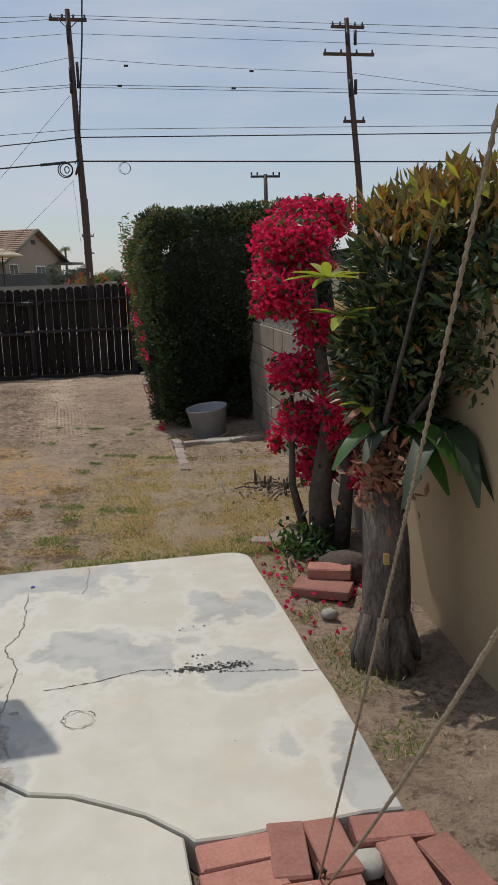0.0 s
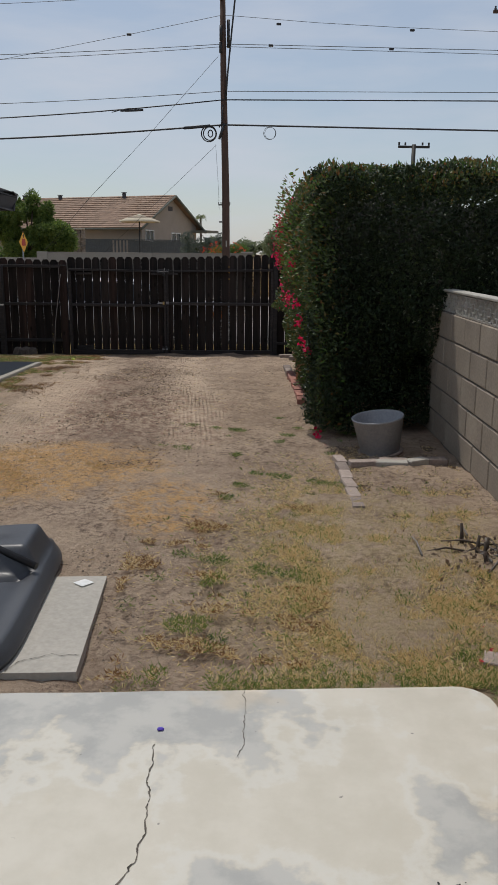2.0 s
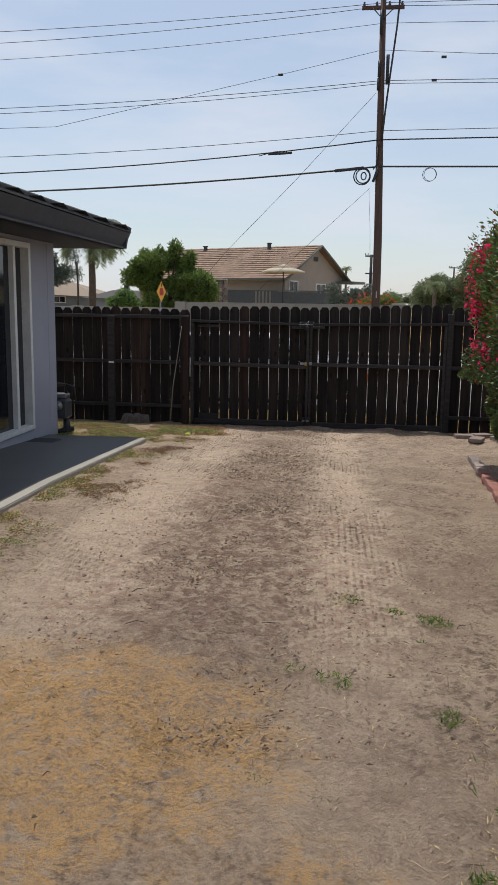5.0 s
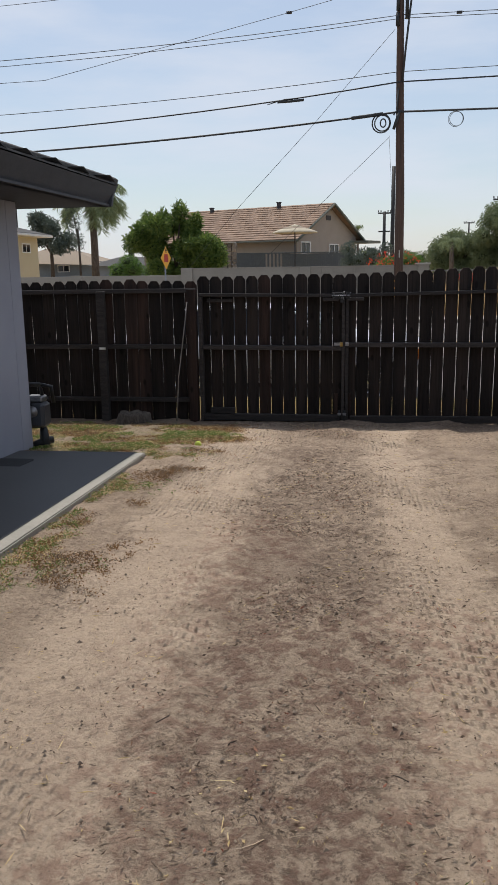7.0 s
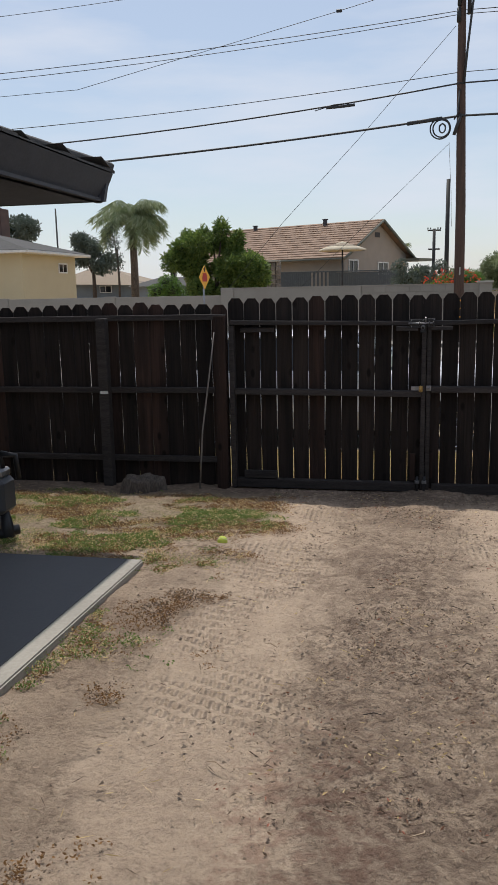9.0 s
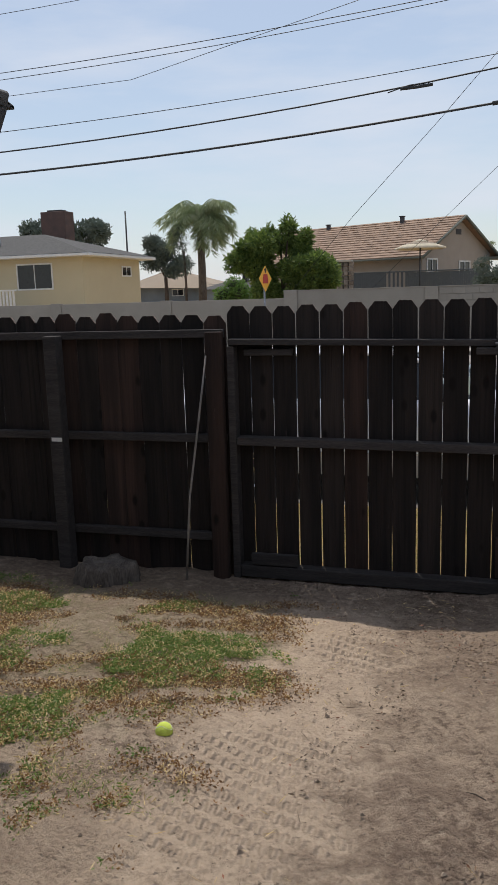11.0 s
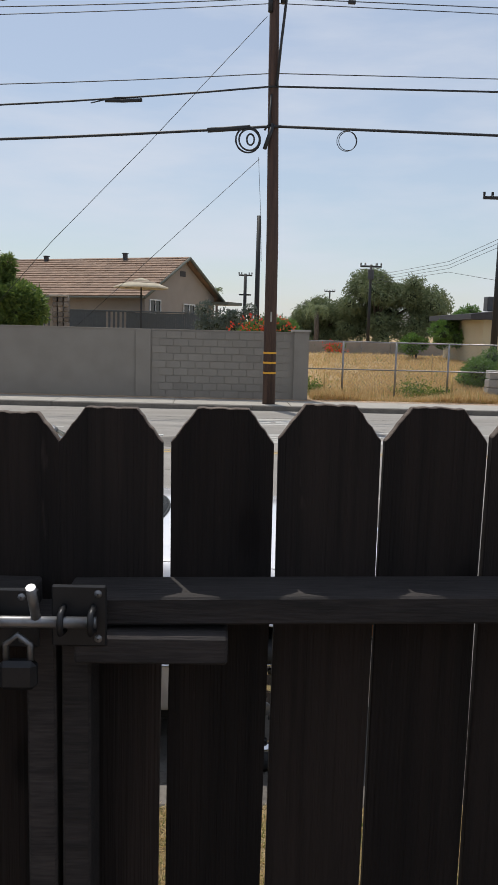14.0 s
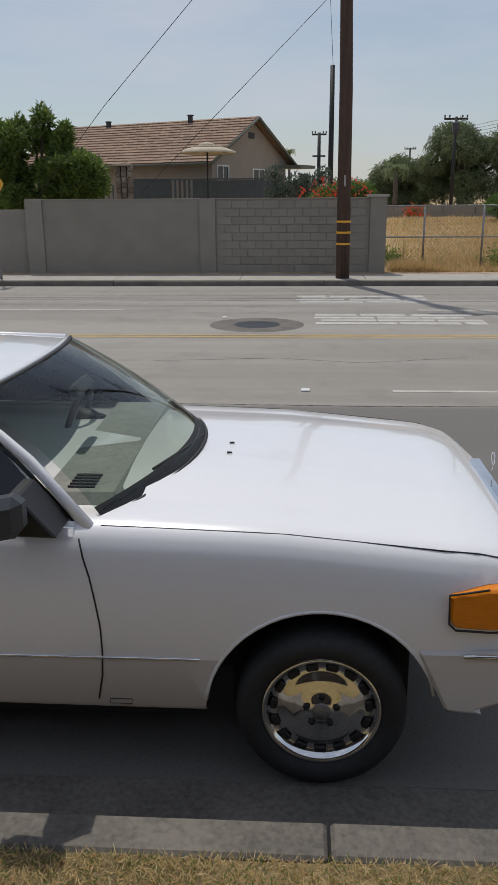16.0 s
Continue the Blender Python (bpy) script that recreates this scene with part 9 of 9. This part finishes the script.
mesh_wires()
bw = thing("wall_field", "", "", kind="structure")
for k in range(14):
    box("wall_panel", (5.2 + k * 2.2, 7.37 + k * 2.2, 75, 75.15, -0.1, 0.98), FARBLOCK, bw, 0.01)
    box("wall_post", (7.37 + k * 2.2, 7.42 + k * 2.2, 74.9, 75.2, -0.1, 1.1), STEEL, bw, 0)
for x, y, h in ((2.15, 37.9, 0.75), (5.85, 38.0, 0.75), (7.6, 47, 1.0)):
    mk = thing("marker_post", "thin yellowish marker post in the dry grass", "post", "marker posts", at=(x, y, level(y)))
    part("shaft", tube([(0, 0, -0.2), (0, 0, h)], 0.025, 6), PAINTY, mk)
for k in range(3):
    b = box("concrete_block", (7.2 + 0.02 * k, 8.0, 38.9, 39.3, -0.1 + 0.26 * k, 0.14 + 0.26 * k), CONCRETE, None, 0.01)
    tagged(b, "grey concrete block stacked at the field's edge", "block", "stacked blocks")
rng = np.random.default_rng(50)
n = 60000
x = rng.uniform(1.65, 14, n)
y = 37.25 + 35 * rng.random(n) ** 2.2
x = x + (y - 37) * rng.uniform(0, 0.35, n)
hh = 0.22 + 0.10 * soft_noise(x, y, 1.2, 4)
pos = np.stack([x, y, np.interp(y, LY, LZ) - 0.02], 1)
way = np.stack([rng.normal(size=n) * 0.35, rng.normal(size=n) * 0.35, np.ones(n)], 1)
tagged(quads("field_grass", pos, way, np.clip(hh, 0.1, 0.45) * rng.uniform(0.6, 1.3, n), 0.016 + 0.0006 * (y - 37), [G_STRAW, G_DRY, G_GREEN], rng.choice(3, n, p=[0.72, 0.24, 0.04]), rng), "tall dry golden field grass", "grass", kind="stuff")
for x, y, s in ((5.0, 38.9, 0.35), (5.6, 38.4, 0.2), (2.0, 39.5, 0.25)):
    weedy("field_weed", "green weed clump in the dry field", x, y, level(y), s * 0.8, 700, 0.09, [L_TREE, G_GREEN], int(x * 10), "weed", "field weeds")
oleander = weedy("oleander", "red flowering shrub before the far wall", 7.3, 73, 0.3, 0.35, 500, 0.2, [L_FLOWER, L_TREE], 77, "shrub")
